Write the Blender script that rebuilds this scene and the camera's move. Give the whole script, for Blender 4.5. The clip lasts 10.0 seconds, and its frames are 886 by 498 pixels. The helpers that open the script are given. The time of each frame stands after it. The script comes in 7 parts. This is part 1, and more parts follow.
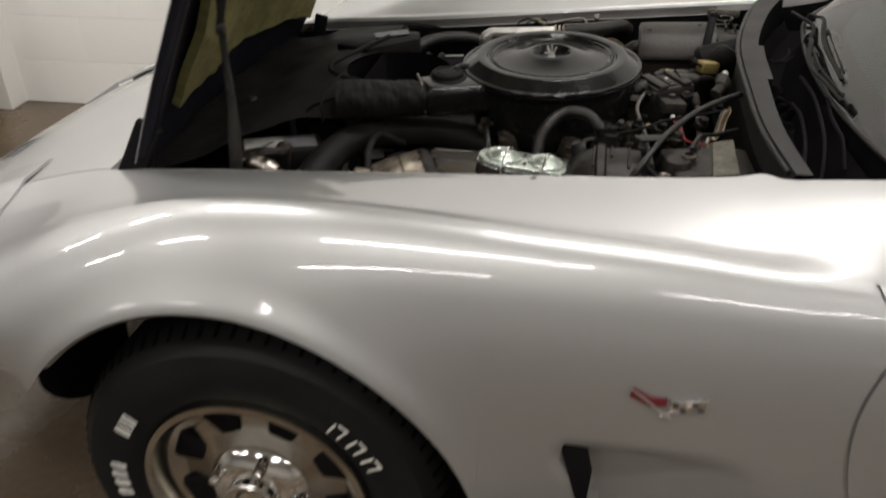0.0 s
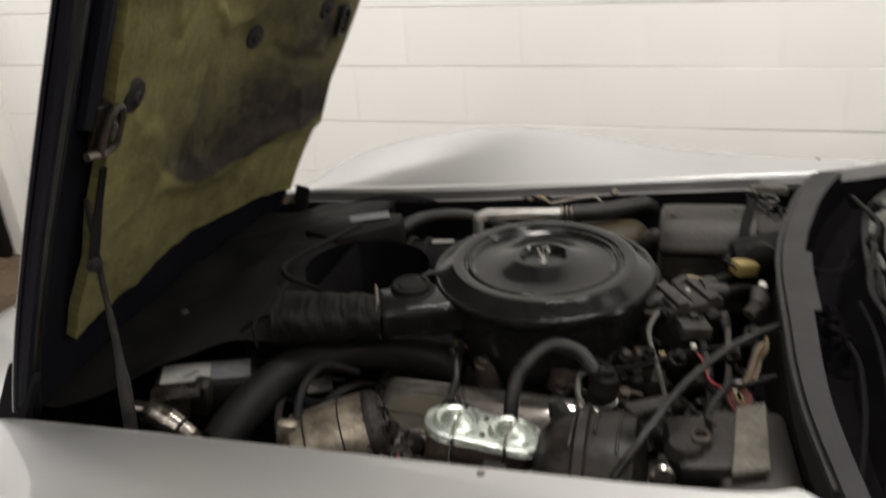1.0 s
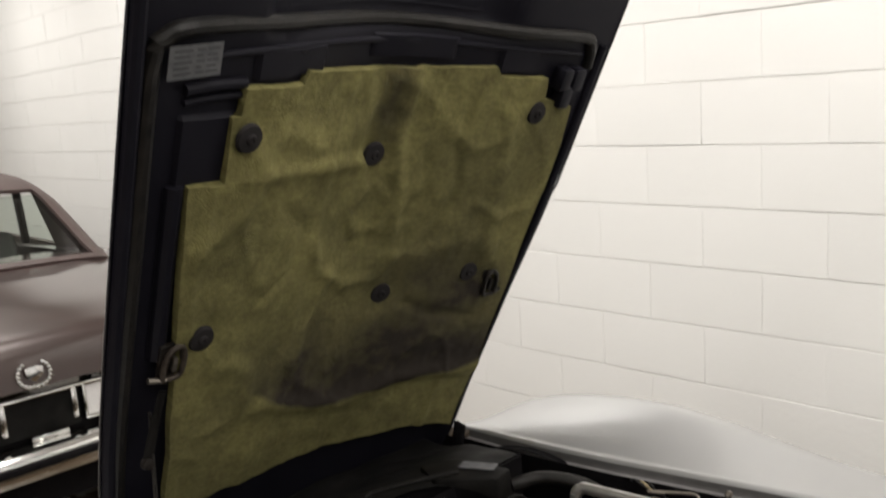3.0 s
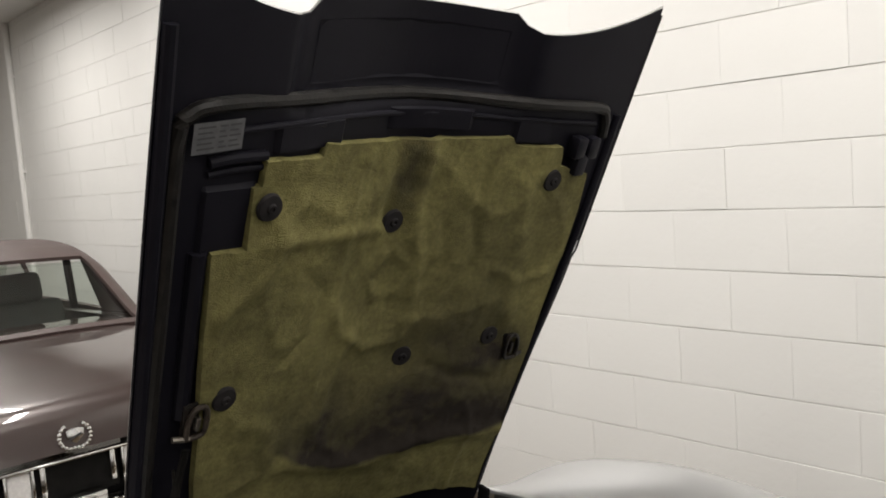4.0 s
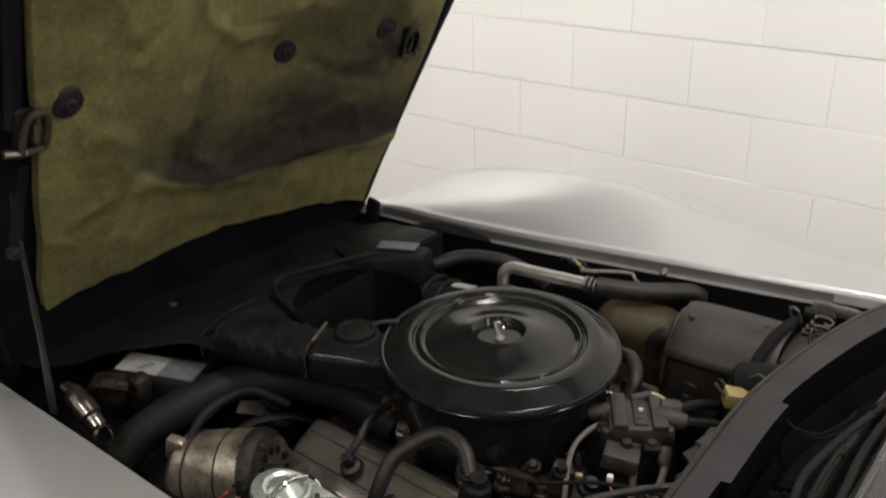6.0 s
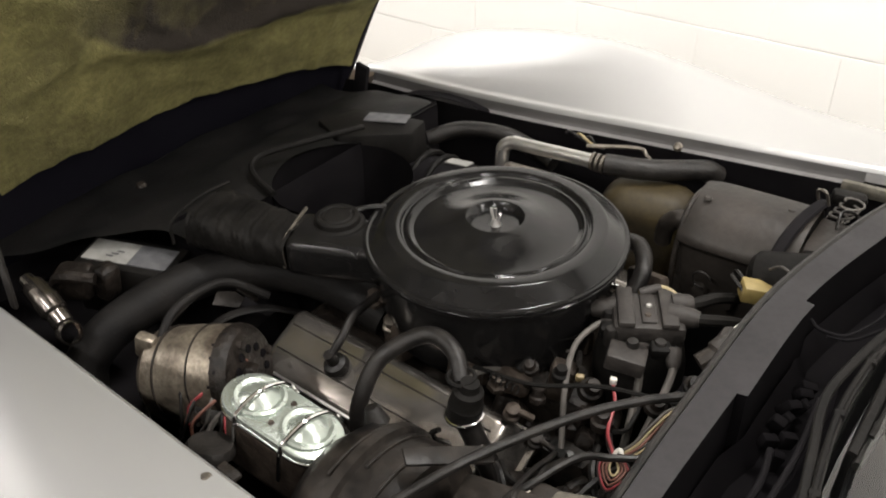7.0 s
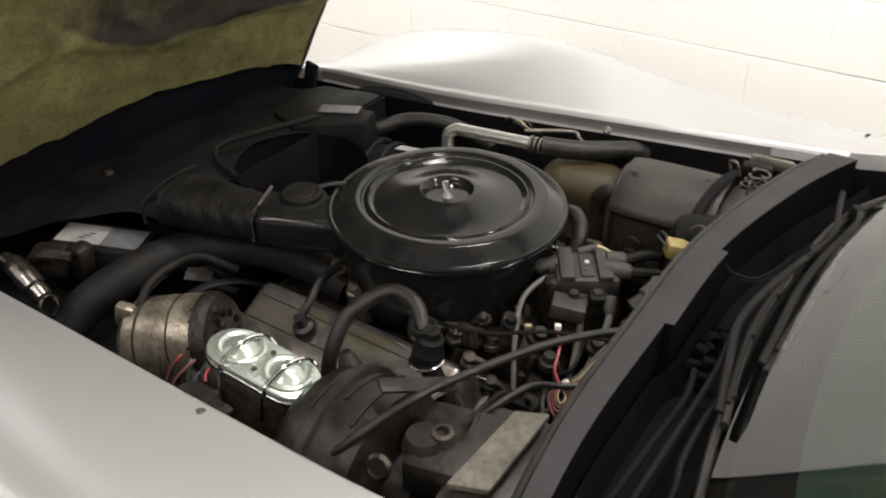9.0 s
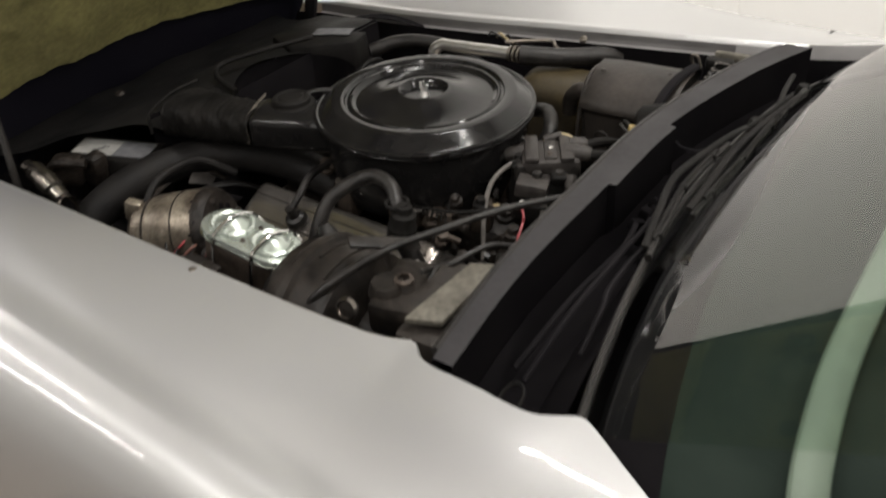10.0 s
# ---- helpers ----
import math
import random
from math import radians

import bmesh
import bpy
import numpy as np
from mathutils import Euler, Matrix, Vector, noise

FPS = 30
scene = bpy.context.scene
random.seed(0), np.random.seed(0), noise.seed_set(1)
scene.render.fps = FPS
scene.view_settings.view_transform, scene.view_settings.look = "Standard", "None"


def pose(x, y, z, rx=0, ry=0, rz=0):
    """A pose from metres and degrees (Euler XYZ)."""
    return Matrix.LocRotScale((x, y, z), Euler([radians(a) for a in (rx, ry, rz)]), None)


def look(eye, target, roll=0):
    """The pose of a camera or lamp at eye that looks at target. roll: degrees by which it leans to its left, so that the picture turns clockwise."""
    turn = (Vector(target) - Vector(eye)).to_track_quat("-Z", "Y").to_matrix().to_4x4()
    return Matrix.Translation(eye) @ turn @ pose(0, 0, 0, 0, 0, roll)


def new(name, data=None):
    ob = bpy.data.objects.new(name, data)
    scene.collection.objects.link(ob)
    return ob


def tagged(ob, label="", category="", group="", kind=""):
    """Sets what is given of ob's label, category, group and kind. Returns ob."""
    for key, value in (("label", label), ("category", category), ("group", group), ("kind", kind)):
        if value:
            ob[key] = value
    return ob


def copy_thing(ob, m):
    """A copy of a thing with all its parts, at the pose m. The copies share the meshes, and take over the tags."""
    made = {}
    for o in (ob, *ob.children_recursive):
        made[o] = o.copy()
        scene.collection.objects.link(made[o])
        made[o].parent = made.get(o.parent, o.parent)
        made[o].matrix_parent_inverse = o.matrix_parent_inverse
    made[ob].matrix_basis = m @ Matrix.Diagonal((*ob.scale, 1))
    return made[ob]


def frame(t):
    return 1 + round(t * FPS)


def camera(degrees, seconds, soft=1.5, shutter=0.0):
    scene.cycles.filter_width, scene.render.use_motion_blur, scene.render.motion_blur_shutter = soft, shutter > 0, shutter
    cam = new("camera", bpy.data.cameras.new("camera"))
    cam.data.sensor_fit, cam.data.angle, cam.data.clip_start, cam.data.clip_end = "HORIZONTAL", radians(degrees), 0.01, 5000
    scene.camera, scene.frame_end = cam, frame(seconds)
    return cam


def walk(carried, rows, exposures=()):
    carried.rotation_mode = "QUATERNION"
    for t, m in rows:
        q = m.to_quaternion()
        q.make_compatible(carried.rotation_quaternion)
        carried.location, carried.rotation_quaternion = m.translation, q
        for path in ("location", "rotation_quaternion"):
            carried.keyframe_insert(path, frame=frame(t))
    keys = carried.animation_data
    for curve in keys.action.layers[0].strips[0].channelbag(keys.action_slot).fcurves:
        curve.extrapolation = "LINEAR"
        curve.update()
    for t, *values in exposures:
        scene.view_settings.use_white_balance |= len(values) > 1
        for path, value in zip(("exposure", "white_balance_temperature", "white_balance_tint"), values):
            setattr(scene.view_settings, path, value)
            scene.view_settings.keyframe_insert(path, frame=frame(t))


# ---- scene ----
cam = camera(54.5, 10.0, 1.8, 0.5)
PATH = [
    (0, (0.489, -1.802, 1.479), (0.122, -0.144, 0.423), -1.8),
    (0.3, (0.533, -1.642, 1.488), (0.129, 0.025, 0.46), -3.1),
    (0.4, (0.5364, -1.5904, 1.4902), (0.0889, 0.2605, 0.3884), -3.1),
    (0.5, (0.5372, -1.5405, 1.4926), (0.0880, 0.3306, 0.4325), -3.0),
    (0.6, (0.539, -1.493, 1.496), (0.128, 0.224, 0.556), -2.9),
    (1, (0.597, -1.332, 1.522), (0.035, 0.385, 0.664), -4.3),
    (1.5, (0.775, -1.199, 1.556), (-0.186, 0.413, 0.863), -3.1),
    (2, (0.936, -1.157, 1.581), (-0.17, 0.386, 0.952), -2.3),
    (2.5, (1.074, -1.119, 1.61), (-0.158, 0.369, 1.092), -3.5),
    (3, (1.201, -1.077, 1.621), (-0.209, 0.3, 1.281), -3.8),
    (4.3, (1.279, -1.07, 1.625), (-0.215, 0.248, 1.442), -4.1),
    (4.5, (1.271, -1.056, 1.63), (-0.21, 0.266, 1.384), -3.8),
    (5, (1.237, -1.029, 1.604), (-0.195, 0.3, 1.178), -3.1),
    (5.5, (1.134, -1.007, 1.572), (-0.166, 0.365, 0.918), -2.9),
    (6, (1.02, -0.968, 1.555), (-0.12, 0.439, 0.706), -1.7),
    (7.3, (0.952, -0.836, 1.521), (-0.096, 0.411, 0.361), -2.4),
    (7.5, (0.955, -0.842, 1.523), (-0.088, 0.411, 0.365), -2.1),
    (8, (0.965, -0.862, 1.53), (-0.069, 0.415, 0.39), -1.7),
    (8.5, (0.984, -0.919, 1.535), (-0.027, 0.407, 0.431), -1.0),
    (9, (1.009, -0.987, 1.532), (0.069, 0.391, 0.428), -0.7),
    (9.5, (1.049, -1.036, 1.526), (0.16, 0.348, 0.388), -1.5),
    (10, (1.188, -1.073, 1.481), (0.191, 0.222, 0.329), -4.2),
]
walk(cam, [(t, look(eye, target, roll)) for t, eye, target, roll in PATH], [(0, -0.85), (0.6, -0.8), (1, -0.65), (1.5, -0.5), (2.5, -0.5), (3.2, -0.85), (4.3, -0.95), (5, -0.8), (5.5, -0.67), (6, -0.66), (7.3, 0.12), (8.5, -0.04), (9, -0.05), (9.5, -0.1), (10, -0.3)])

# ---- world and lamps ----
world = bpy.data.worlds.new("garage_world")
scene.world = world
world.use_nodes = True
world.node_tree.nodes["Background"].inputs[0].default_value = (0.9, 0.95, 1.0, 1)
world.node_tree.nodes["Background"].inputs[1].default_value = 0.02
CEIL = 3.3
# lamps at x 5.0 and 5.3 are unseen additions that brighten the hood mat
LAMPS = [(-5.5, -4.1), (-3.1, -4.1), (-0.45, -4.1), (1.72, -4.1), (-5.0, -2.05), (-2.5, -2.05), (0.0, -2.05), (2.5, -2.05), (5.0, -2.05), (4.1, -4.1), (5.3, 0.35), (-5.8, 0.35), (-3.5, 0.35), (-1.32, 0.35), (0.85, 0.35), (3.05, 0.35)]
LAMP_WATTS = {-4.1: 40.0, -2.05: 44.0, 0.35: 76.0}
for lx, ly in LAMPS:
    ld = bpy.data.lights.new("fluorescent_lamp", "AREA")
    ld.shape, ld.size, ld.size_y = "RECTANGLE", 1.25, 0.09
    ld.energy, ld.color = LAMP_WATTS[ly], (1.0, 0.965, 0.92)
    lo = new("fluorescent_lamp", ld)
    lo.matrix_world = pose(lx, ly, CEIL - 0.13)


# ---- materials ----
def material(name, a, b=None, rough=0.5, metal=0.0, scale=8.0, bump=0.0, fine=120.0, coat=0.0, speck=0.0, spec=0.5, rvar=0.12, bscale=None, coat_rough=0.04, rand=0.0):
    """A surface with two scales of colour change, uneven gloss and a fine relief."""
    m = bpy.data.materials.new(name)
    m.use_nodes = True
    nt = m.node_tree
    bs = nt.nodes["Principled BSDF"]
    b = b or tuple(c * 0.82 for c in a)
    tc = nt.nodes.new("ShaderNodeTexCoord")
    n1, n2 = nt.nodes.new("ShaderNodeTexNoise"), nt.nodes.new("ShaderNodeTexNoise")
    for n, s, d in ((n1, scale, 6), (n2, fine, 3)):
        n.inputs["Scale"].default_value, n.inputs["Detail"].default_value = s, d
        nt.links.new(tc.outputs["Object"], n.inputs["Vector"])
    ramp = nt.nodes.new("ShaderNodeMapRange")
    ramp.inputs["From Min"].default_value, ramp.inputs["From Max"].default_value = 0.32, 0.68
    nt.links.new(n1.outputs["Fac"], ramp.inputs["Value"])
    mix = nt.nodes.new("ShaderNodeMix")
    mix.data_type = "RGBA"
    mix.inputs[6].default_value, mix.inputs[7].default_value = (*a, 1), (*b, 1)
    nt.links.new(ramp.outputs["Result"], mix.inputs[0])
    out = mix.outputs[2]
    if speck:
        m2 = nt.nodes.new("ShaderNodeMix")
        m2.data_type, m2.blend_type = "RGBA", "MULTIPLY"
        r2 = nt.nodes.new("ShaderNodeMapRange")
        r2.inputs["From Min"].default_value, r2.inputs["From Max"].default_value = 0.3, 0.6
        r2.inputs["To Min"].default_value = 1 - speck
        nt.links.new(n2.outputs["Fac"], r2.inputs["Value"])
        m2.inputs[0].default_value = 1.0
        nt.links.new(out, m2.inputs[6])
        nt.links.new(r2.outputs["Result"], m2.inputs[7])
        out = m2.outputs[2]
    if rand:
        oi = nt.nodes.new("ShaderNodeObjectInfo")
        r4 = nt.nodes.new("ShaderNodeMapRange")
        r4.inputs["To Min"].default_value, r4.inputs["To Max"].default_value = 1 - rand, 1.0
        nt.links.new(oi.outputs["Random"], r4.inputs["Value"])
        m4 = nt.nodes.new("ShaderNodeMix")
        m4.data_type, m4.blend_type = "RGBA", "MULTIPLY"
        m4.inputs[0].default_value = 1.0
        nt.links.new(out, m4.inputs[6])
        nt.links.new(r4.outputs["Result"], m4.inputs[7])
        out = m4.outputs[2]
    nt.links.new(out, bs.inputs["Base Color"])
    rr = nt.nodes.new("ShaderNodeMapRange")
    rr.inputs["To Min"].default_value, rr.inputs["To Max"].default_value = max(rough - rvar, 0.02), min(rough + rvar, 1)
    nt.links.new(n1.outputs["Fac"], rr.inputs["Value"])
    nt.links.new(rr.outputs["Result"], bs.inputs["Roughness"])
    bs.inputs["Metallic"].default_value = metal
    bs.inputs["Specular IOR Level"].default_value = spec
    bs.inputs["Coat Weight"].default_value, bs.inputs["Coat Roughness"].default_value = coat, coat_rough
    if bump:
        bp = nt.nodes.new("ShaderNodeBump")
        bp.inputs["Strength"].default_value, bp.inputs["Distance"].default_value = 1.0, bump
        src = n2
        if bscale:
            src = nt.nodes.new("ShaderNodeTexNoise")
            src.inputs["Scale"].default_value, src.inputs["Detail"].default_value = bscale, 4
            nt.links.new(tc.outputs["Object"], src.inputs["Vector"])
        nt.links.new(src.outputs["Fac"], bp.inputs["Height"])
        nt.links.new(bp.outputs["Normal"], bs.inputs["Normal"])
    return m


SILVER = material("silver_paint", (0.43, 0.43, 0.427), (0.405, 0.405, 0.405), rough=0.42, metal=0.64, scale=3, coat=1.0, rvar=0.02, fine=900, coat_rough=0.03)
GUTTER = material("dull_dark_grey", (0.15, 0.145, 0.143), (0.105, 0.10, 0.098), rough=0.5, metal=0.0, scale=12)
BARPAINT = material("grey_bar_paint", (0.0255, 0.0238, 0.0255), (0.017, 0.01572, 0.01683), rough=0.5, spec=0.212, metal=0.1, scale=9, speck=0.25)
BLACKPAINT = material("satin_black_paint", (0.007104, 0.006512, 0.007252), (0.01095, 0.00999, 0.01073), rough=0.75, spec=0.0444, scale=10, bump=0.0006, fine=260)
GLOSSBLACK = material("gloss_black_enamel", (0.0055, 0.0053, 0.0054), (0.0095, 0.0090, 0.0088), rough=0.15, scale=22, rvar=0.10, spec=0.24, bump=0.0002, fine=70)
UNDERHOOD = material("black_moulded_panel", (0.00629, 0.00592, 0.00925), (0.00925, 0.008732, 0.01258), rough=0.5, spec=0.104, scale=7, bump=0.0002, fine=180, rvar=0.12)
RUBBER = material("black_rubber", (0.0060, 0.0056, 0.0055), (0.0165, 0.0145, 0.0130), rough=0.40, spec=0.24, scale=34, bump=0.0008, fine=220, speck=0.25, rvar=0.2)
DUSTY = material("dusty_black_plastic", (0.00407, 0.003774, 0.003552), (0.00962, 0.008658, 0.00777), rough=0.58, spec=0.0962, scale=16, bump=0.0006, fine=200, speck=0.4)
# dusty black plastic, with the deep shadow below the hood put into its colour
SHROUD = material("dusty_black_shaded_shroud", (0.0037, 0.0037, 0.0037), (0.00814, 0.0074, 0.00703), rough=0.6, spec=0.133, scale=12, bump=0.0008, fine=150, speck=0.3)
GRIME = material("oily_grime", (0.00444, 0.003552, 0.00296), (0.01776, 0.01332, 0.01036), rough=0.5, spec=0.222, scale=30, bump=0.004, fine=90, speck=0.5)
BRAKEBLACK = material("worn_black_booster", (0.0055, 0.0051, 0.0049), (0.024, 0.0195, 0.0160), rough=0.42, spec=0.17, scale=18, speck=0.45, fine=70, bump=0.0014, rvar=0.2)
CASTIRON = material("brown_cast_metal", (0.0259, 0.0185, 0.01406), (0.0666, 0.05032, 0.03848), rough=0.6, metal=0.5, scale=26, bump=0.002, fine=120, speck=0.4)
ALLOY = material("dull_aluminium", (0.24, 0.215, 0.185), (0.11, 0.095, 0.08), rough=0.42, metal=0.85, scale=22, speck=0.25, fine=200)
ALTCAST = material("oily_cast_alloy", (0.27, 0.235, 0.185), (0.075, 0.058, 0.044), rough=0.36, metal=0.6, scale=24, speck=0.35, fine=160, bump=0.0008)
DARKCHROME = material("dull_dark_chrome", (0.22, 0.20, 0.18), (0.10, 0.085, 0.075), rough=0.22, metal=0.95, scale=25, rvar=0.12)
# for recesses: their deep shade is put into this near-black
SHADEBLACK = material("recess_shade_black", (0.004588, 0.004144, 0.004736), (0.006808, 0.006216, 0.00666), rough=0.85, spec=0.0148, scale=12)
HOSEBLACK = material("matt_black_hose", (0.0055, 0.0052, 0.0053), (0.0120, 0.0108, 0.0100), rough=0.55, spec=0.12, scale=18, bump=0.0008, fine=200, speck=0.2, rvar=0.2)
CHROME = material("chrome", (0.82, 0.82, 0.81), (0.70, 0.69, 0.67), rough=0.09, metal=1.0, scale=30, rvar=0.05)
BRIGHTLID = material("zinc_plated_lid", (0.47, 0.51, 0.47), (0.34, 0.38, 0.34), rough=0.27, metal=0.78, scale=30, rvar=0.08, bump=0.0005, fine=140)
COVERMETAL = material("tarnished_chrome_cover", (0.37, 0.345, 0.32), (0.20, 0.178, 0.158), rough=0.17, metal=0.86, scale=13, speck=0.18, rvar=0.16)
BRUSHED = material("brushed_aluminium_pipe", (0.55, 0.54, 0.52), (0.40, 0.39, 0.37), rough=0.32, metal=0.9, scale=30)
CLIPGREY = material("grey_plastic_clip", (0.01184, 0.01036, 0.0111), (0.01924, 0.01702, 0.01702), rough=0.75, spec=0.148, scale=40)
LABELGREY = material("faded_foil_label", (0.115, 0.115, 0.12), (0.075, 0.075, 0.08), rough=0.5, metal=0.2, scale=60)
STICKER = material("dulled_white_sticker", (0.25, 0.247, 0.235), (0.18, 0.175, 0.163), rough=0.45, scale=30, speck=0.2)
INK = material("dark_ink", (0.05, 0.05, 0.053), rough=0.7)
WHITE = material("white_paint_mark", (0.62, 0.60, 0.55), (0.48, 0.46, 0.41), rough=0.6, scale=40)
CREAM = material("cream_fibre_board", (0.1232, 0.1139, 0.09095), (0.07225, 0.0646, 0.051), rough=0.75, scale=32, speck=0.35, spec=0.42)
BRASSY = material("aged_tan_plastic", (0.19, 0.145, 0.075), (0.12, 0.09, 0.045), rough=0.5, scale=50)
YELLOW = material("aged_yellow_plastic", (0.30, 0.23, 0.085), (0.19, 0.14, 0.05), rough=0.5, scale=50)
BOXGREY = material("dusty_grey_duct", (0.0135, 0.0118, 0.0105), (0.034, 0.0285, 0.0245), rough=0.45, spec=0.25, scale=11, speck=0.25, fine=110, bump=0.0008)
BROWNPLASTIC = material("amber_stained_bottle", (0.046, 0.034, 0.014), (0.018, 0.013, 0.006), rough=0.55, spec=0.25, scale=16, speck=0.3)
CAPGREY = material("dusty_grey_black_cap", (0.01776, 0.01554, 0.01443), (0.037, 0.03256, 0.0296), rough=0.5, spec=0.222, scale=34, speck=0.35, fine=160, bump=0.0006)
WORNBLACK = material("worn_grey_edge", (0.0148, 0.01369, 0.01295), (0.03108, 0.02812, 0.02516), rough=0.5, spec=0.222, scale=40, speck=0.3)
REDWIRE = material("red_wire", (0.24, 0.03, 0.035), rough=0.5)
GREYWIRE = material("grey_wire", (0.085, 0.076, 0.068), (0.050, 0.045, 0.040), rough=0.6, scale=40)
ORANGEWIRE = material("faded_orange_wire", (0.15, 0.06, 0.04), (0.09, 0.035, 0.025), rough=0.6, scale=40)
TANWIRE = material("tan_wire", (0.30, 0.24, 0.13), rough=0.6)
RIMALLOY = material("polished_slot_wheel", (0.50, 0.47, 0.42), (0.37, 0.345, 0.31), rough=0.20, metal=1.0, scale=12, rvar=0.06)
TYRE = material("tyre_rubber", (0.008, 0.008, 0.0085), (0.013, 0.0127, 0.013), rough=0.6, spec=0.16, scale=14, bump=0.0004, fine=260)
LETTER = material("white_tyre_letter", (0.60, 0.58, 0.54), (0.40, 0.39, 0.36), rough=0.7, scale=60)
MAROON = material("dark_brown_car_paint", (0.038, 0.021, 0.0175), (0.034, 0.019, 0.016), rough=0.3, metal=0.2, scale=3, coat=1.0, rvar=0.03, coat_rough=0.03)
VINYL = material("brown_vinyl_roof", (0.055, 0.034, 0.030), (0.047, 0.029, 0.026), rough=0.5, scale=6, bump=0.0006, fine=400)
REDLENS = material("red_lens", (0.07, 0.009, 0.010), rough=0.15, coat=0.6)
BADGERED = material("dark_red_enamel", (0.16, 0.018, 0.024), rough=0.3)
DASHPAD = material("grey_green_dash_pad", (0.014, 0.020, 0.016), (0.010, 0.015, 0.012), rough=0.8, spec=0.06, scale=12, bump=0.0006)
CLEARLENS = material("ribbed_white_lens", (0.72, 0.70, 0.68), (0.60, 0.58, 0.57), rough=0.25, scale=90)
WALLPAINT = material("white_block_paint", (0.82, 0.81, 0.785), (0.79, 0.78, 0.755), rough=0.5, scale=1.7, bump=0.0012, fine=60, rvar=0.05, spec=0.35, rand=0.035, bscale=40)
JOINTPAINT = material("painted_joint", (0.78, 0.77, 0.745), (0.74, 0.73, 0.705), rough=0.6, scale=6)
FLOORMAT = material("sealed_tan_concrete", (0.118, 0.086, 0.056), (0.082, 0.060, 0.039), rough=0.27, scale=2.2, bump=0.0012, fine=40, speck=0.15)
DIMWALL = material("bare_grey_wall", (0.70, 0.69, 0.665), (0.63, 0.62, 0.60), rough=0.8, scale=1.5, bump=0.002, fine=60)
CEILPAINT = material("ceiling_paint", (0.76, 0.75, 0.73), (0.70, 0.69, 0.67), rough=0.8, scale=2)
DARKCABIN = material("dark_cabin_vinyl", (0.008, 0.009, 0.0085), (0.013, 0.014, 0.013), rough=0.7, spec=0.1, scale=12, bump=0.0006)
SEATGREY = material("grey_green_seat_cloth", (0.055, 0.060, 0.054), (0.040, 0.044, 0.040), rough=0.8, scale=9, bump=0.0008)
PALEVINYL = material("pale_cabin_trim", (0.11, 0.145, 0.105), (0.08, 0.105, 0.078), rough=0.6, scale=12)
LAMPWHITE = material("lamp_housing_enamel", (0.78, 0.78, 0.76), rough=0.4)

GLASS = bpy.data.materials.new("tinted_glass")
GLASS.use_nodes = True
gn = GLASS.node_tree
gn.nodes.remove(gn.nodes["Principled BSDF"])
g_clear, g_gloss, g_mix, g_fres = (gn.nodes.new("ShaderNode" + k) for k in ("BsdfTransparent", "BsdfGlossy", "MixShader", "Fresnel"))
g_clear.inputs["Color"].default_value = (0.80, 0.88, 0.82, 1)
g_gloss.inputs["Roughness"].default_value = 0.015
g_gloss.inputs["Color"].default_value = (0.95, 0.94, 0.94, 1)
g_fres.inputs["IOR"].default_value = 1.63
gn.links.new(g_fres.outputs[0], g_mix.inputs[0])
gn.links.new(g_clear.outputs[0], g_mix.inputs[1])
gn.links.new(g_gloss.outputs[0], g_mix.inputs[2])
gn.links.new(g_mix.outputs[0], gn.nodes["Material Output"].inputs["Surface"])


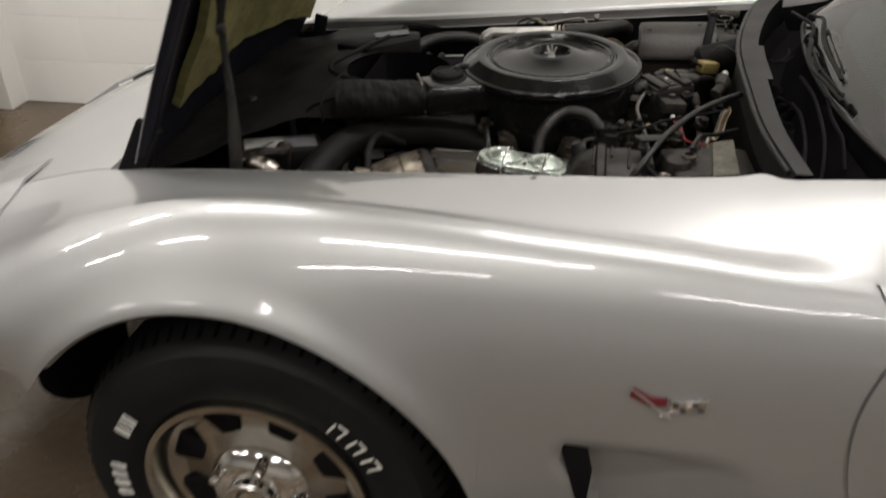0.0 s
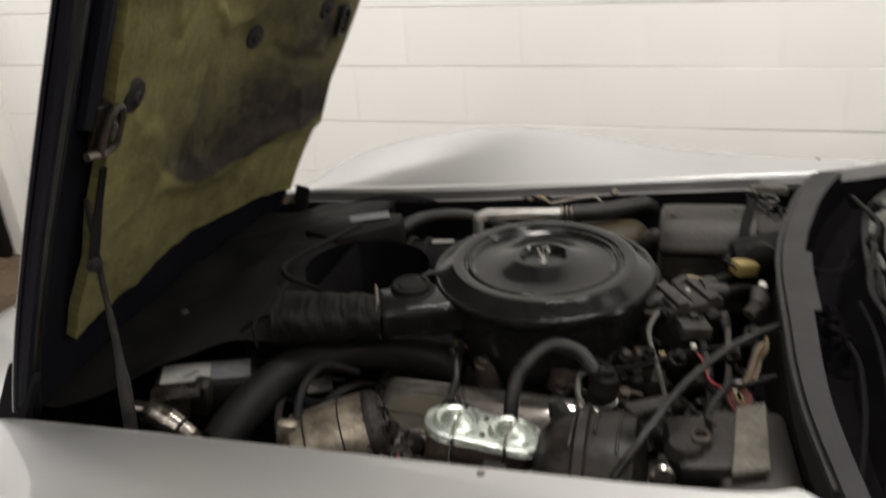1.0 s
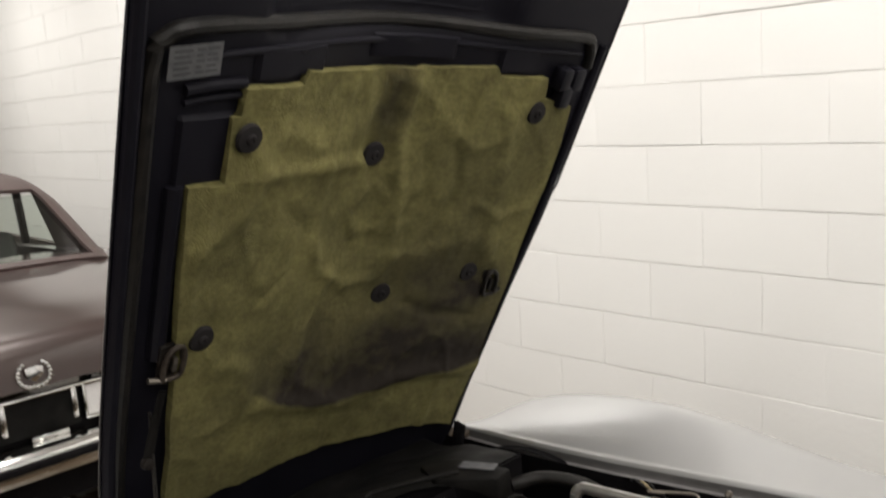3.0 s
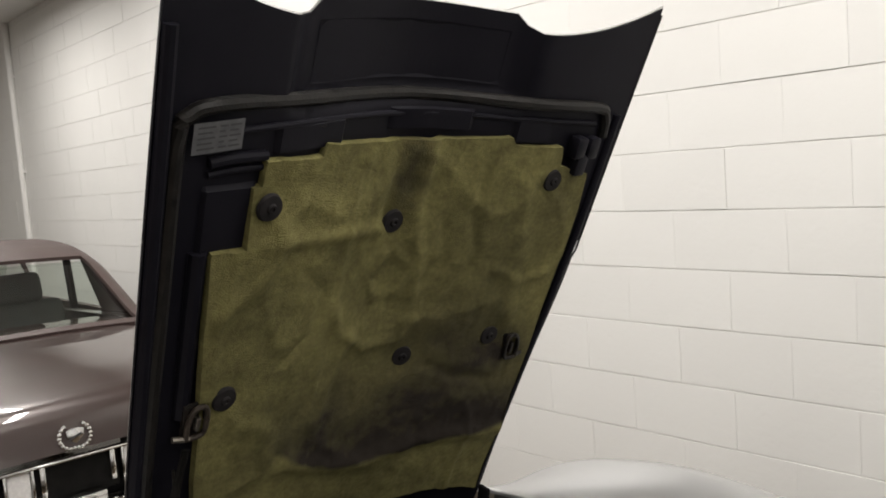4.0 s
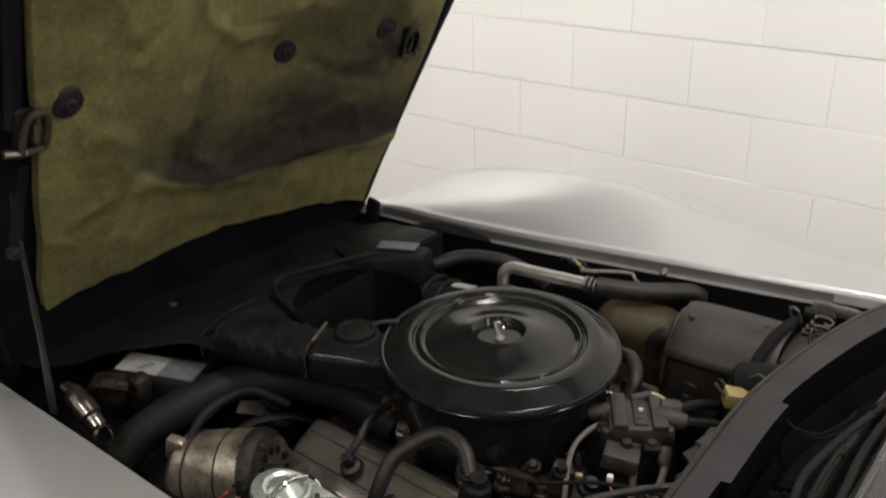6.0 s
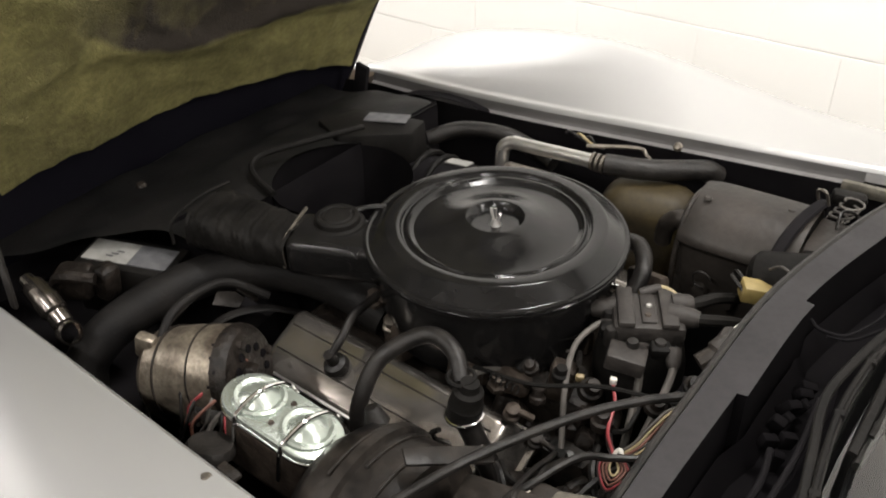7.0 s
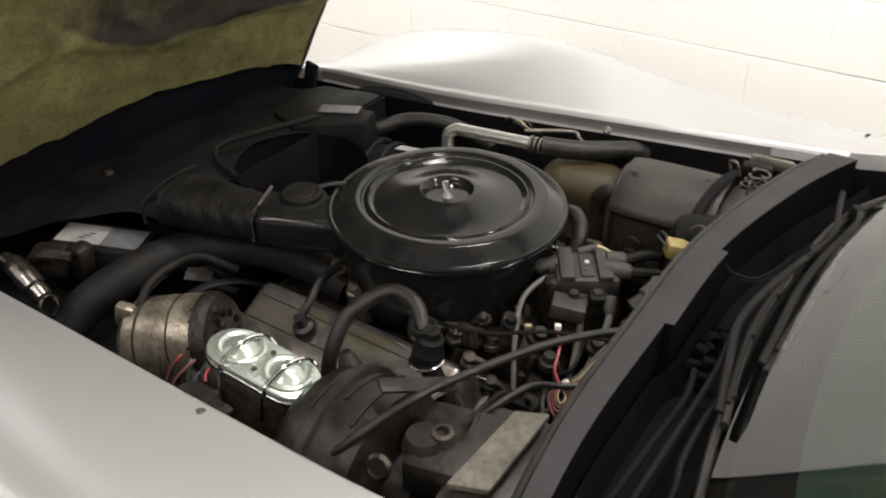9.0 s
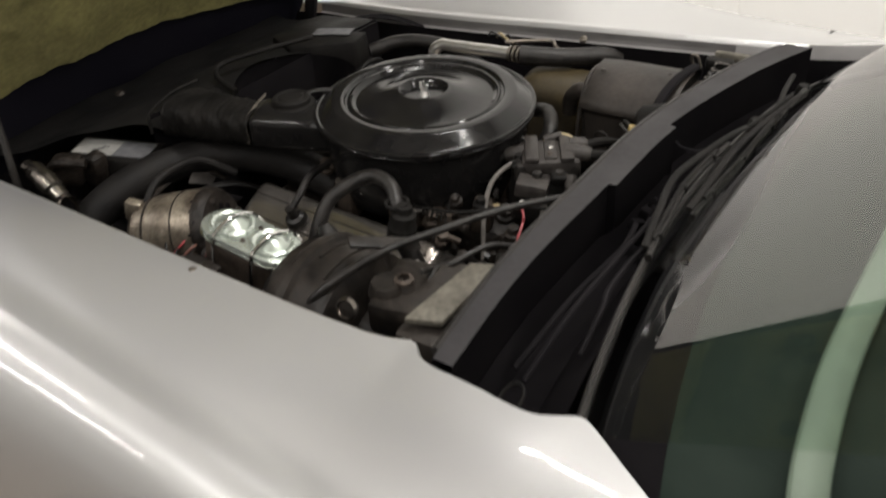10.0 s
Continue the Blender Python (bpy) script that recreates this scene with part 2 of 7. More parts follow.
def liner_material():
    """Olive fibre mat with soot stains of their own shape, in the hood's own flat coordinates."""
    m = bpy.data.materials.new("olive_fibre_mat")
    m.use_nodes = True
    nt = m.node_tree
    bs = nt.nodes["Principled BSDF"]
    uv = nt.nodes.new("ShaderNodeUVMap")
    big, mid, fine = (nt.nodes.new("ShaderNodeTexNoise") for _ in range(3))
    for n, s, d in ((big, 5.0, 5), (mid, 26.0, 6), (fine, 330.0, 4)):
        n.inputs["Scale"].default_value, n.inputs["Detail"].default_value = s, d
        nt.links.new(uv.outputs["UV"], n.inputs["Vector"])
    warp = nt.nodes.new("ShaderNodeVectorMath")
    warp.operation = "MULTIPLY_ADD"
    nt.links.new(mid.outputs["Color"], warp.inputs[0])
    warp.inputs[1].default_value = (0.06, 0.06, 0)
    nt.links.new(uv.outputs["UV"], warp.inputs[2])
    sep = nt.nodes.new("ShaderNodeSeparateXYZ")
    nt.links.new(warp.outputs[0], sep.inputs[0])

    def mathn(op, x, y):
        n = nt.nodes.new("ShaderNodeMath")
        n.operation, n.use_clamp = op, False
        for i, v in enumerate((x, y)):
            if isinstance(v, (int, float)):
                n.inputs[i].default_value = v
            else:
                nt.links.new(v, n.inputs[i])
        return n.outputs[0]

    def blob(cx, cy, rx, ry, turn, power):
        c, s = math.cos(radians(turn)), math.sin(radians(turn))
        dx, dy = mathn("SUBTRACT", sep.outputs[0], cx + 0.03), mathn("SUBTRACT", sep.outputs[1], cy + 0.03)
        u = mathn("DIVIDE", mathn("ADD", mathn("MULTIPLY", dx, c), mathn("MULTIPLY", dy, s)), rx)
        v = mathn("DIVIDE", mathn("SUBTRACT", mathn("MULTIPLY", dy, c), mathn("MULTIPLY", dx, s)), ry)
        r = mathn("ADD", mathn("MULTIPLY", u, u), mathn("MULTIPLY", v, v))
        return mathn("MULTIPLY", mathn("POWER", 2.718, mathn("MULTIPLY", r, -1.0)), power)

    total = None
    for args in STAINS:
        bnode = blob(*args)
        total = bnode if total is None else mathn("ADD", total, bnode)
    # soot caught above the cross fold: sharp along its lower edge, fading upward
    drift = nt.nodes.new("ShaderNodeVectorMath")
    drift.operation = "MULTIPLY_ADD"
    nt.links.new(big.outputs["Color"], drift.inputs[0])
    drift.inputs[1].default_value = (0.05, 0.05, 0)
    nt.links.new(uv.outputs["UV"], drift.inputs[2])
    calm = nt.nodes.new("ShaderNodeSeparateXYZ")
    nt.links.new(drift.outputs[0], calm.inputs[0])
    sy, ss = mathn("SUBTRACT", calm.outputs[0], 0.025), mathn("SUBTRACT", calm.outputs[1], 0.025)
    left = mathn("MAXIMUM", mathn("SUBTRACT", 0.02, sy), 0.0)
    rise = mathn("SUBTRACT", ss, mathn("ADD", 0.276, mathn("MULTIPLY", mathn("MULTIPLY", left, left), 2.0)))
    lower = nt.nodes.new("ShaderNodeMapRange")
    lower.interpolation_type = "SMOOTHSTEP"
    lower.inputs["From Min"].default_value, lower.inputs["From Max"].default_value = -0.010, 0.014
    nt.links.new(rise, lower.inputs["Value"])
    ends = nt.nodes.new("ShaderNodeMapRange")
    ends.interpolation_type = "SMOOTHSTEP"
    ends.inputs["From Min"].default_value, ends.inputs["From Max"].default_value = -0.30, -0.10
    nt.links.new(sy, ends.inputs["Value"])
    fade = mathn("POWER", 2.718, mathn("MULTIPLY", mathn("MAXIMUM", rise, 0.0), -11.0))
    total = mathn("ADD", total, mathn("MULTIPLY", mathn("MULTIPLY", mathn("MULTIPLY", lower.outputs["Result"], ends.outputs["Result"]), fade), 1.5))
    total = mathn("MULTIPLY", total, mathn("ADD", 0.45, mid.outputs["Fac"]))
    total = mathn("MINIMUM", total, 1.0)
    base = nt.nodes.new("ShaderNodeMix")
    base.data_type = "RGBA"
    base.inputs[6].default_value, base.inputs[7].default_value = (0.190, 0.171, 0.067, 1), (0.112, 0.102, 0.042, 1)
    r1 = nt.nodes.new("ShaderNodeMapRange")
    r1.inputs["From Min"].default_value, r1.inputs["From Max"].default_value = 0.35, 0.7
    nt.links.new(big.outputs["Fac"], r1.inputs["Value"])
    nt.links.new(r1.outputs["Result"], base.inputs[0])
    grain = nt.nodes.new("ShaderNodeMix")
    grain.data_type, grain.blend_type = "RGBA", "MULTIPLY"
    grain.inputs[0].default_value = 1.0
    r2 = nt.nodes.new("ShaderNodeMapRange")
    r2.inputs["From Min"].default_value, r2.inputs["From Max"].default_value = 0.3, 0.65
    r2.inputs["To Min"].default_value, r2.inputs["To Max"].default_value = 0.80, 1.10
    nt.links.new(mid.outputs["Fac"], r2.inputs["Value"])
    nt.links.new(base.outputs[2], grain.inputs[6])
    nt.links.new(r2.outputs["Result"], grain.inputs[7])
    fibre = nt.nodes.new("ShaderNodeMix")
    fibre.data_type, fibre.blend_type = "RGBA", "MULTIPLY"
    fibre.inputs[0].default_value = 1.0
    r3 = nt.nodes.new("ShaderNodeMapRange")
    r3.inputs["From Min"].default_value, r3.inputs["From Max"].default_value = 0.36, 0.66
    r3.inputs["To Min"].default_value, r3.inputs["To Max"].default_value = 0.86, 1.12
    tuft = nt.nodes.new("ShaderNodeTexNoise")
    tuft.inputs["Scale"].default_value, tuft.inputs["Detail"].default_value = 95.0, 5
    nt.links.new(uv.outputs["UV"], tuft.inputs["Vector"])
    nt.links.new(tuft.outputs["Fac"], r3.inputs["Value"])
    nt.links.new(grain.outputs[2], fibre.inputs[6])
    nt.links.new(r3.outputs["Result"], fibre.inputs[7])
    soot = nt.nodes.new("ShaderNodeMix")
    soot.data_type = "RGBA"
    soot.inputs[7].default_value = (0.026, 0.021, 0.017, 1)
    nt.links.new(total, soot.inputs[0])
    nt.links.new(fibre.outputs[2], soot.inputs[6])
    nt.links.new(soot.outputs[2], bs.inputs["Base Color"])
    bs.inputs["Roughness"].default_value = 0.95
    bs.inputs["Specular IOR Level"].default_value = 0.15
    bp = nt.nodes.new("ShaderNodeBump")
    bp.inputs["Distance"].default_value = 0.005
    add = mathn("ADD", fine.outputs["Fac"], mathn("MULTIPLY", mid.outputs["Fac"], 1.5))
    nt.links.new(add, bp.inputs["Height"])
    nt.links.new(bp.outputs["Normal"], bs.inputs["Normal"])
    return m


# centre across, centre up the hood, radii, turn, darkness
STAINS = [(0.17, 0.42, 0.19, 0.09, 4, 0.70), (-0.09, 0.45, 0.05, 0.11, -25, 0.40), (0.36, 0.51, 0.10, 0.05, 0, 0.75), (0.20, 0.58, 0.13, 0.07, 0, 0.60),
          (0.02, 0.98, 0.032, 0.12, -3, 0.75), (-0.27, 0.40, 0.10, 0.05, 25, 0.25), (0.36, 0.36, 0.10, 0.04, 12, 0.35), (0.30, 0.75, 0.05, 0.14, 12, 0.22), (-0.30, 0.20, 0.06, 0.10, 25, 0.18), (0.17, 0.74, 0.10, 0.15, -12, 0.26), (0.42, 0.86, 0.05, 0.13, 4, 0.28), (-0.05, 0.66, 0.05, 0.09, 20, 0.16)]
OLIVE = liner_material()


# ---- mesh helpers ----
def facing(bm, toward):
    """Turns a sheet's faces to one side."""
    bm.normal_update()
    if sum((f.normal for f in bm.faces), Vector()).dot(Vector(toward)) < 0:
        bmesh.ops.reverse_faces(bm, faces=bm.faces[:])
    return bm


def link(name, bm, mat, parent=None, label="", smooth=35):
    me = bpy.data.meshes.new(name)
    bm.normal_update()
    bm.to_mesh(me)
    bm.free()
    for p in me.polygons:
        p.use_smooth = True
    me.set_sharp_from_angle(angle=radians(smooth))
    me.materials.append(mat)
    ob = new(name, me)
    if parent:
        ob.parent = parent
    return tagged(ob, label)


def part(name, bm, mat, parent, label="", smooth=35):
    return link(name, bm, mat, parent, label, smooth)


def thing(name, label, category, at=(0, 0, 0), group=""):
    ob = new(name)
    ob.location = at
    return tagged(ob, label, category, group)


def grid(fn, us, vs, closed=False, bm=None):
    """A sheet of quads through fn(u, v)."""
    bm = bm or bmesh.new()
    rows = [[bm.verts.new(fn(u, v)) for v in vs] for u in us]
    n = len(vs)
    for a, b in zip(rows, rows[1:]):
        for j in range(n if closed else n - 1):
            k = (j + 1) % n
            try:
                bm.faces.new((a[j], b[j], b[k], a[k]))
            except ValueError:
                pass
    return bm


def span(a, b, n):
    return [a + (b - a) * i / n for i in range(n + 1)]


def thicken(bm, depth):
    """Gives a sheet a thickness against its normals."""
    bm.normal_update()
    bmesh.ops.solidify(bm, geom=bm.faces[:], thickness=depth)
    return bm


def box(size, at=(0, 0, 0), turn=(0, 0, 0), bevel=0.006, seg=2, bm=None, taper=1.0):
    """A box with rounded edges; taper narrows its top."""
    b2 = bmesh.new()
    bmesh.ops.create_cube(b2, size=1.0)
    for v in b2.verts:
        t = taper if v.co.z > 0 else 1.0
        v.co = Vector((v.co.x * size[0] * t, v.co.y * size[1] * t, v.co.z * size[2]))
    if bevel:
        bmesh.ops.bevel(b2, geom=b2.edges[:], offset=min(bevel, min(size) * 0.45), segments=seg, affect="EDGES", profile=0.5)
    bmesh.ops.transform(b2, matrix=pose(*at, *turn), verts=b2.verts)
    if bm is None:
        return b2
    return merge(bm, b2)


def merge(bm, other):
    me = bpy.data.meshes.new("tmp")
    other.to_mesh(me)
    other.free()
    bm.from_mesh(me)
    bpy.data.meshes.remove(me)
    return bm


def lathe(profile, at=(0, 0, 0), turn=(0, 0, 0), n=40, bm=None, squash=1.0):
    """Turns a profile of (radius, height) about its axis."""
    b2 = grid(lambda i, j: (profile[i][0] * math.cos(2 * math.pi * j / n), profile[i][0] * math.sin(2 * math.pi * j / n) * squash, profile[i][1]), range(len(profile)), range(n), True)
    bmesh.ops.remove_doubles(b2, verts=b2.verts, dist=1e-5)
    bmesh.ops.recalc_face_normals(b2, faces=b2.faces[:])
    bmesh.ops.transform(b2, matrix=pose(*at, *turn), verts=b2.verts)
    if bm is None:
        return b2
    return merge(bm, b2)


def curve_points(pts, n=8):
    """A smooth line through points."""
    p = [Vector(q) for q in pts]
    p = [2 * p[0] - p[1], *p, 2 * p[-1] - p[-2]]
    out = []
    for i in range(1, len(p) - 2):
        for k in range(n):
            t = k / n
            a, b, c, d = p[i - 1:i + 3]
            out.append(0.5 * (2 * b + (c - a) * t + (2 * a - 5 * b + 4 * c - d) * t * t + (3 * b - a - 3 * c + d) * t ** 3))
    return out + [p[-2]]


def tube(pts, r, n=10, smooth=8, bm=None, ribs=0.0, ribstep=3, ends=True, flat=1.0):
    """A round rod or hose along points; ribs make it corrugated."""
    line = curve_points(pts, smooth) if smooth else [Vector(p) for p in pts]
    b2 = bmesh.new()
    up = Vector((0.13, 0.21, 0.97))
    rings = []
    for i, p in enumerate(line):
        d = (line[min(i + 1, len(line) - 1)] - line[max(i - 1, 0)]).normalized()
        side = d.cross(up).normalized()
        upv = side.cross(d).normalized()
        rr = (r[i * (len(r) - 1) // max(len(line) - 1, 1)] if isinstance(r, (list, tuple)) else r) * (1 + (ribs if i % ribstep == 0 else 0))
        rings.append([b2.verts.new(p + side * math.cos(2 * math.pi * k / n) * rr + upv * math.sin(2 * math.pi * k / n) * rr * flat) for k in range(n)])
    for a, b in zip(rings, rings[1:]):
        for k in range(n):
            b2.faces.new((a[k], b[k], b[(k + 1) % n], a[(k + 1) % n]))
    if ends:
        b2.faces.new(rings[0])
        b2.faces.new(rings[-1])
    bmesh.ops.recalc_face_normals(b2, faces=b2.faces[:])
    if bm is None:
        return b2
    return merge(bm, b2)


def prism(outline, depth, m=None, bevel=0.0, bm=None):
    """A flat outline (x, y) raised by depth."""
    b2 = bmesh.new()
    f = b2.faces.new([b2.verts.new((x, y, 0)) for x, y in outline])
    up = bmesh.ops.extrude_face_region(b2, geom=[f])
    bmesh.ops.translate(b2, verts=[v for v in up["geom"] if isinstance(v, bmesh.types.BMVert)], vec=(0, 0, depth))
    bmesh.ops.recalc_face_normals(b2, faces=b2.faces[:])
    if bevel:
        bmesh.ops.bevel(b2, geom=b2.edges[:], offset=bevel, segments=2, affect="EDGES", profile=0.5)
    if m is not None:
        bmesh.ops.transform(b2, matrix=m, verts=b2.verts)
    if bm is None:
        return b2
    return merge(bm, b2)


def steps(x, table):
    """Smooth value from a short table of (x, value)."""
    if x <= table[0][0]:
        return table[0][1]
    for (a, p), (b, q) in zip(table, table[1:]):
        if x <= b:
            i = table.index((a, p))
            pm = table[i - 1] if i else (a - (b - a), p - (q - p))
            pn = table[i + 2] if i + 2 < len(table) else (b + (b - a), q + (q - p))
            m0 = (q - pm[1]) / (b - pm[0]) * (b - a)
            m1 = (pn[1] - p) / (pn[0] - a) * (b - a)
            t = (x - a) / (b - a)
            return (2 * t ** 3 - 3 * t * t + 1) * p + (t ** 3 - 2 * t * t + t) * m0 + (3 * t * t - 2 * t ** 3) * q + (t ** 3 - t * t) * m1
    return table[-1][1]


def smoothstep(t):
    t = min(max(t, 0.0), 1.0)
    return t * t * (3 - 2 * t)


# ---- the room ----
BLOCK_L, BLOCK_H, WALL_Y = 0.4064, 0.2032, 1.5
X_WEST, X_EAST, Y_SOUTH = -9.3, 6.5, -7.5

floor = tagged(link("floor", box((X_EAST - X_WEST + 0.4, WALL_Y - Y_SOUTH + 0.4, 0.1), ((X_EAST + X_WEST) / 2, (WALL_Y + Y_SOUTH) / 2, -0.05), bevel=0), FLOORMAT),
               "sealed tan concrete garage floor with a dull sheen", "floor", kind="structure")
ceiling = tagged(link("ceiling", box((X_EAST - X_WEST + 0.4, WALL_Y - Y_SOUTH + 0.4, 0.1), ((X_EAST + X_WEST) / 2, (WALL_Y + Y_SOUTH) / 2, CEIL + 0.05), bevel=0), CEILPAINT),
                 "plain dull grey garage ceiling", "ceiling", kind="structure")
wall_north = tagged(link("wall_north", box((X_EAST - X_WEST + 0.4, 0.2, CEIL), ((X_EAST + X_WEST) / 2, WALL_Y + 0.1012, CEIL / 2), bevel=0), JOINTPAINT),
                    "white painted concrete block wall behind the car", "wall", kind="structure")
wall_south = tagged(link("wall_south", box((X_EAST - X_WEST + 0.4, 0.2, CEIL), ((X_EAST + X_WEST) / 2, Y_SOUTH - 0.1, CEIL / 2), bevel=0), DIMWALL), "bare grey garage wall", "wall", kind="structure")
wall_west = tagged(link("wall_west", box((0.2, WALL_Y - Y_SOUTH, CEIL), (X_WEST - 0.1, (WALL_Y + Y_SOUTH) / 2, CEIL / 2), bevel=0), WALLPAINT), "white painted garage end wall", "wall", kind="structure")
wall_east = tagged(link("wall_east", box((0.2, WALL_Y - Y_SOUTH, CEIL), (X_EAST + 0.1, (WALL_Y + Y_SOUTH) / 2, CEIL / 2), bevel=0), DIMWALL), "bare grey garage end wall", "wall", kind="structure")

# every lamp gets a housing, the two added ones included
lamp_proto = None
for lx, ly in LAMPS:
    if lamp_proto is None:
        lamp_proto = thing("fluorescent_ceiling_light", "white enamelled strip light with fluorescent tubes under the ceiling", "ceiling light", (lx, ly, CEIL), "strip lights on the ceiling")
        part("housing", box((2.44, 0.12, 0.08), (0, 0, -0.04), bevel=0.01), LAMPWHITE, lamp_proto)
        for ty in (-0.045, 0.045):
            part("fluorescent_tube", tube([(-1.18, ty, -0.1), (1.18, ty, -0.1)], 0.013, smooth=0), LAMPWHITE, lamp_proto)
    else:
        copy_thing(lamp_proto, pose(lx, ly, CEIL))

# a shallow pier on the far wall, with a dark rubber guard low on its face
pier = tagged(link("wall_pier", box((0.62, 0.115, CEIL), (-2.51, WALL_Y - 0.0575, CEIL / 2), bevel=0.004), WALLPAINT), "shallow white painted wall pier", "wall pier", kind="structure")
guard = thing("wall_guard", "dark grey rounded rubber guard round the foot of the pier", "wall guard", (-2.37, WALL_Y - 0.085, 0.0))
part("pad", box((0.20, 0.14, 0.29), (0, 0, 0.145), bevel=0.022, seg=4), DUSTY, guard)
conduit = thing("conduit_pipe", "white painted conduit pipe running up the block wall", "pipe", (-7.55, WALL_Y - 0.03, 0))
part("pipe", tube([(0, 0, 0), (0, 0, CEIL)], 0.03, n=14, smooth=0), WALLPAINT, conduit)
for hz in (0.6, 1.9, 2.8):
    part("bracket", box((0.1, 0.03, 0.03), (0, 0.014, hz), bevel=0.004), WALLPAINT, conduit)

# ---- the sports car: body ----
car = thing("sports_car", "silver two-seat sports car with its hood tilted open", "car")
WX, WZ, ARCH = -0.068, 0.337, 0.40
AX, AZ = -0.075, 0.342


def near_table(name):
    return {
        "e": [(-1.1, 0.40), (-0.6, 0.46), (-0.4, 0.495), (0.0, 0.516), (0.5, 0.541), (0.66, 0.545), (0.70, 0.541), (0.722, 0.535), (0.748, 0.556), (0.80, 0.566), (0.836, 0.572), (0.898, 0.582), (0.926, 0.574), (0.944, 0.568), (0.958, 0.574), (0.978, 0.588), (1.02, 0.618), (1.1, 0.67), (1.2, 0.70), (1.7, 0.70)],
        "e0": [(-1.1, 0.40), (-0.6, 0.46), (-0.4, 0.495), (0.0, 0.516), (0.74, 0.553), (0.90, 0.585), (1.0, 0.612), (1.1, 0.66), (1.2, 0.69), (1.7, 0.70)],
        "ze": [(-1.1, 0.50), (-0.95, 0.58), (-0.8, 0.645), (-0.6, 0.715), (-0.42, 0.762), (0.0, 0.80), (0.4, 0.832), (0.6, 0.848), (0.74, 0.862), (0.84, 0.877), (0.95, 0.895), (1.1, 0.912), (1.7, 0.925)],
        "yr": [(-1.1, 0.52), (-0.7, 0.63), (-0.5, 0.675), (-0.4, 0.70), (-0.3, 0.72), (-0.2, 0.735), (-0.1, 0.744), (0.3, 0.747), (0.6, 0.755), (0.9, 0.77), (1.1, 0.775), (1.7, 0.78)],
        "zr": [(-1.1, 0.48), (-0.9, 0.56), (-0.7, 0.635), (-0.58, 0.688), (-0.5, 0.726), (-0.4, 0.773), (-0.3, 0.811), (-0.23, 0.834), (-0.18, 0.848), (-0.1, 0.861), (-0.015, 0.867), (0.1, 0.866), (0.27, 0.858), (0.43, 0.848), (0.59, 0.839), (0.74, 0.826), (1.0, 0.82), (1.7, 0.82)],
        "ym": [(-1.1, 0.62), (-0.85, 0.76), (-0.5, 0.852), (-0.2, 0.874), (0.1, 0.876), (0.4, 0.862), (0.8, 0.85), (1.7, 0.85)],
    }[name]


def far_table(name):
    return {
        "e": [(-1.1, 0.36), (-0.7, 0.45), (-0.4, 0.488), (-0.2, 0.474), (0.0, 0.466), (0.2, 0.466), (0.74, 0.492), (0.954, 0.52), (1.2, 0.58), (1.7, 0.6)],
        "e0": [(-1.1, 0.36), (-0.7, 0.45), (-0.4, 0.488), (-0.2, 0.474), (0.0, 0.466), (0.2, 0.466), (0.74, 0.492), (0.954, 0.52), (1.2, 0.58), (1.7, 0.6)],
        "ze": [(-1.1, 0.49), (-0.95, 0.57), (-0.8, 0.635), (-0.6, 0.70), (-0.42, 0.748), (0.0, 0.785), (0.4, 0.817), (0.74, 0.840), (0.85, 0.846), (0.95, 0.858), (1.0, 0.868), (1.04, 0.884), (1.1, 0.90), (1.7, 0.92)],
        "yr": [(-1.1, 0.46), (-0.7, 0.57), (-0.4, 0.61), (0.3, 0.62), (1.0, 0.64), (1.7, 0.66)],
        "zr": [(-1.1, 0.42), (-0.8, 0.50), (-0.49, 0.65), (-0.40, 0.72), (-0.30, 0.782), (-0.17, 0.833), (0.0, 0.867), (0.17, 0.880), (0.31, 0.870), (0.44, 0.850), (0.57, 0.832), (0.74, 0.822), (1.0, 0.82), (1.7, 0.82)],
        "ym": [(-1.1, 0.55), (-0.85, 0.68), (-0.5, 0.77), (-0.2, 0.795), (0.1, 0.80), (0.8, 0.78), (1.7, 0.78)],
    }[name]


NEAR = {k: near_table(k) for k in ("e", "e0", "ze", "yr", "zr", "ym")}
FAR = {k: far_table(k) for k in ("e", "e0", "ze", "yr", "zr", "ym")}
SIDE_LOW, SIDE_MAX, SKIRT = 0.20, 0.60, 0.515
A_ROWS, B_ROWS = 26, 40
VALLEY = [(-1.1, 0.0), (-0.4, 0.001), (0.0, 0.003), (0.3, 0.010), (0.5, 0.016), (0.62, 0.019), (0.70, 0.016), (0.80, 0.006), (0.9, 0.0), (1.7, 0.0)]


def arch_low(x):
    """Lower edge of the flank: the sill, the wheel arch and the shorter skirt ahead of it, with a rounded corner."""
    d = x - AX
    a = AZ + math.sqrt(max(ARCH * ARCH - d * d, 0.0)) if abs(d) < ARCH else 0.0
    if x > AX:
        return max(a, SIDE_LOW)
    return max(a, SKIRT) + 0.25 * max(0.08 - abs(a - SKIRT), 0.0) ** 2 / 0.08


def body_side_y(x, z, tb):
    yr, zr, ym = steps(x, tb["yr"]), steps(x, tb["zr"]), steps(x, tb["ym"])
    if z >= SIDE_MAX:
        q = min(max((z - SIDE_MAX) / (zr - SIDE_MAX), 0), 1)
        y = yr + (ym - yr) * (1 - q ** 2.1) ** 0.5
    else:
        y = ym - (0.28 + 5.5 * smoothstep((-0.40 - x) / 0.10)) * (SIDE_MAX - z) ** 2
    d = math.hypot(x - AX, z - AZ) - ARCH
    return y + 0.012 * math.exp(-(d / 0.075) ** 2) + 0.012 * math.exp(-(d / 0.028) ** 2) * (1 if z > 0.25 else 0)


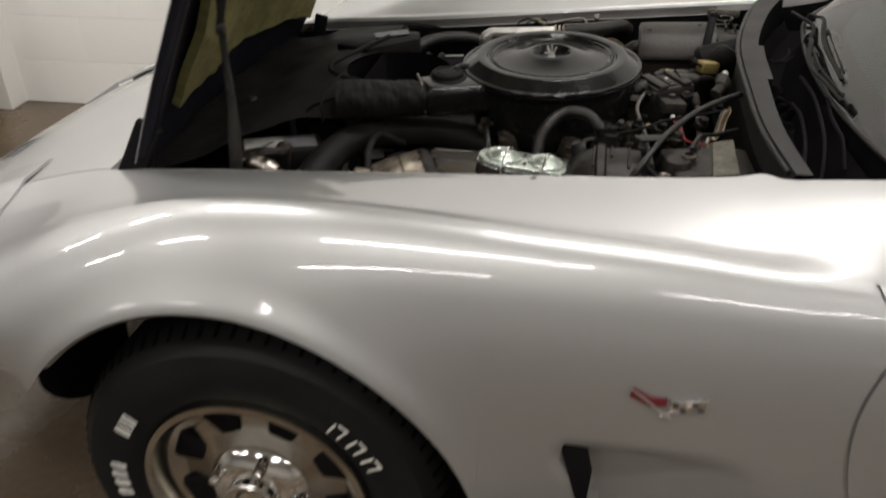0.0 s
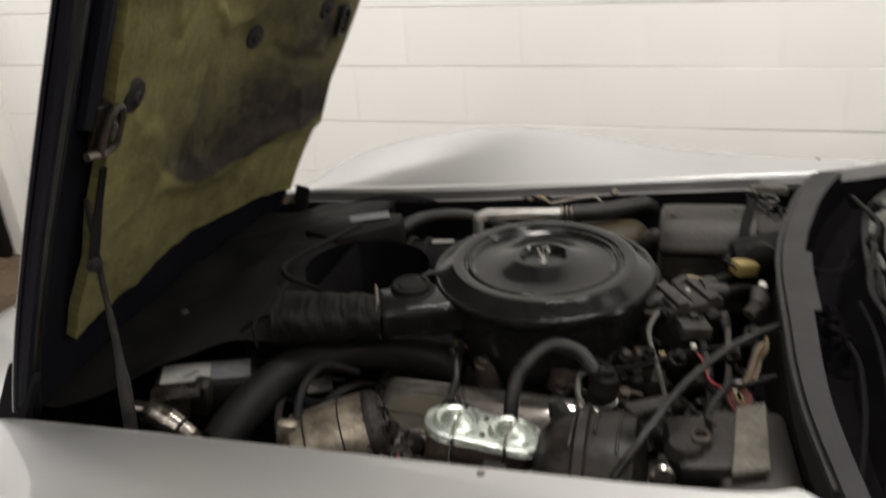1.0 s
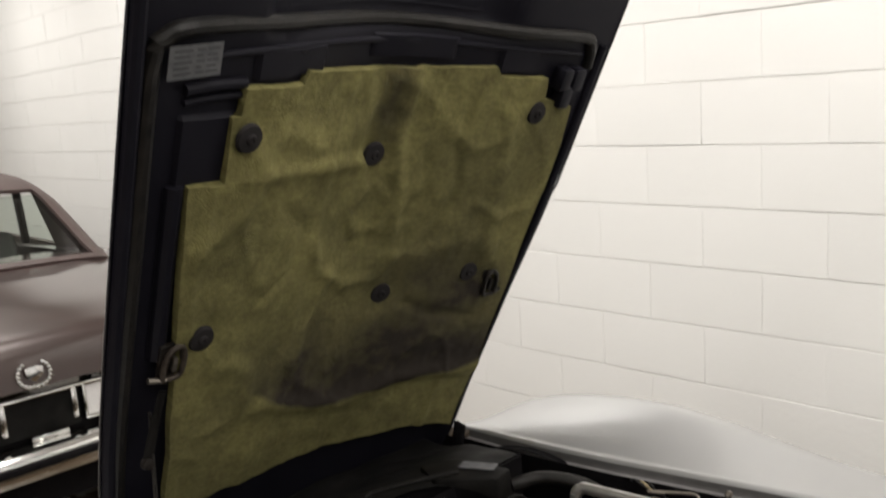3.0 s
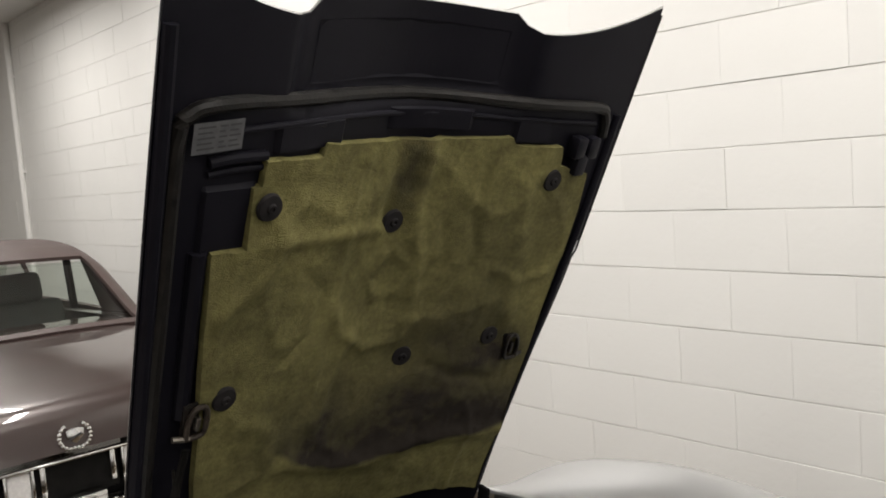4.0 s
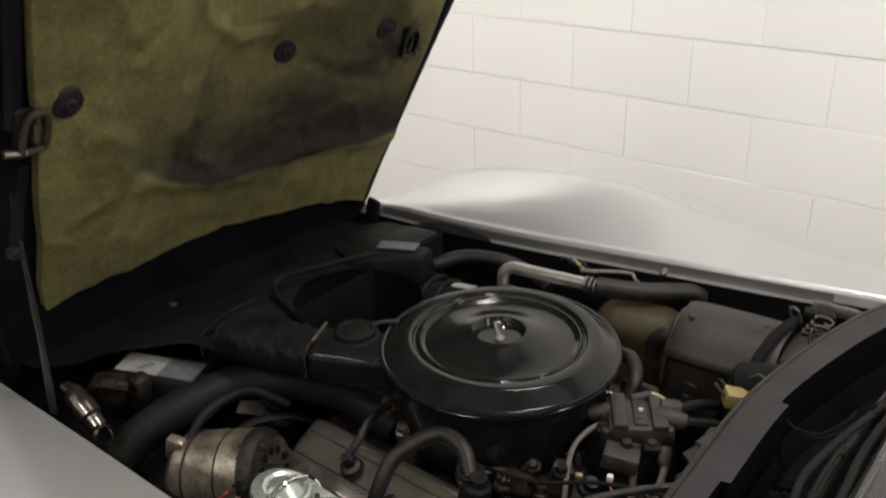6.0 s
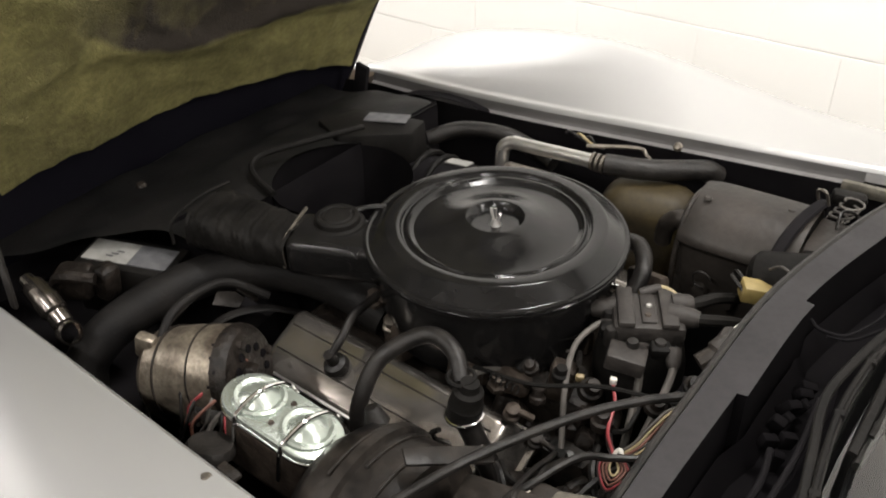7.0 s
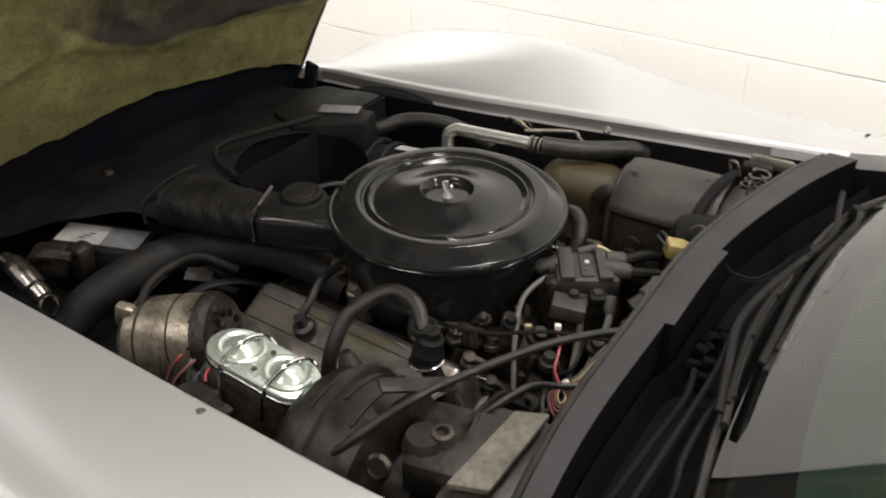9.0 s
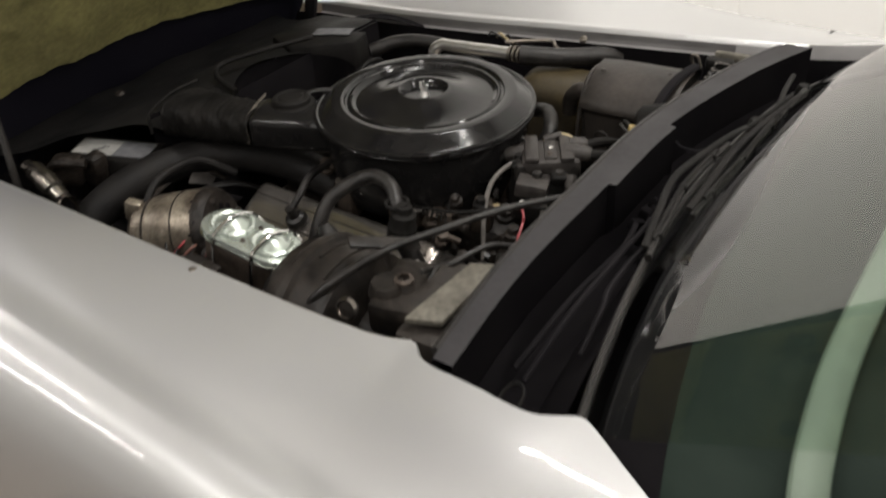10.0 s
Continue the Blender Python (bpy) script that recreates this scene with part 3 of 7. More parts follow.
def valley_shape(t):
    """Deepens slowly from the opening, then climbs in a short curve to the ridge."""
    return (t / 0.82) ** 1.7 - smoothstep((t - 0.72) / 0.28) * ((t / 0.82) ** 1.7)


def body_point(x, k, tb, sgn, low=None):
    """Row k of the body's section at x, from the hood opening over the ridge and down the side."""
    e, ze, yr, zr = (steps(x, tb[n]) for n in ("e", "ze", "yr", "zr"))
    if k < 3:
        drop = (0.010, 0.004, 0.0)[k]
        inn = (0.007, 0.005, 0.001)[k]
        return Vector((x, sgn * (e - inn), ze - drop))
    if k <= 3 + A_ROWS:
        t = (k - 3) / A_ROWS
        t = 1 - (1 - t) ** 1.35
        if tb is NEAR:
            z = ze + (zr - ze) * t ** steps(x, [(-1.1, 1.0), (0.6, 1.0), (0.9, 1.8), (1.7, 1.8)]) - steps(x, VALLEY) * valley_shape(t)
        else:
            z = ze + (zr - ze) * (1 - (1 - t) ** 1.15)
        e0 = steps(x, tb["e0"])
        return Vector((x, sgn * (e0 + (yr - e0) * t + (e - e0) * (1 - t) ** 5), z))
    w = (k - 3 - A_ROWS) / B_ROWS
    lo = arch_low(x) if low is None else low
    z = zr - (zr - lo) * (0.25 * w + 0.75 * w * w)
    return Vector((x, sgn * body_side_y(x, z, tb), z))


def door_gap(z):
    """The cut bows forward at mid height."""
    return 0.838 + (2.2 * (z - 0.63) ** 2 if z > 0.63 else 1.3 * (z - 0.63) ** 2)


def vent_dent(p, sgn):
    """The gill behind the front wheel: a sharp front edge that runs out to the rear."""
    u = p.x - (0.455 + 0.30 * (0.54 - p.z))
    inz = smoothstep((p.z - 0.30) / 0.02) * (1 - smoothstep((p.z - 0.525) / 0.02))
    if 0 < u < 0.30 and abs(p.y) > 0.7:
        p.y -= sgn * 0.045 * inz * min(1, u / 0.008) * (1 - smoothstep(u / 0.30))
    return p


def fender(name, tb, sgn, label):
    xs = sorted(set(span(-1.06, -0.49, 18) + [AX + ARCH * math.sin(radians(a)) for a in range(-90, 91, 5)] + span(0.345, 0.47, 6) + span(0.47, 0.845, 44)))
    fr = []
    for x in xs:
        if abs(abs(x - AX) - ARCH) < 1e-4:
            fr += [(x, None)] if x < AX else [(x, AZ), (x + 0.001, SIDE_LOW)]
        else:
            fr.append((x, None))
    rows = 4 + A_ROWS + B_ROWS

    def at(i, k):
        x, low = fr[i]
        p = body_point(x, k, tb, sgn, low)
        if x > 0.5 and k > 3 + A_ROWS:
            p.x += (door_gap(p.z) - 0.845) * smoothstep((x - 0.5) / 0.345) * smoothstep((k - 3 - A_ROWS) / 10)
        if sgn < 0:
            vent_dent(p, sgn)
        return p
    bm = grid(at, range(len(fr)), range(rows))
    grid(lambda x, k: body_point(x, k, tb, sgn), span(0.845, 1.1, 36) + span(1.12, 1.7, 12), range(2, 4 + A_ROWS), bm=bm)
    bmesh.ops.remove_doubles(bm, verts=bm.verts, dist=1e-5)
    # the lip that turns in round the wheel arch
    lip = bmesh.new()
    grid(lambda a, r: (AX + (ARCH - 0.004 * r) * math.sin(a), sgn * (body_side_y(AX + ARCH * math.sin(a), AZ + ARCH * math.cos(a), tb) - (0.0, 0.006, 0.05)[r]), AZ + (ARCH - (0.0, 0.008, 0.010)[r]) * math.cos(a)), [radians(d) for d in range(-48, 92, 5)], range(3), bm=lip)
    merge(bm, lip)
    bmesh.ops.recalc_face_normals(bm, faces=bm.faces[:])
    return part(name, bm, SILVER, car, label, 50)


fender("front_fender", NEAR, -1, "glossy metallic silver front fender with raised wheel hump")
fender("front_fender", FAR, 1, "metallic silver front fender beside the block wall")


def door_panel(tb, sgn):
    """The door behind the fender, with a dark gap before it."""
    bm = bmesh.new()
    rows = range(3 + A_ROWS, 4 + A_ROWS + B_ROWS)

    def at(i, k):
        x = 0.851 + 0.85 * i / 30
        p = body_point(x, k, tb, sgn, SIDE_LOW)
        p.x += (door_gap(p.z) - 0.845) * (1 - smoothstep(i / 12)) * smoothstep((k - 3 - A_ROWS) / 10)
        return p
    grid(at, range(31), rows, bm=bm)
    part("door", bm, SILVER, car, "closed silver door behind the front fender", 50)
    bm = grid(lambda i, k: body_point(0.80 + 0.1 * i, k, tb, sgn, SIDE_LOW) + Vector((0, -sgn * 0.005, -0.004)), range(3), rows)
    part("door_jamb", bm, SILVER, car)


door_panel(NEAR, -1)
door_panel(FAR, 1)

GUT_NEAR = ((0.004, 0.008), (0.011, 0.018), (0.014, 0.030), (0.018, 0.085))
GUT_FAR = ((0.001, 0.004), (0.004, 0.010), (0.007, 0.030), (0.022, 0.034))
# inner edge of the rear fender, from the bay corner to the pillar: a short step down
for tb, sgn in ((NEAR, -1), (FAR, 1)):
    bm = grid(lambda x, k: Vector((x, sgn * (steps(x, tb["e"]) - (0.0, 0.004, 0.012)[k]), steps(x, tb["ze"]) - ((0.0, 0.006, 0.14) if sgn < 0 else (0.0, 0.004, 0.024))[k])), span(0.72, 1.1, 50), range(3))
    # the far return is a darker grey than the near silver one
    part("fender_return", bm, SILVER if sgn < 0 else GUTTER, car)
    if sgn > 0:
        bm = grid(lambda x, k: Vector((x, steps(x, tb["e"]) - (0.012, 0.016, 0.02)[k], steps(x, tb["ze"]) - (0.024, 0.05, 0.2)[k])), span(0.72, 1.1, 30), range(3))
        part("well_side", bm, SHADEBLACK, car, "black side of the wiper well")
    # gutter that carries the hood's seal along the opening; black on the near side, grey on the far
    bm = grid(lambda x, k: Vector((x, sgn * (steps(x, tb["e"]) - (GUT_NEAR if sgn < 0 else GUT_FAR)[k][0]), steps(x, tb["ze"]) - (GUT_NEAR if sgn < 0 else GUT_FAR)[k][1])), span(-0.42 if sgn < 0 else -0.34, 0.80, 40), range(4))
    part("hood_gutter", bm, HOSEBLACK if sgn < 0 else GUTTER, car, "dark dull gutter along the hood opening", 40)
    if sgn < 0:
        part("edge_lip", tube([(x, -steps(x, tb["e"]) + 0.001, steps(x, tb["ze"]) - 0.0012) for x in span(-0.40, 0.72, 44)], 0.0014, n=6, smooth=1), BRUSHED, car, "thin bright lip of the fender edge")
    # wheelhouse side that closes the engine bay, its shade put into the dark colour
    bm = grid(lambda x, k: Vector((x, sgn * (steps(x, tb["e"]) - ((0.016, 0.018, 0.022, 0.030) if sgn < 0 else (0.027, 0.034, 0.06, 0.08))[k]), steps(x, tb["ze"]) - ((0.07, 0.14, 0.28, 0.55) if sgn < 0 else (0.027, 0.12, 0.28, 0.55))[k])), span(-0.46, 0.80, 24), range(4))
    part("inner_wing", bm, SHADEBLACK, car, "dark inner wing beside the engine")

# nose
bm = grid(lambda x, t: Vector((x, -steps(x, NEAR["e"]) + 0.006 + (steps(x, NEAR["e"]) + steps(x, FAR["e"]) - 0.012) * t, steps(x, NEAR["ze"]) * (1 - t) + steps(x, FAR["ze"]) * t + 0.018 * math.sin(math.pi * t))), span(-1.06, -0.450, 22), span(0, 1, 24))
part("nose_panel", thicken(bm, 0.004), SILVER, car, "silver nose panel ahead of the hood", 50)
bm = grid(lambda t, k: Vector((-1.06 - 0.10 * math.sin(math.pi * k / 8) * (1 - (2 * t - 1) ** 4), -0.60 + 1.13 * t, 0.52 - 0.32 * k / 8)), span(0, 1, 24), range(9))
part("bumper_cover", bm, SILVER, car)
# pop-up headlamp lid, shut, lying in the nose
for sgn, tb in ((-1, NEAR), (1, FAR)):
    def lid(i, j):
        x = -0.93 + 0.25 * i
        t = -0.55 + 1.05 * j
        e, yr = steps(x, tb["e"]), steps(x, tb["yr"])
        y = e + (yr - e) * t
        if t < 0:
            z = steps(x, tb["ze"]) + 0.004
        else:
            z = body_point(x, 3 + int(round((1 - (1 - t) ** 0.74) * A_ROWS)), tb, sgn).z
        return Vector((x, sgn * y, z + 0.006))
    bm = grid(lid, span(0, 1, 10), span(0, 1, 12))
    part("headlamp_lid", thicken(bm, -0.006), SILVER, car, "closed pop-up headlamp lid")

# wheelhouse and wheels
for sgn in (-1, 1):
    bm = grid(lambda a, w: (AX + (ARCH + 0.02) * math.sin(a), sgn * ((0.505 if sgn < 0 else 0.44) + (0.355 if sgn < 0 else 0.42) * math.sqrt(1 - min(max((-a - 0.90) / 0.78, 0.0), 1.0) ** 2) * w), AZ + (ARCH + 0.02) * math.cos(a)), [radians(d) for d in range(-96, 116, 4)], (0, 0.5, 0.93 if sgn < 0 else 0.8))
    part("wheelhouse", bm, BLACKPAINT, car)


def wheel():
    tyre_r, rim_r = 0.335, 0.205
    prof = [(rim_r, -0.105), (rim_r + 0.02, -0.118), (0.27, -0.125), (0.305, -0.118), (0.325, -0.095), (tyre_r, -0.07), (tyre_r, 0.07), (0.325, 0.095), (0.305, 0.118), (0.27, 0.125), (rim_r + 0.02, 0.118), (rim_r, 0.105)]
    root = lathe(prof, turn=(90, 0, 0), n=96)
    ob = part("front_wheel", root, TYRE, car, "black tyre with raised white letters on a slotted alloy rim")
    ob.location = (WX, -0.735, WZ)
    grooves = bmesh.new()
    for i in range(72):
        a = 2 * math.pi * i / 72
        box((0.0065, 0.030, 0.003), (0.3303 * math.sin(a), -0.0825, 0.3303 * math.cos(a)), (22, math.degrees(a), 0), bevel=0, bm=grooves)
    tagged(part("tread_groove", grooves, SHADEBLACK, ob), kind="stuff")
    rim = lathe([(0.206, -0.108), (0.203, -0.120), (0.192, -0.122), (0.182, -0.108), (0.178, -0.085), (0.150, -0.070), (0.110, -0.078), (0.085, -0.098), (0.075, -0.102), (0.0, -0.102)], n=64, turn=(-90, 0, 0))
    for v in rim.verts:
        v.co.y = -abs(v.co.y)
    part("rim", rim, RIMALLOY, ob, "polished alloy slotted rim")
    for i in range(8):
        a = 2 * math.pi * (i + 0.5) / 8
        slot = prism([(-0.022, -0.020), (-0.017, -0.025), (0.017, -0.025), (0.022, -0.020), (0.032, 0.020), (0.026, 0.028), (-0.026, 0.028), (-0.032, 0.020)], 0.010, bevel=0.002)
        bmesh.ops.transform(slot, matrix=pose(0, -0.070, 0, 0, math.degrees(a), 0) @ pose(0, 0, 0.137, 90, 0, 0) @ pose(0, 0, 0, 6, 0, 0), verts=slot.verts)
        part("slot", slot, BLACKPAINT, ob)
    cap = lathe([(0.092, -0.096), (0.080, -0.112), (0.060, -0.120), (0.050, -0.121), (0.048, -0.140), (0.045, -0.143), (0.039, -0.143), (0.037, -0.133), (0.026, -0.131), (0.024, -0.137), (0.014, -0.138), (0.012, -0.132), (0.0, -0.132)], n=48, turn=(-90, 0, 0))
    for v in cap.verts:
        v.co.y = -abs(v.co.y)
    part("centre_cap", cap, CHROME, ob, "bright chrome stepped centre cap")
    face = lathe([(0.0465, -0.1305), (0.0, -0.1345)], n=32, turn=(-90, 0, 0))
    for v in face.verts:
        v.co.y = -abs(v.co.y)
    part("cap_face", face, DARKCHROME, ob, "dark recessed face of the cap")
    for i in range(5):
        a = 2 * math.pi * i / 5 + 0.3
        nut = lathe([(0.0, 0.040), (0.006, 0.038), (0.0105, 0.030), (0.0115, 0.0)], at=(0.076 * math.sin(a), -0.104, 0.076 * math.cos(a)), turn=(90, 0, 0), n=12)
        part("lug_nut", nut, CHROME, ob)

    def bar(a, w, h, r=0.248, tilt=0.0):
        b2 = box((w, 0.004, h), (0, 0, r), bevel=0.0015, seg=1)
        bmesh.ops.transform(b2, matrix=pose(0, -0.1255, 0, 0, a, 0) @ pose(0, 0, 0, 0, tilt, 0), verts=b2.verts)
        return b2
    for start, widths in ((-98, (13, 10, 13, 11)), (-62, (11, 4, 13)), (40, (28, 26, 28)), (150, (12, 10, 12, 10, 11)), (200, (11, 9, 12, 10))):
        a = start
        for w in widths:
            lt = bmesh.new()
            merge(lt, bar(a, 0.005, 0.026))
            merge(lt, bar(a + w * 0.11, w * 0.0006 + 0.004, 0.005, 0.262))
            if w > 9:
                merge(lt, bar(a + w * 0.17, 0.0045, 0.025))
            part("raised_letter", lt, LETTER, ob)
            a += w * 0.30 + 1.4
    return ob


wheel_near = wheel()
far_wheel = copy_thing(wheel_near, pose(WX, 0.66, WZ, 0, 0, 180))
far_wheel.parent = car

# fender badge: crossed flags, one red and one chequered
badge_y = -(body_side_y(0.59, 0.655, NEAR) + 0.002)
badge = part("fender_badge", prism([(0.0, 0.006), (0.030, -0.010), (0.052, -0.006), (0.052, 0.008), (0.030, 0.006), (0.004, 0.022)], 0.004, pose(0.541, badge_y, 0.654, 90, 0, 0), 0.001), BADGERED, car, "small chrome and red crossed-flag badge")
part("white_flag", prism([(0.056, -0.012), (0.072, -0.016), (0.084, -0.006), (0.104, -0.008), (0.106, 0.010), (0.086, 0.010), (0.072, 0.004), (0.056, 0.008)], 0.004, pose(0.541, badge_y, 0.654, 90, 0, 0), 0.001), CHROME, badge)
part("flag_staff", tube([(0.541, badge_y - 0.004, 0.676), (0.60, badge_y - 0.005, 0.628)], 0.002, n=6, smooth=0), CHROME, badge)
part("flag_staff", tube([(0.648, badge_y - 0.003, 0.672), (0.585, badge_y - 0.004, 0.630)], 0.0012, n=6, smooth=0), DARKCHROME, badge)
for cx, cz in ((0.064, 0.0), (0.074, -0.008), (0.090, 0.004), (0.098, -0.004)):
    part("flag_square", box((0.008, 0.002, 0.008), (0.541 + cx, badge_y - 0.0045, 0.654 + cz), bevel=0), INK, badge)
part("side_vent", prism([(0.450, 0.543), (0.456, 0.550), (0.490, 0.549), (0.499, 0.505), (0.494, 0.437), (0.505, 0.35), (0.496, 0.35), (0.478, 0.434)], 0.003, pose(0, -0.854, 0, 90, 0, 0), 0.0), BLACKPAINT, car, "black gill opening behind the front wheel")

# ---- windscreen, wiper well and cowl bar ----
def bar_front(y):
    return steps(y, [(-0.60, 0.772), (-0.38, 0.74), (-0.17, 0.733), (0.04, 0.735), (0.25, 0.769), (0.37, 0.802), (0.46, 0.838)])


def bar_rear(y):
    w = steps(y, [(-0.60, 0.024), (-0.45, 0.027), (-0.16, 0.034), (0.10, 0.035), (0.32, 0.041), (0.46, 0.046)]) + (0.011 if -0.15 < y < 0.045 else 0.0)
    return bar_front(y) + w


ys = sorted(set(span(-0.555, 0.425, 40) + [-0.151, -0.149, 0.044, 0.046]))
bm = grid(lambda y, k: Vector(((bar_front(y) - 0.004, bar_front(y) - 0.004, bar_front(y), bar_rear(y), bar_rear(y), bar_rear(y))[k], y, (0.80, 0.862, 0.872, 0.872, 0.864, 0.74)[k])), ys, range(4))
cowl_bar = part("cowl_bar", bm, BARPAINT, car, "grey painted bar between the engine bay and wipers", 30)
# rear face and well carry their shade as colour, unlike the bar's grey top
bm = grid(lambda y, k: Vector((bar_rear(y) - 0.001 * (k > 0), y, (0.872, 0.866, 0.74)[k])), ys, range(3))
part("bar_rear_face", bm, SHADEBLACK, cowl_bar, "rear face of the bar, its shade put into the colour", 30)
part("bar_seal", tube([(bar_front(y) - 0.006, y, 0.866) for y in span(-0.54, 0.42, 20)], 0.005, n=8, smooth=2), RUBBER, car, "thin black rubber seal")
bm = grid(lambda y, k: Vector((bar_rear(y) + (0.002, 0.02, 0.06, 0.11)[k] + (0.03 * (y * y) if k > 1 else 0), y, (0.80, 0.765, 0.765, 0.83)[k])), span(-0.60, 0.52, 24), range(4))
part("wiper_well", bm, SHADEBLACK, car, "dark well that houses the wipers")
bm = grid(lambda y, k: Vector((bar_front(y) - (0.0, 0.015, 0.02)[k], y, (0.85, 0.70, 0.30)[k])), span(-0.58, 0.47, 20), range(3))
part("firewall", bm, DUSTY, car, "dusty dark firewall")


def glass_base(y):
    return 0.867 + 0.285 * (y + 0.05) ** 2 + 1.5 * max(0.0, y - 0.2) ** 2


def glass_at(y, s):
    """s runs up the raked glass, which widens towards its shoulders."""
    yy = y * (1 + (0.55 if y < 0 else 0.25) * s)
    return Vector((glass_base(yy) + s * 0.80, yy, 0.862 + 0.010 * abs(yy) + 0.76 * s - 0.03 * s * s))


bm = grid(lambda y, s: glass_at(y, s), span(-0.568, 0.52, 36), span(0, 0.62, 12))
screen = part("windscreen", facing(bm, (-0.5, 0, 1)), GLASS, car, "tinted curved windscreen with soft room reflections", 60)
screen.visible_shadow = False
part("screen_trim", tube([glass_at(y, 0.0) + Vector((-0.004, 0, -0.002)) for y in span(-0.568, 0.52, 30)], 0.005, n=8, smooth=2), RUBBER, screen)
for sgn in (-1, 1):
    ye = -0.61 if sgn < 0 else 0.54
    bm = tube([glass_at(ye, s) + Vector((0.03, sgn * 0.020, 0.004)) for s in span(0.34, 0.62, 8)], 0.024, n=10, smooth=2)
    part("windscreen_pillar", bm, SILVER, car, "silver windscreen pillar")
bm = grid(lambda y, k: Vector((glass_base(y) + (0.082, 0.12, 0.36, 0.40, 0.42)[k], y, (0.872, 0.884, 0.892, 0.86, 0.60)[k])), span(-0.62, 0.58, 16), range(5))
part("dashboard", bm, DASHPAD, car, "grey-green padded dashboard under the windscreen")
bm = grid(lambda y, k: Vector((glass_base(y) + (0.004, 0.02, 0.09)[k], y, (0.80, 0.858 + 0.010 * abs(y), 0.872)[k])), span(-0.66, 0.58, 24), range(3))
part("cowl_pan", bm, SHADEBLACK, car, "black cowl pan under the glass edge")
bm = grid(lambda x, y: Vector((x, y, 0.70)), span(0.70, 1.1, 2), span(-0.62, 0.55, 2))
part("well_floor", bm, SHADEBLACK, car)
bm = box((1.0, 1.22, 0.5), (1.85, -0.02, 0.45), bevel=0.03)
part("cabin_tub", bm, DARKCABIN, car, "dark cabin interior")
part("dash_trim", tube([(1.121, -0.02, 0.902), (1.120, -0.262, 0.902), (1.121, -0.382, 0.902), (1.129, -0.479, 0.902), (1.142, -0.559, 0.900), (1.165, -0.63, 0.895)], 0.017, n=12, flat=0.5), PALEVINYL, car, "pale trim strip along the dashboard")
wheel_bm = bmesh.new()
tube([Vector((1.50, -0.33, 0.90)) + Vector((0.35 * math.sin(a) * 0.19, math.cos(a) * 0.19, math.sin(a) * 0.18)) for a in [2 * math.pi * i / 24 for i in range(25)]], 0.014, n=8, smooth=2, bm=wheel_bm)
part("steering_wheel", wheel_bm, DARKCABIN, car)


# roof, rear quarters and tail behind the doors
def rear_section(i, t):
    x = 1.70 + 1.42 * i
    half = steps(i, [(0, 0.85), (0.35, 0.90), (0.6, 0.91), (0.85, 0.84), (1.0, 0.74)])
    top = steps(i, [(0, 0.90), (0.35, 0.93), (0.7, 0.90), (1.0, 0.82)])
    a, sg = abs(t), math.copysign(1, t)
    if a < 0.5:
        q = a / 0.5
        return Vector((x, sg * q * (half - 0.12), top + 0.015 * math.sin(math.pi * q)))
    q = (a - 0.5) / 0.5
    return Vector((x, sg * (half - 0.12 * (1 - min(q * 2.2, 1)) ** 2 - 0.10 * q ** 3), top - (top - 0.24) * q ** 1.6))


bm = grid(rear_section, span(0, 1, 24), span(-1, 1, 48))
part("rear_quarters", bm, SILVER, car, "silver rear quarters and tail", 50)
bm = grid(lambda t, k: rear_section(1.0, t) + Vector((0.03 * math.sin(math.pi * k / 4), 0, 0)) if k < 1 else Vector((3.14, rear_section(1.0, t).y * 0.9, rear_section(1.0, t).z * (1 - 0.12 * k) + 0.02)), span(-1, 1, 24), range(3))
part("tail_panel", bm, SILVER, car, "", 50)
bm = grid(lambda i, t: Vector((1.40 + 1.30 * i, t * (0.56 - 0.04 * i + 0.04 * abs(t)), steps(i, [(0, 1.285), (0.3, 1.31), (0.6, 1.22), (1.0, 0.91)]) - 0.05 * t * t)), span(0, 1, 20), span(-1, 1, 20))
part("roof", thicken(bm, 0.02), SILVER, car, "silver roof behind the windscreen", 50)


def wiper(pts_arm, pts_blade):
    arm = part("wiper_arm", tube(pts_arm, 0.0052, n=8, flat=0.55), DUSTY, car, "matt black wiper arm")
    part("wiper_blade", tube(pts_blade, 0.0046, n=8, flat=1.3), RUBBER, arm)
    blade = curve_points(pts_blade, 4)
    part("blade_bridge", tube([p + Vector((-0.001, 0, 0.007)) for p in blade[2:-2]], 0.0034, n=6, smooth=1, flat=0.6), DUSTY, arm)
    for k in (3, len(blade) // 2, len(blade) - 4):
        part("blade_claw", box((0.012, 0.010, 0.012), tuple(blade[k] + Vector((0, 0, 0.003))), (0, 0, 10), 0.003), DUSTY, arm)
    return arm


wiper([(0.88, 0.12, 0.868), (0.871, 0.04, 0.888), (0.855, -0.037, 0.889), (0.846, -0.119, 0.889), (0.861, -0.205, 0.888), (0.876, -0.278, 0.884)],
      [(0.871, 0.010, 0.881), (0.865, -0.056, 0.882), (0.864, -0.135, 0.882), (0.876, -0.231, 0.882), (0.886, -0.291, 0.880)])
wiper([(0.905, 0.27, 0.872), (0.915, 0.175, 0.895), (0.898, 0.074, 0.894), (0.889, -0.019, 0.892), (0.890, -0.110, 0.890), (0.891, -0.182, 0.888)],
      [(0.912, 0.123, 0.892), (0.908, 0.045, 0.890), (0.906, -0.034, 0.888), (0.902, -0.115, 0.886), (0.898, -0.190, 0.883)])
part("arm_bracket", tube([(0.912, 0.105, 0.895), (0.926, 0.055, 0.898), (0.919, -0.010, 0.896), (0.914, 0.0, 0.892)], 0.004, n=8, smooth=4), BLACKPAINT, car)
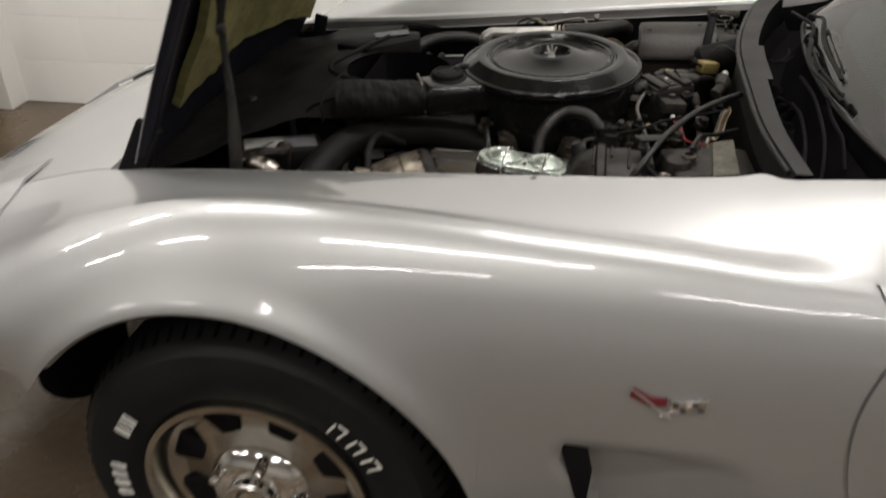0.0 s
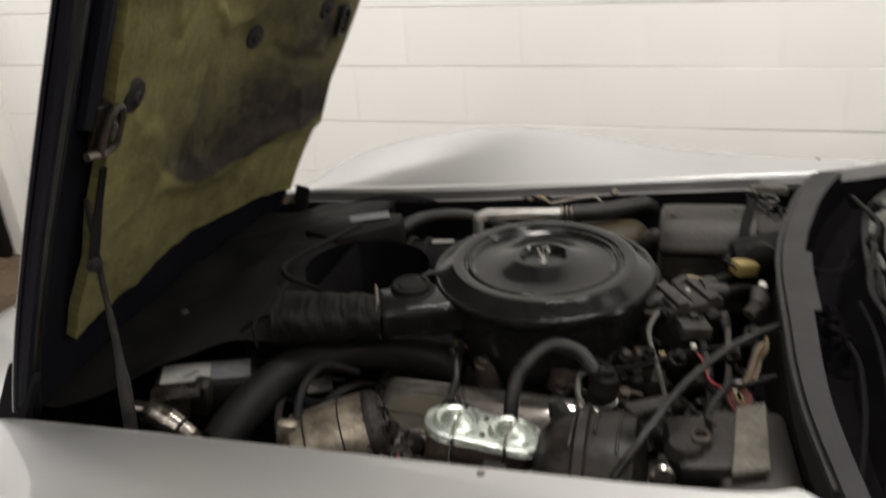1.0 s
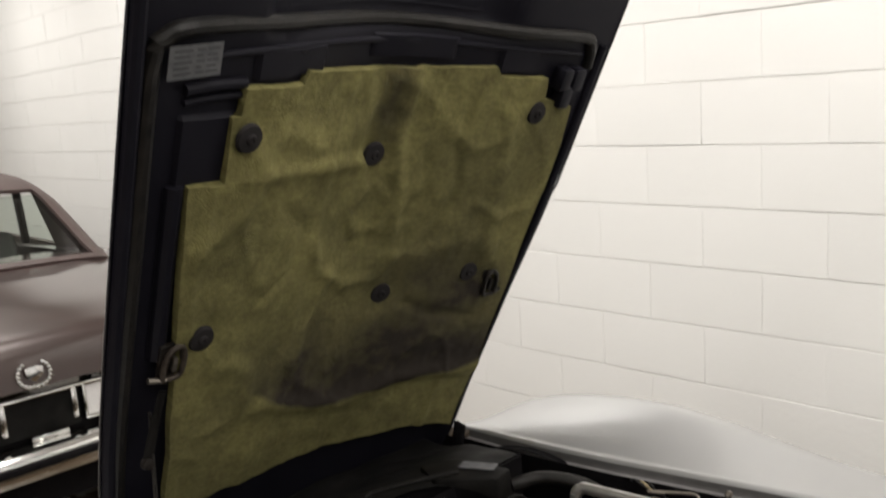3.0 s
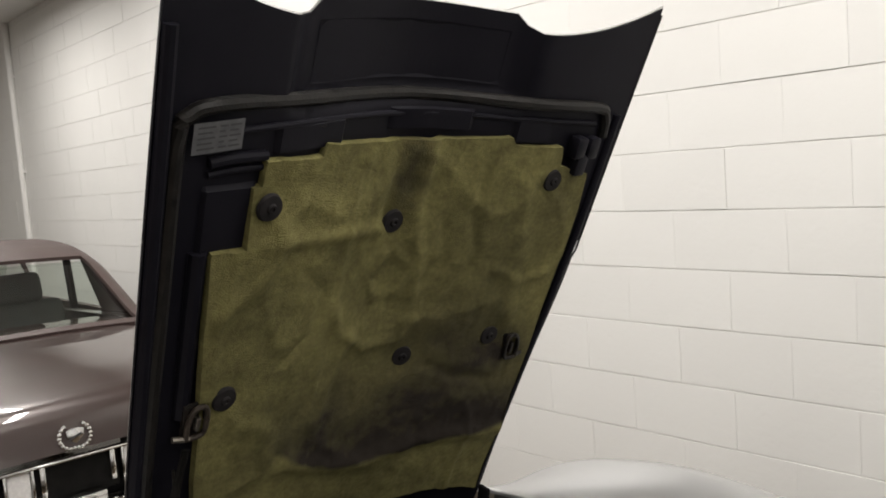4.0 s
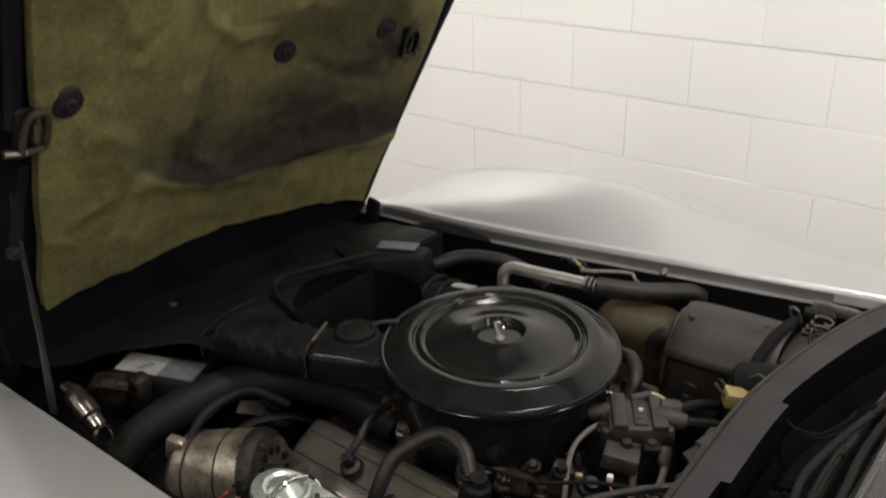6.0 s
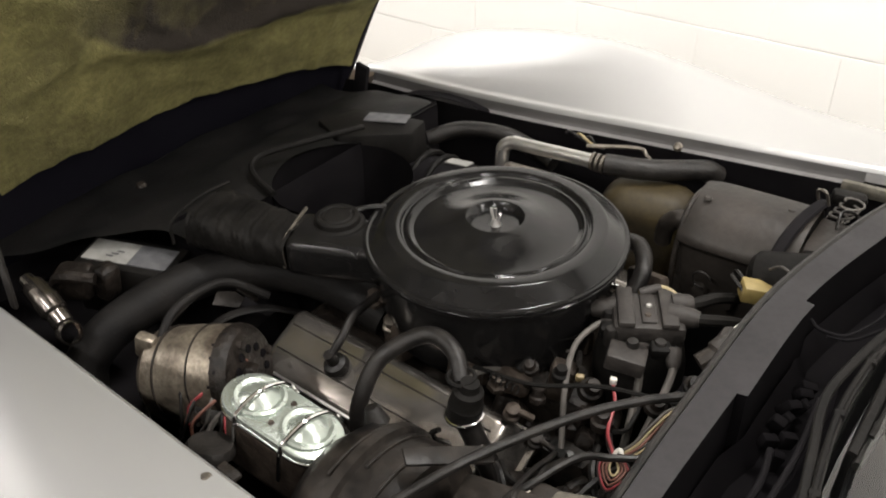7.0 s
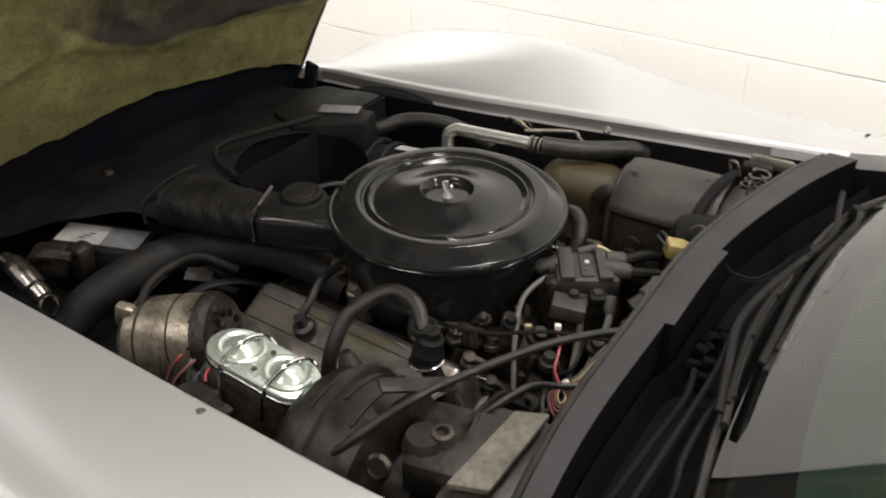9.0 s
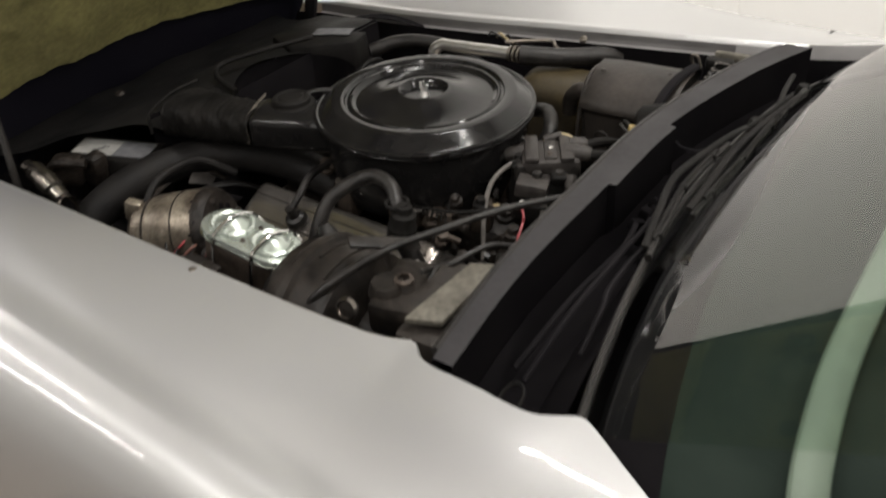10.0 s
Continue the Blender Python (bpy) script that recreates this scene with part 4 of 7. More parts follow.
part("pivot_rod", tube([(0.872, 0.307, 0.868), (0.882, 0.226, 0.878), (0.892, 0.151, 0.884), (0.876, 0.075, 0.880)], 0.0042, n=8), DUSTY, car)
for x, y in ((0.880, 0.10), (0.905, 0.245)):
    part("wiper_pivot", lathe([(0.0, 0.016), (0.008, 0.016), (0.012, 0.008), (0.014, -0.02)], at=(x, y, 0.868), n=18), DUSTY, car)
part("wiper_link", tube([(0.816, -0.165, 0.83), (0.824, -0.213, 0.83), (0.822, -0.27, 0.83), (0.815, -0.35, 0.825), (0.80, -0.45, 0.79)], 0.004, n=8), BLACKPAINT, car, "wiper linkage rod")
part("washer_hose", tube([(0.837, -0.093, 0.858), (0.845, -0.181, 0.860), (0.844, -0.27, 0.858), (0.838, -0.38, 0.846), (0.825, -0.47, 0.80)], 0.0035, n=8), BLACKPAINT, car)
part("washer_hose", tube([(0.866, -0.212, 0.862), (0.861, -0.288, 0.860), (0.863, -0.344, 0.858), (0.868, -0.37, 0.850), (0.868, -0.42, 0.82)], 0.0035, n=6), BLACKPAINT, car)
part("washer_hose", tube([(0.847, 0.135, 0.838), (0.844, 0.102, 0.84), (0.823, 0.052, 0.84), (0.794, 0.045, 0.84), (0.779, 0.055, 0.842)], 0.0022, n=6), BLACKPAINT, car)
part("washer_hose", tube([(0.854, 0.092, 0.838), (0.831, 0.051, 0.838), (0.803, 0.042, 0.836)], 0.0022, n=6), BLACKPAINT, car)
for k in range(9):
    part("well_fitting", box((0.012 + 0.01 * random.random(), 0.012, 0.014 + 0.012 * random.random()), (0.795 + 0.03 * random.random(), -0.02 - 0.13 * k / 8, 0.795 + 0.015 * random.random()), (30 * random.random(), 20, 90 * random.random()), 0.003), SHADEBLACK, car)
part("drain_ring", tube([(0.835 + 0.012 * math.cos(a), -0.515 + 0.018 * math.sin(a), 0.815 + 0.008 * math.sin(a)) for a in [2 * math.pi * i / 16 for i in range(17)]], 0.002, n=6, smooth=2), DUSTY, car)

# ---- the open hood ----
HB, HD, HN = Vector((-0.405, 0, 0.73)), Vector((0.442, 0, 0.897)), Vector((-0.897, 0, 0.442))


def hood_half(s, sgn):
    """Half width of the hood up its length."""
    if sgn < 0:
        return steps(s, [(-0.1, 0.462), (0.0, 0.484), (0.1, 0.502), (0.2, 0.515), (0.3, 0.524), (0.5, 0.534), (0.75, 0.540), (1.0, 0.545), (1.35, 0.55)])
    return 0.008 * smoothstep((s - 0.735) / 0.012) - 0.004 + steps(s, [(-0.1, 0.44), (0.0, 0.472), (0.15, 0.484), (0.25, 0.491), (0.35, 0.503), (0.45, 0.516), (0.6, 0.540), (0.7, 0.553), (1.1, 0.575), (1.35, 0.59)])


def hood_at(y, s, out=0.0):
    """A point of the hood's under face; out lifts it towards the outer skin."""
    half = hood_half(s, -1 if y < 0 else 1)
    q = abs(y) / half
    bulge = 0.018 * (1 - q * q) + 0.062 * math.exp(-(y / 0.21) ** 2) * (0.35 + 0.65 * smoothstep((s - 0.2) / 0.6))
    power = 0.030 * smoothstep((0.30 - abs(y + 0.02)) / 0.045) * smoothstep((s - 1.10) / 0.03)
    p = HB + HD * s + HN * (bulge + power + out)
    return Vector((p.x, y, p.z))


def hood_top(y):
    """How far up the rear lip reaches: lower in the middle, with upswept corners."""
    q = abs(y) / 0.57
    mid = smoothstep((0.265 - abs(y + 0.02)) / 0.03)
    return 1.29 * mid + (1 - mid) * (1.262 + 0.085 * max(0.0, (q - 0.42) / 0.58) ** 2)


ts = sorted(set(span(-1, 1, 44) + [-0.56, -0.58, -0.5, 0.5, 0.54, 0.46]))
bm = bmesh.new()


def hood_grid(out):
    return lambda i, t: hood_at(t * hood_half(1.38 * i / 120 - 0.09, -1 if t < 0 else 1), (hood_top(t * 0.57) + 0.09) * i / 120 - 0.09, out)


hood_bm = grid(hood_grid(0.0), range(121), ts)
hood = part("hood", hood_bm, UNDERHOOD, car, "silver hood tilted open, black moulded underside", 50)
part("outer_skin", grid(hood_grid(0.005), range(121), ts), SILVER, hood, "silver outer skin of the hood", 50)
edge = bmesh.new()
for sgn in (-1, 1):
    grid(lambda s, k: hood_at(sgn * hood_half(s, sgn), s, 0.0034 + 0.0018 * k) + Vector((0, sgn * 0.001, 0)), span(-0.09, 1.33, 140), (0, 1), bm=edge)
    lip = grid(lambda s, k: hood_at(sgn * hood_half(s, sgn), s, 0.0054 * k - 0.002) + Vector((0, sgn * 0.001, 0)), span(-0.09, 1.33, 140), (0, 1))
    part("black_lip", lip, UNDERHOOD, hood, "black folded lip along the hood's edge")
grid(lambda t, k: hood_at(t * hood_half(1.3, -1 if t < 0 else 1), hood_top(t * 0.57) + 0.002, 0.006 * k), ts, (0, 1), bm=edge)
part("rim_edge", edge, SILVER, hood, "thin silver edge of the hood")


def rail(pts, r, name="moulded_rail", mat=UNDERHOOD, lab=""):
    return part(name, tube([hood_at(y, s, -0.004) for y, s in pts], r, n=10, smooth=4), mat, hood, lab)


rail([(-0.452, 0.02), (-0.478, 0.15), (-0.498, 0.4), (-0.504, 0.8), (-0.507, 1.07), (-0.49, 1.115), (-0.44, 1.13), (-0.3, 1.128), (0.0, 1.118), (0.3, 1.12), (0.47, 1.118), (0.505, 1.10), (0.515, 1.05)], 0.013, "hood_seal", RUBBER, "black rubber seal round the hood underside")
rail([(-0.40, 1.085), (-0.3, 1.09), (0.0, 1.085), (0.3, 1.085), (0.48, 1.08)], 0.006)
rail([(-0.464, -0.02), (-0.492, 0.12), (-0.510, 0.3), (-0.520, 0.5), (-0.532, 1.1), (-0.536, 1.25)], 0.012)
rail([(0.45, 0.05), (0.488, 0.4), (0.535, 0.8), (0.548, 1.1)], 0.010)
rail([(-0.445, 0.55), (-0.448, 0.72), (-0.45, 0.88)], 0.016)
rail([(-0.45, 1.035), (-0.40, 1.04), (-0.345, 1.04)], 0.010)
rail([(-0.45, 1.015), (-0.40, 1.02), (-0.345, 1.02)], 0.006)
for yy, ss, w, h in ((-0.405, 0.93, 0.10, 0.13), (-0.25, 1.065, 0.16, 0.05), (0.05, 1.075, 0.20, 0.045), (0.30, 1.06, 0.10, 0.05)):
    pad = grid(lambda a, b: hood_at(yy + w * a, ss + h * b, -0.009 if abs(a) < 0.45 and abs(b) < 0.45 else -0.001), (-0.5, -0.44, 0.0, 0.44, 0.5), (-0.5, -0.44, 0, 0.44, 0.5))
    part("moulded_pad", pad, UNDERHOOD, hood, "", 30)
rim_pan = grid(lambda a, b: hood_at(-0.02 + 0.46 * a, 1.20 + 0.11 * b, 0.006 if abs(a) < 0.47 and abs(b) < 0.4 else -0.001), (-0.5, -0.46, -0.2, 0.0, 0.2, 0.46, 0.5), (-0.5, -0.38, 0, 0.38, 0.5))
part("lip_panel", rim_pan, UNDERHOOD, hood, "", 30)

LINER = [(-0.385, 0.135), (-0.315, 0.148), (-0.25, 0.150), (-0.20, 0.140), (-0.03, 0.123), (0.063, 0.116), (0.22, 0.112), (0.336, 0.087), (0.40, 0.070), (0.434, 0.060), (0.448, 0.25), (0.462, 0.52), (0.475, 0.75), (0.489, 0.965), (0.397, 0.985), (0.386, 1.030), (0.255, 1.030),
         (0.242, 1.048), (0.12, 1.038), (0.0, 1.034), (-0.12, 1.040), (-0.216, 1.050), (-0.224, 1.028), (-0.348, 1.035), (-0.350, 0.990), (-0.368, 0.988), (-0.364, 0.878), (-0.432, 0.880), (-0.428, 0.70), (-0.410, 0.40), (-0.395, 0.20)]


# soft creases pressed into the mat: waypoints across and up the hood, half width, lift
CREASES = [([(-0.010, 1.04), (-0.012, 0.95), (-0.013, 0.87)], 0.025, -0.0059), ([(0.058, 1.03), (0.047, 0.886), (0.075, 0.78), (0.083, 0.69)], 0.022, 0.0068), ([(-0.127, 0.70), (-0.106, 0.64), (-0.023, 0.58), (0.066, 0.574), (0.097, 0.625)], 0.017, 0.0051),
           ([(-0.069, 0.616), (-0.113, 0.513), (-0.122, 0.43)], 0.020, 0.0051), ([(-0.33, 0.884), (-0.188, 0.868), (-0.025, 0.848)], 0.019, 0.0051), ([(-0.318, 0.94), (-0.289, 0.885), (-0.314, 0.83), (-0.40, 0.76)], 0.025, 0.0059),
           ([(0.129, 0.85), (0.14, 0.775), (0.10, 0.72)], 0.016, -0.0043), ([(-0.20, 0.36), (-0.08, 0.298), (0.02, 0.268), (0.19, 0.293), (0.44, 0.258)], 0.028, 0.0076), ([(0.30, 0.95), (0.33, 0.80), (0.36, 0.60)], 0.031, 0.0043),
           ([(0.02, 0.80), (0.06, 0.755), (0.045, 0.70), (-0.01, 0.69), (-0.04, 0.74), (0.0, 0.79)], 0.014, 0.0036), ([(0.20, 0.98), (0.19, 0.88), (0.22, 0.78), (0.17, 0.66)], 0.016, -0.0042), ([(-0.30, 0.50), (-0.24, 0.44), (-0.26, 0.36), (-0.33, 0.34)], 0.018, 0.0040),
           ([(0.16, 0.50), (0.24, 0.46), (0.34, 0.44)], 0.018, -0.0044), ([(-0.22, 0.80), (-0.16, 0.74), (-0.18, 0.66), (-0.25, 0.62)], 0.016, -0.0036), ([(0.28, 0.74), (0.36, 0.70), (0.44, 0.72)], 0.015, 0.0040)]


def crease_lift(y, s):
    lift = 0.0
    for pts, w, h in CREASES:
        best = 9.0
        for (a, b), (c, d) in zip(pts, pts[1:]):
            t = min(max(((y - a) * (c - a) + (s - b) * (d - b)) / ((c - a) ** 2 + (d - b) ** 2), 0.0), 1.0)
            best = min(best, math.hypot(y - a - t * (c - a), s - b - t * (d - b)))
        lift += 1.6 * h * math.exp(-(best / (0.8 * w)) ** 2)
    return lift


def mat_span(y):
    """Lower and upper edge of the mat in the column at y."""
    cuts = sorted(b + (d - b) * (y - a) / (c - a) for (a, b), (c, d) in zip(LINER, LINER[1:] + LINER[:1]) if (a > y) != (c > y))
    return cuts[0], cuts[-1]


MAT_CLIPS = [(-0.334, 0.953), (0.002, 0.860), (0.379, 0.952), (0.323, 0.558), (-0.371, 0.577), (0.095, 0.528)]


def mat_face(y, s):
    """How far the mat hangs off the hood: soft folds, pulled in at the clips, a slight sag and fine lumps."""
    fold = (1 - abs(noise.noise((y * 5.5 + 1.2, s * 3.2, 1.0)))) ** 9
    pull = sum(math.exp(-((y - a) ** 2 + (s - b) ** 2) / 0.0022) for a, b in MAT_CLIPS)
    w = 0.006 * noise.fractal((y * 4.2, s * 4.2, 3.0), 1.0, 2.0, 4) - 0.0065 * fold - crease_lift(y, s) + 0.0018 * noise.noise((y * 26, s * 26, 0)) + 0.0010 * noise.noise((y * 60, s * 60, 2))
    return -0.017 - 0.010 * math.sin(math.pi * min(max((s - 0.06) / 0.98, 0), 1)) + w + 0.007 * min(pull, 1.0)


def liner():
    bm = bmesh.new()
    uvl = bm.loops.layers.uv.new("UVMap")
    cols = sorted(set(span(-0.4315, 0.4885, 132) + [y + o for y, _ in LINER for o in (-0.0008, 0.0008) if -0.43 < y < 0.487]))
    flat, rows = {}, []
    for y in cols:
        lo, hi = mat_span(y)
        lo, hi = lo + 0.004 * noise.noise((y * 17, 3.1, 9.0)) + 0.003 * noise.noise((y * 60, 1.0, 9.0)), hi + 0.002 * noise.noise((y * 30, 7.0, 9.0))
        row = []
        for j in range(141):
            s = min(max(0.045 + 1.02 * j / 140, lo), hi)
            v = bm.verts.new(hood_at(y + 0.003 * noise.noise((y * 3, s * 22, 9.0)), s, mat_face(y, s)))
            flat[v] = (y, s)
            row.append(v)
        rows.append(row)
    for a, b in zip(rows, rows[1:]):
        for j in range(140):
            f = bm.faces.new((a[j], a[j + 1], b[j + 1], b[j]))
            for lp in f.loops:
                lp[uvl].uv = flat[lp.vert]
    bmesh.ops.remove_doubles(bm, verts=bm.verts, dist=1e-5)
    edges = [e for e in bm.edges if e.is_boundary]
    ext = bmesh.ops.extrude_edge_only(bm, edges=edges)
    bmesh.ops.translate(bm, verts=[g for g in ext["geom"] if isinstance(g, bmesh.types.BMVert)], vec=HN * 0.018)
    bmesh.ops.recalc_face_normals(bm, faces=bm.faces[:])
    return bm


part("insulation_mat", liner(), OLIVE, hood, "olive-yellow fibre insulation mat stained with soot", 60)
for cy, cs in MAT_CLIPS:
    clip = lathe([(0.0, 0.005), (0.003, 0.005), (0.004, 0.008), (0.008, 0.008), (0.010, 0.004), (0.023, 0.003), (0.026, -0.004)], n=28)
    p = hood_at(cy, cs, min(mat_face(cy + 0.014 * a, cs + 0.014 * b) for a in (-1, 0, 1) for b in (-1, 0, 1)))
    tilt = (hood_at(cy + 0.02, cs) - hood_at(cy - 0.02, cs)).cross(HD).normalized()
    tilt = tilt if tilt.dot(HN) < 0 else -tilt
    bmesh.ops.transform(clip, matrix=Matrix.Translation(p) @ tilt.to_track_quat("Z", "Y").to_matrix().to_4x4(), verts=clip.verts)
    part("fixing_clip", clip, CLIPGREY, hood, "grey plastic fixing clip")
lab = grid(lambda a, b: hood_at(-0.489 + 0.086 * a, 1.056 + 0.050 * b + 0.006 * a, -0.018), span(0, 1, 4), span(0, 1, 3))
label_part = part("warning_label", thicken(lab, 0.0008), LABELGREY, hood, "faded foil warning label")
for i in range(5):
    for a0, a1 in ((0.08, 0.42), (0.50, 0.66), (0.70, 0.93)):
        br = grid(lambda a, b: hood_at(-0.489 + 0.086 * a, 1.056 + 0.050 * b + 0.006 * a, -0.0192), span(a0, a1 - 0.05 * (i % 2), 2), (0.14 + 0.17 * i, 0.20 + 0.17 * i))
        part("print_bar", br, INK, label_part)
# latch loops and their brackets
for cy, cs in ((-0.432, 0.548), (0.40, 0.522)):
    side = 1 if cy < 0 else -1
    ring = [hood_at(cy + side * dy, cs + dz, -0.034) for dy, dz in ((-0.012, -0.030), (0.020, -0.028), (0.026, 0.0), (0.024, 0.024), (0.012, 0.034), (-0.004, 0.026), (-0.012, 0.0), (-0.012, -0.030))]
    lo2 = part("latch_loop", tube(ring, 0.0055, n=10, smooth=4), CASTIRON if side > 0 else GRIME, hood, "worn brown metal latch loop")
    part("latch_plate", box((0.010, 0.050, 0.070), tuple(hood_at(cy + side * 0.008, cs, -0.020)), (0, 26, 0), 0.004), GRIME, lo2)
    part("latch_tongue", box((0.012, 0.010, 0.030), tuple(hood_at(cy + side * 0.008, cs - 0.002, -0.032)), (0, 26, 0), 0.003), ALLOY if side > 0 else GRIME, lo2)
    part("latch_pin", tube([hood_at(cy - side * 0.036, cs - 0.026, -0.028), hood_at(cy - side * 0.006, cs - 0.030, -0.034)], 0.006, n=8, smooth=0), ALLOY if side > 0 else GRIME, lo2)
for yy, ss in ((0.43, 1.03), (0.47, 1.03), (0.445, 0.99)):
    part("hinge_bracket", box((0.03, 0.035, 0.05), tuple(hood_at(yy, ss, -0.018)), (0, 26, 0), 0.006), UNDERHOOD, hood)
part("hood_hole", lathe([(0.0, 0.001), (0.010, 0.001), (0.012, 0.0)], at=tuple(hood_at(-0.235, 1.088, -0.002)), turn=(0, 64, 0), n=14), BLACKPAINT, hood)
# prop that holds it open
prop_a, prop_b = Vector((-0.176, -0.462, 1.125)), Vector((-0.195, -0.474, 0.752))
bm = bmesh.new()
tube([prop_a, prop_a.lerp(prop_b, 0.3), prop_a.lerp(prop_b, 0.65) + Vector((0.004, 0, 0)), prop_b], [0.008, 0.010, 0.013, 0.015, 0.015], n=12, flat=0.35, bm=bm)
prop = part("hood_prop", bm, WORNBLACK, car, "flat worn steel hood prop")
part("prop_bolt", lathe([(0, 0.012), (0.010, 0.010), (0.012, 0.0)], at=(-0.182, -0.476, 1.037), turn=(0, 90, 0), n=12), GRIME, prop)
part("prop_link", tube([(-0.181, -0.475, 1.037), (-0.166, -0.462, 1.10), (-0.150, -0.446, 1.165)], 0.009, n=10, flat=0.5), DUSTY, prop)
part("hinge_arm", box((0.05, 0.02, 0.22), (-0.40, -0.485, 0.76), (0, 30, 0), 0.006), BLACKPAINT, car)
part("hinge_arm", box((0.035, 0.012, 0.14), (-0.345, 0.437, 0.715), (0, 14, 0), 0.003), BLACKPAINT, car)

# ---- engine bay ----
bm = grid(lambda x, y: Vector((x, y, 0.34 + 0.02 * noise.noise((x * 9, y * 9, 0)))), span(-0.5, 0.78, 16), span(-0.5, 0.44, 12))
part("chassis_floor", bm, BLACKPAINT, car, "dark chassis under the engine")
bm = box((0.56, 0.30, 0.30), (0.32, 0.0, 0.48), bevel=0.03)
box((0.50, 0.22, 0.10), (0.32, 0.0, 0.645), bevel=0.02, bm=bm)
part("engine_block", bm, GRIME, car, "grimy dark engine block")
bm = bmesh.new()
for i in range(26):
    x, y = 0.14 + 0.40 * random.random(), -0.16 + 0.34 * random.random()
    box((0.03 + 0.05 * random.random(), 0.02 + 0.04 * random.random(), 0.03 + 0.04 * random.random()), (x, y, 0.69 + 0.025 * random.random()), (20 * random.random(), 20 * random.random(), 180 * random.random()), 0.008, bm=bm)
tagged(part("intake_manifold", bm, CASTIRON, car, "brownish cast intake manifold"), kind="stuff")

bm = grid(lambda y, k: Vector((-0.455 + 0.01 * k, y, (0.742, 0.60, 0.30)[k])), span(-0.51, 0.43, 16), range(3))
part("radiator_support", bm, BLACKPAINT, car, "black radiator support panel")
bm = grid(lambda x, y: Vector((x, y, 0.60 + 0.01 * noise.noise((x * 20, y * 20, 0)))), span(-0.46, -0.02, 10), span(-0.52, -0.14, 8))
part("corner_pan", bm, BLACKPAINT, car, "dark pan in the front corner of the bay")

# air cleaner
AC = (0.343, 0.004)
ac = part("air_cleaner", lathe([(0.160, 0.690), (0.168, 0.700), (0.176, 0.745), (0.180, 0.806), (0.181, 0.815), (0.1895, 0.8175), (0.191, 0.8195), (0.191, 0.8235), (0.1895, 0.8250), (0.182, 0.826)], at=(*AC, 0), n=112), GLOSSBLACK, car, "round gloss black air cleaner")
part("lid", lathe([(0.1900, 0.8255), (0.1922, 0.8270), (0.1930, 0.8295), (0.1918, 0.8320), (0.1885, 0.8328), (0.1855, 0.8318), (0.1845, 0.8322), (0.1835, 0.8330), (0.1614, 0.8490), (0.1602, 0.8500), (0.1580, 0.8507), (0.1440, 0.8507), (0.1395, 0.8490), (0.1370, 0.8450), (0.1345, 0.8440), (0.1320, 0.8450), (0.1300, 0.8475), (0.1275, 0.8478), (0.1250, 0.8440), (0.1190, 0.8405), (0.105, 0.8405), (0.08, 0.8455), (0.055, 0.8545), (0.046, 0.8575), (0.0425, 0.8575), (0.039, 0.8545), (0.034, 0.845), (0.0, 0.8425)], at=(*AC, 0), n=112), GLOSSBLACK, ac, "gloss black pressed steel lid", 25)
nut = bmesh.new()
lathe([(0.0, 0.010), (0.005, 0.010), (0.007, 0.004), (0.009, 0.0)], at=(*AC, 0.8430), n=12, bm=nut)
tube([(AC[0] - 0.010, AC[1] + 0.003, 0.866), (AC[0] - 0.004, AC[1], 0.853), (AC[0] + 0.004, AC[1], 0.853), (AC[0] + 0.010, AC[1] - 0.003, 0.866)], 0.0022, n=8, bm=nut)
tube([(AC[0], AC[1], 0.838), (AC[0], AC[1], 0.870)], 0.0022, n=8, smooth=0, bm=nut)
part("wing_nut", nut, BRUSHED, ac, "bright wing nut")
part("clamp_tab", box((0.02, 0.006, 0.012), (0.513, 0.05, 0.775), (0, 0, 35), 0.002), CHROME, ac)
part("lower_shell", lathe([(0.10, 0.675), (0.15, 0.68), (0.168, 0.695)], at=(*AC, 0), n=48), BLACKPAINT, ac)

# intake snorkel and ducts
sn = bmesh.new()
box((0.15, 0.092, 0.062), (0.155, -0.128, 0.800), (0, 3, 28), 0.014, 3, bm=sn)
snork = part("intake_snorkel", sn, GLOSSBLACK, car, "black pressed steel intake snorkel")
part("snorkel_valve", lathe([(0.0, 0.0215), (0.020, 0.0215), (0.0225, 0.0195), (0.0245, 0.0195), (0.0265, 0.0220), (0.0310, 0.0220), (0.0335, 0.0195), (0.0345, 0.012), (0.0400, 0.010), (0.0415, 0.007), (0.0415, 0.0)], at=(0.136, -0.112, 0.822), n=44), DUSTY, snork, "round black vacuum valve")
part("snorkel_seam", tube([(0.106, -0.200, 0.785), (0.104, -0.198, 0.822), (0.090, -0.158, 0.833), (0.072, -0.115, 0.834)], 0.003, n=6), ALLOY, snork)
part("vacuum_tube", tube([(0.140, -0.095, 0.840), (0.155, -0.06, 0.838), (0.175, -0.035, 0.830), (0.19, -0.02, 0.815)], 0.004, n=6), RUBBER, snork)
flex = bmesh.new()


def flex_at(t, a):
    c = Vector((0.098, -0.158, 0.800)).lerp(Vector((-0.085, -0.186, 0.796)), t)
    rib = 0.0022 * noise.noise((t * 34 + 2.0 * math.cos(a), math.sin(a) * 2, 0)) + 0.0035 * noise.noise((t * 9 + math.cos(a) * 3, a * 0.6, 4))
    w, h = 0.048 + 0.012 * t + rib, 0.032 + 0.004 * t + rib
    ca, sa = math.cos(a), math.sin(a)
    side = Vector((0.26, -0.965, 0.06))
    return c + side * (math.copysign(abs(ca) ** 0.6, ca) * w) + Vector((0, 0, 1)) * (math.copysign(abs(sa) ** 0.7, sa) * h)


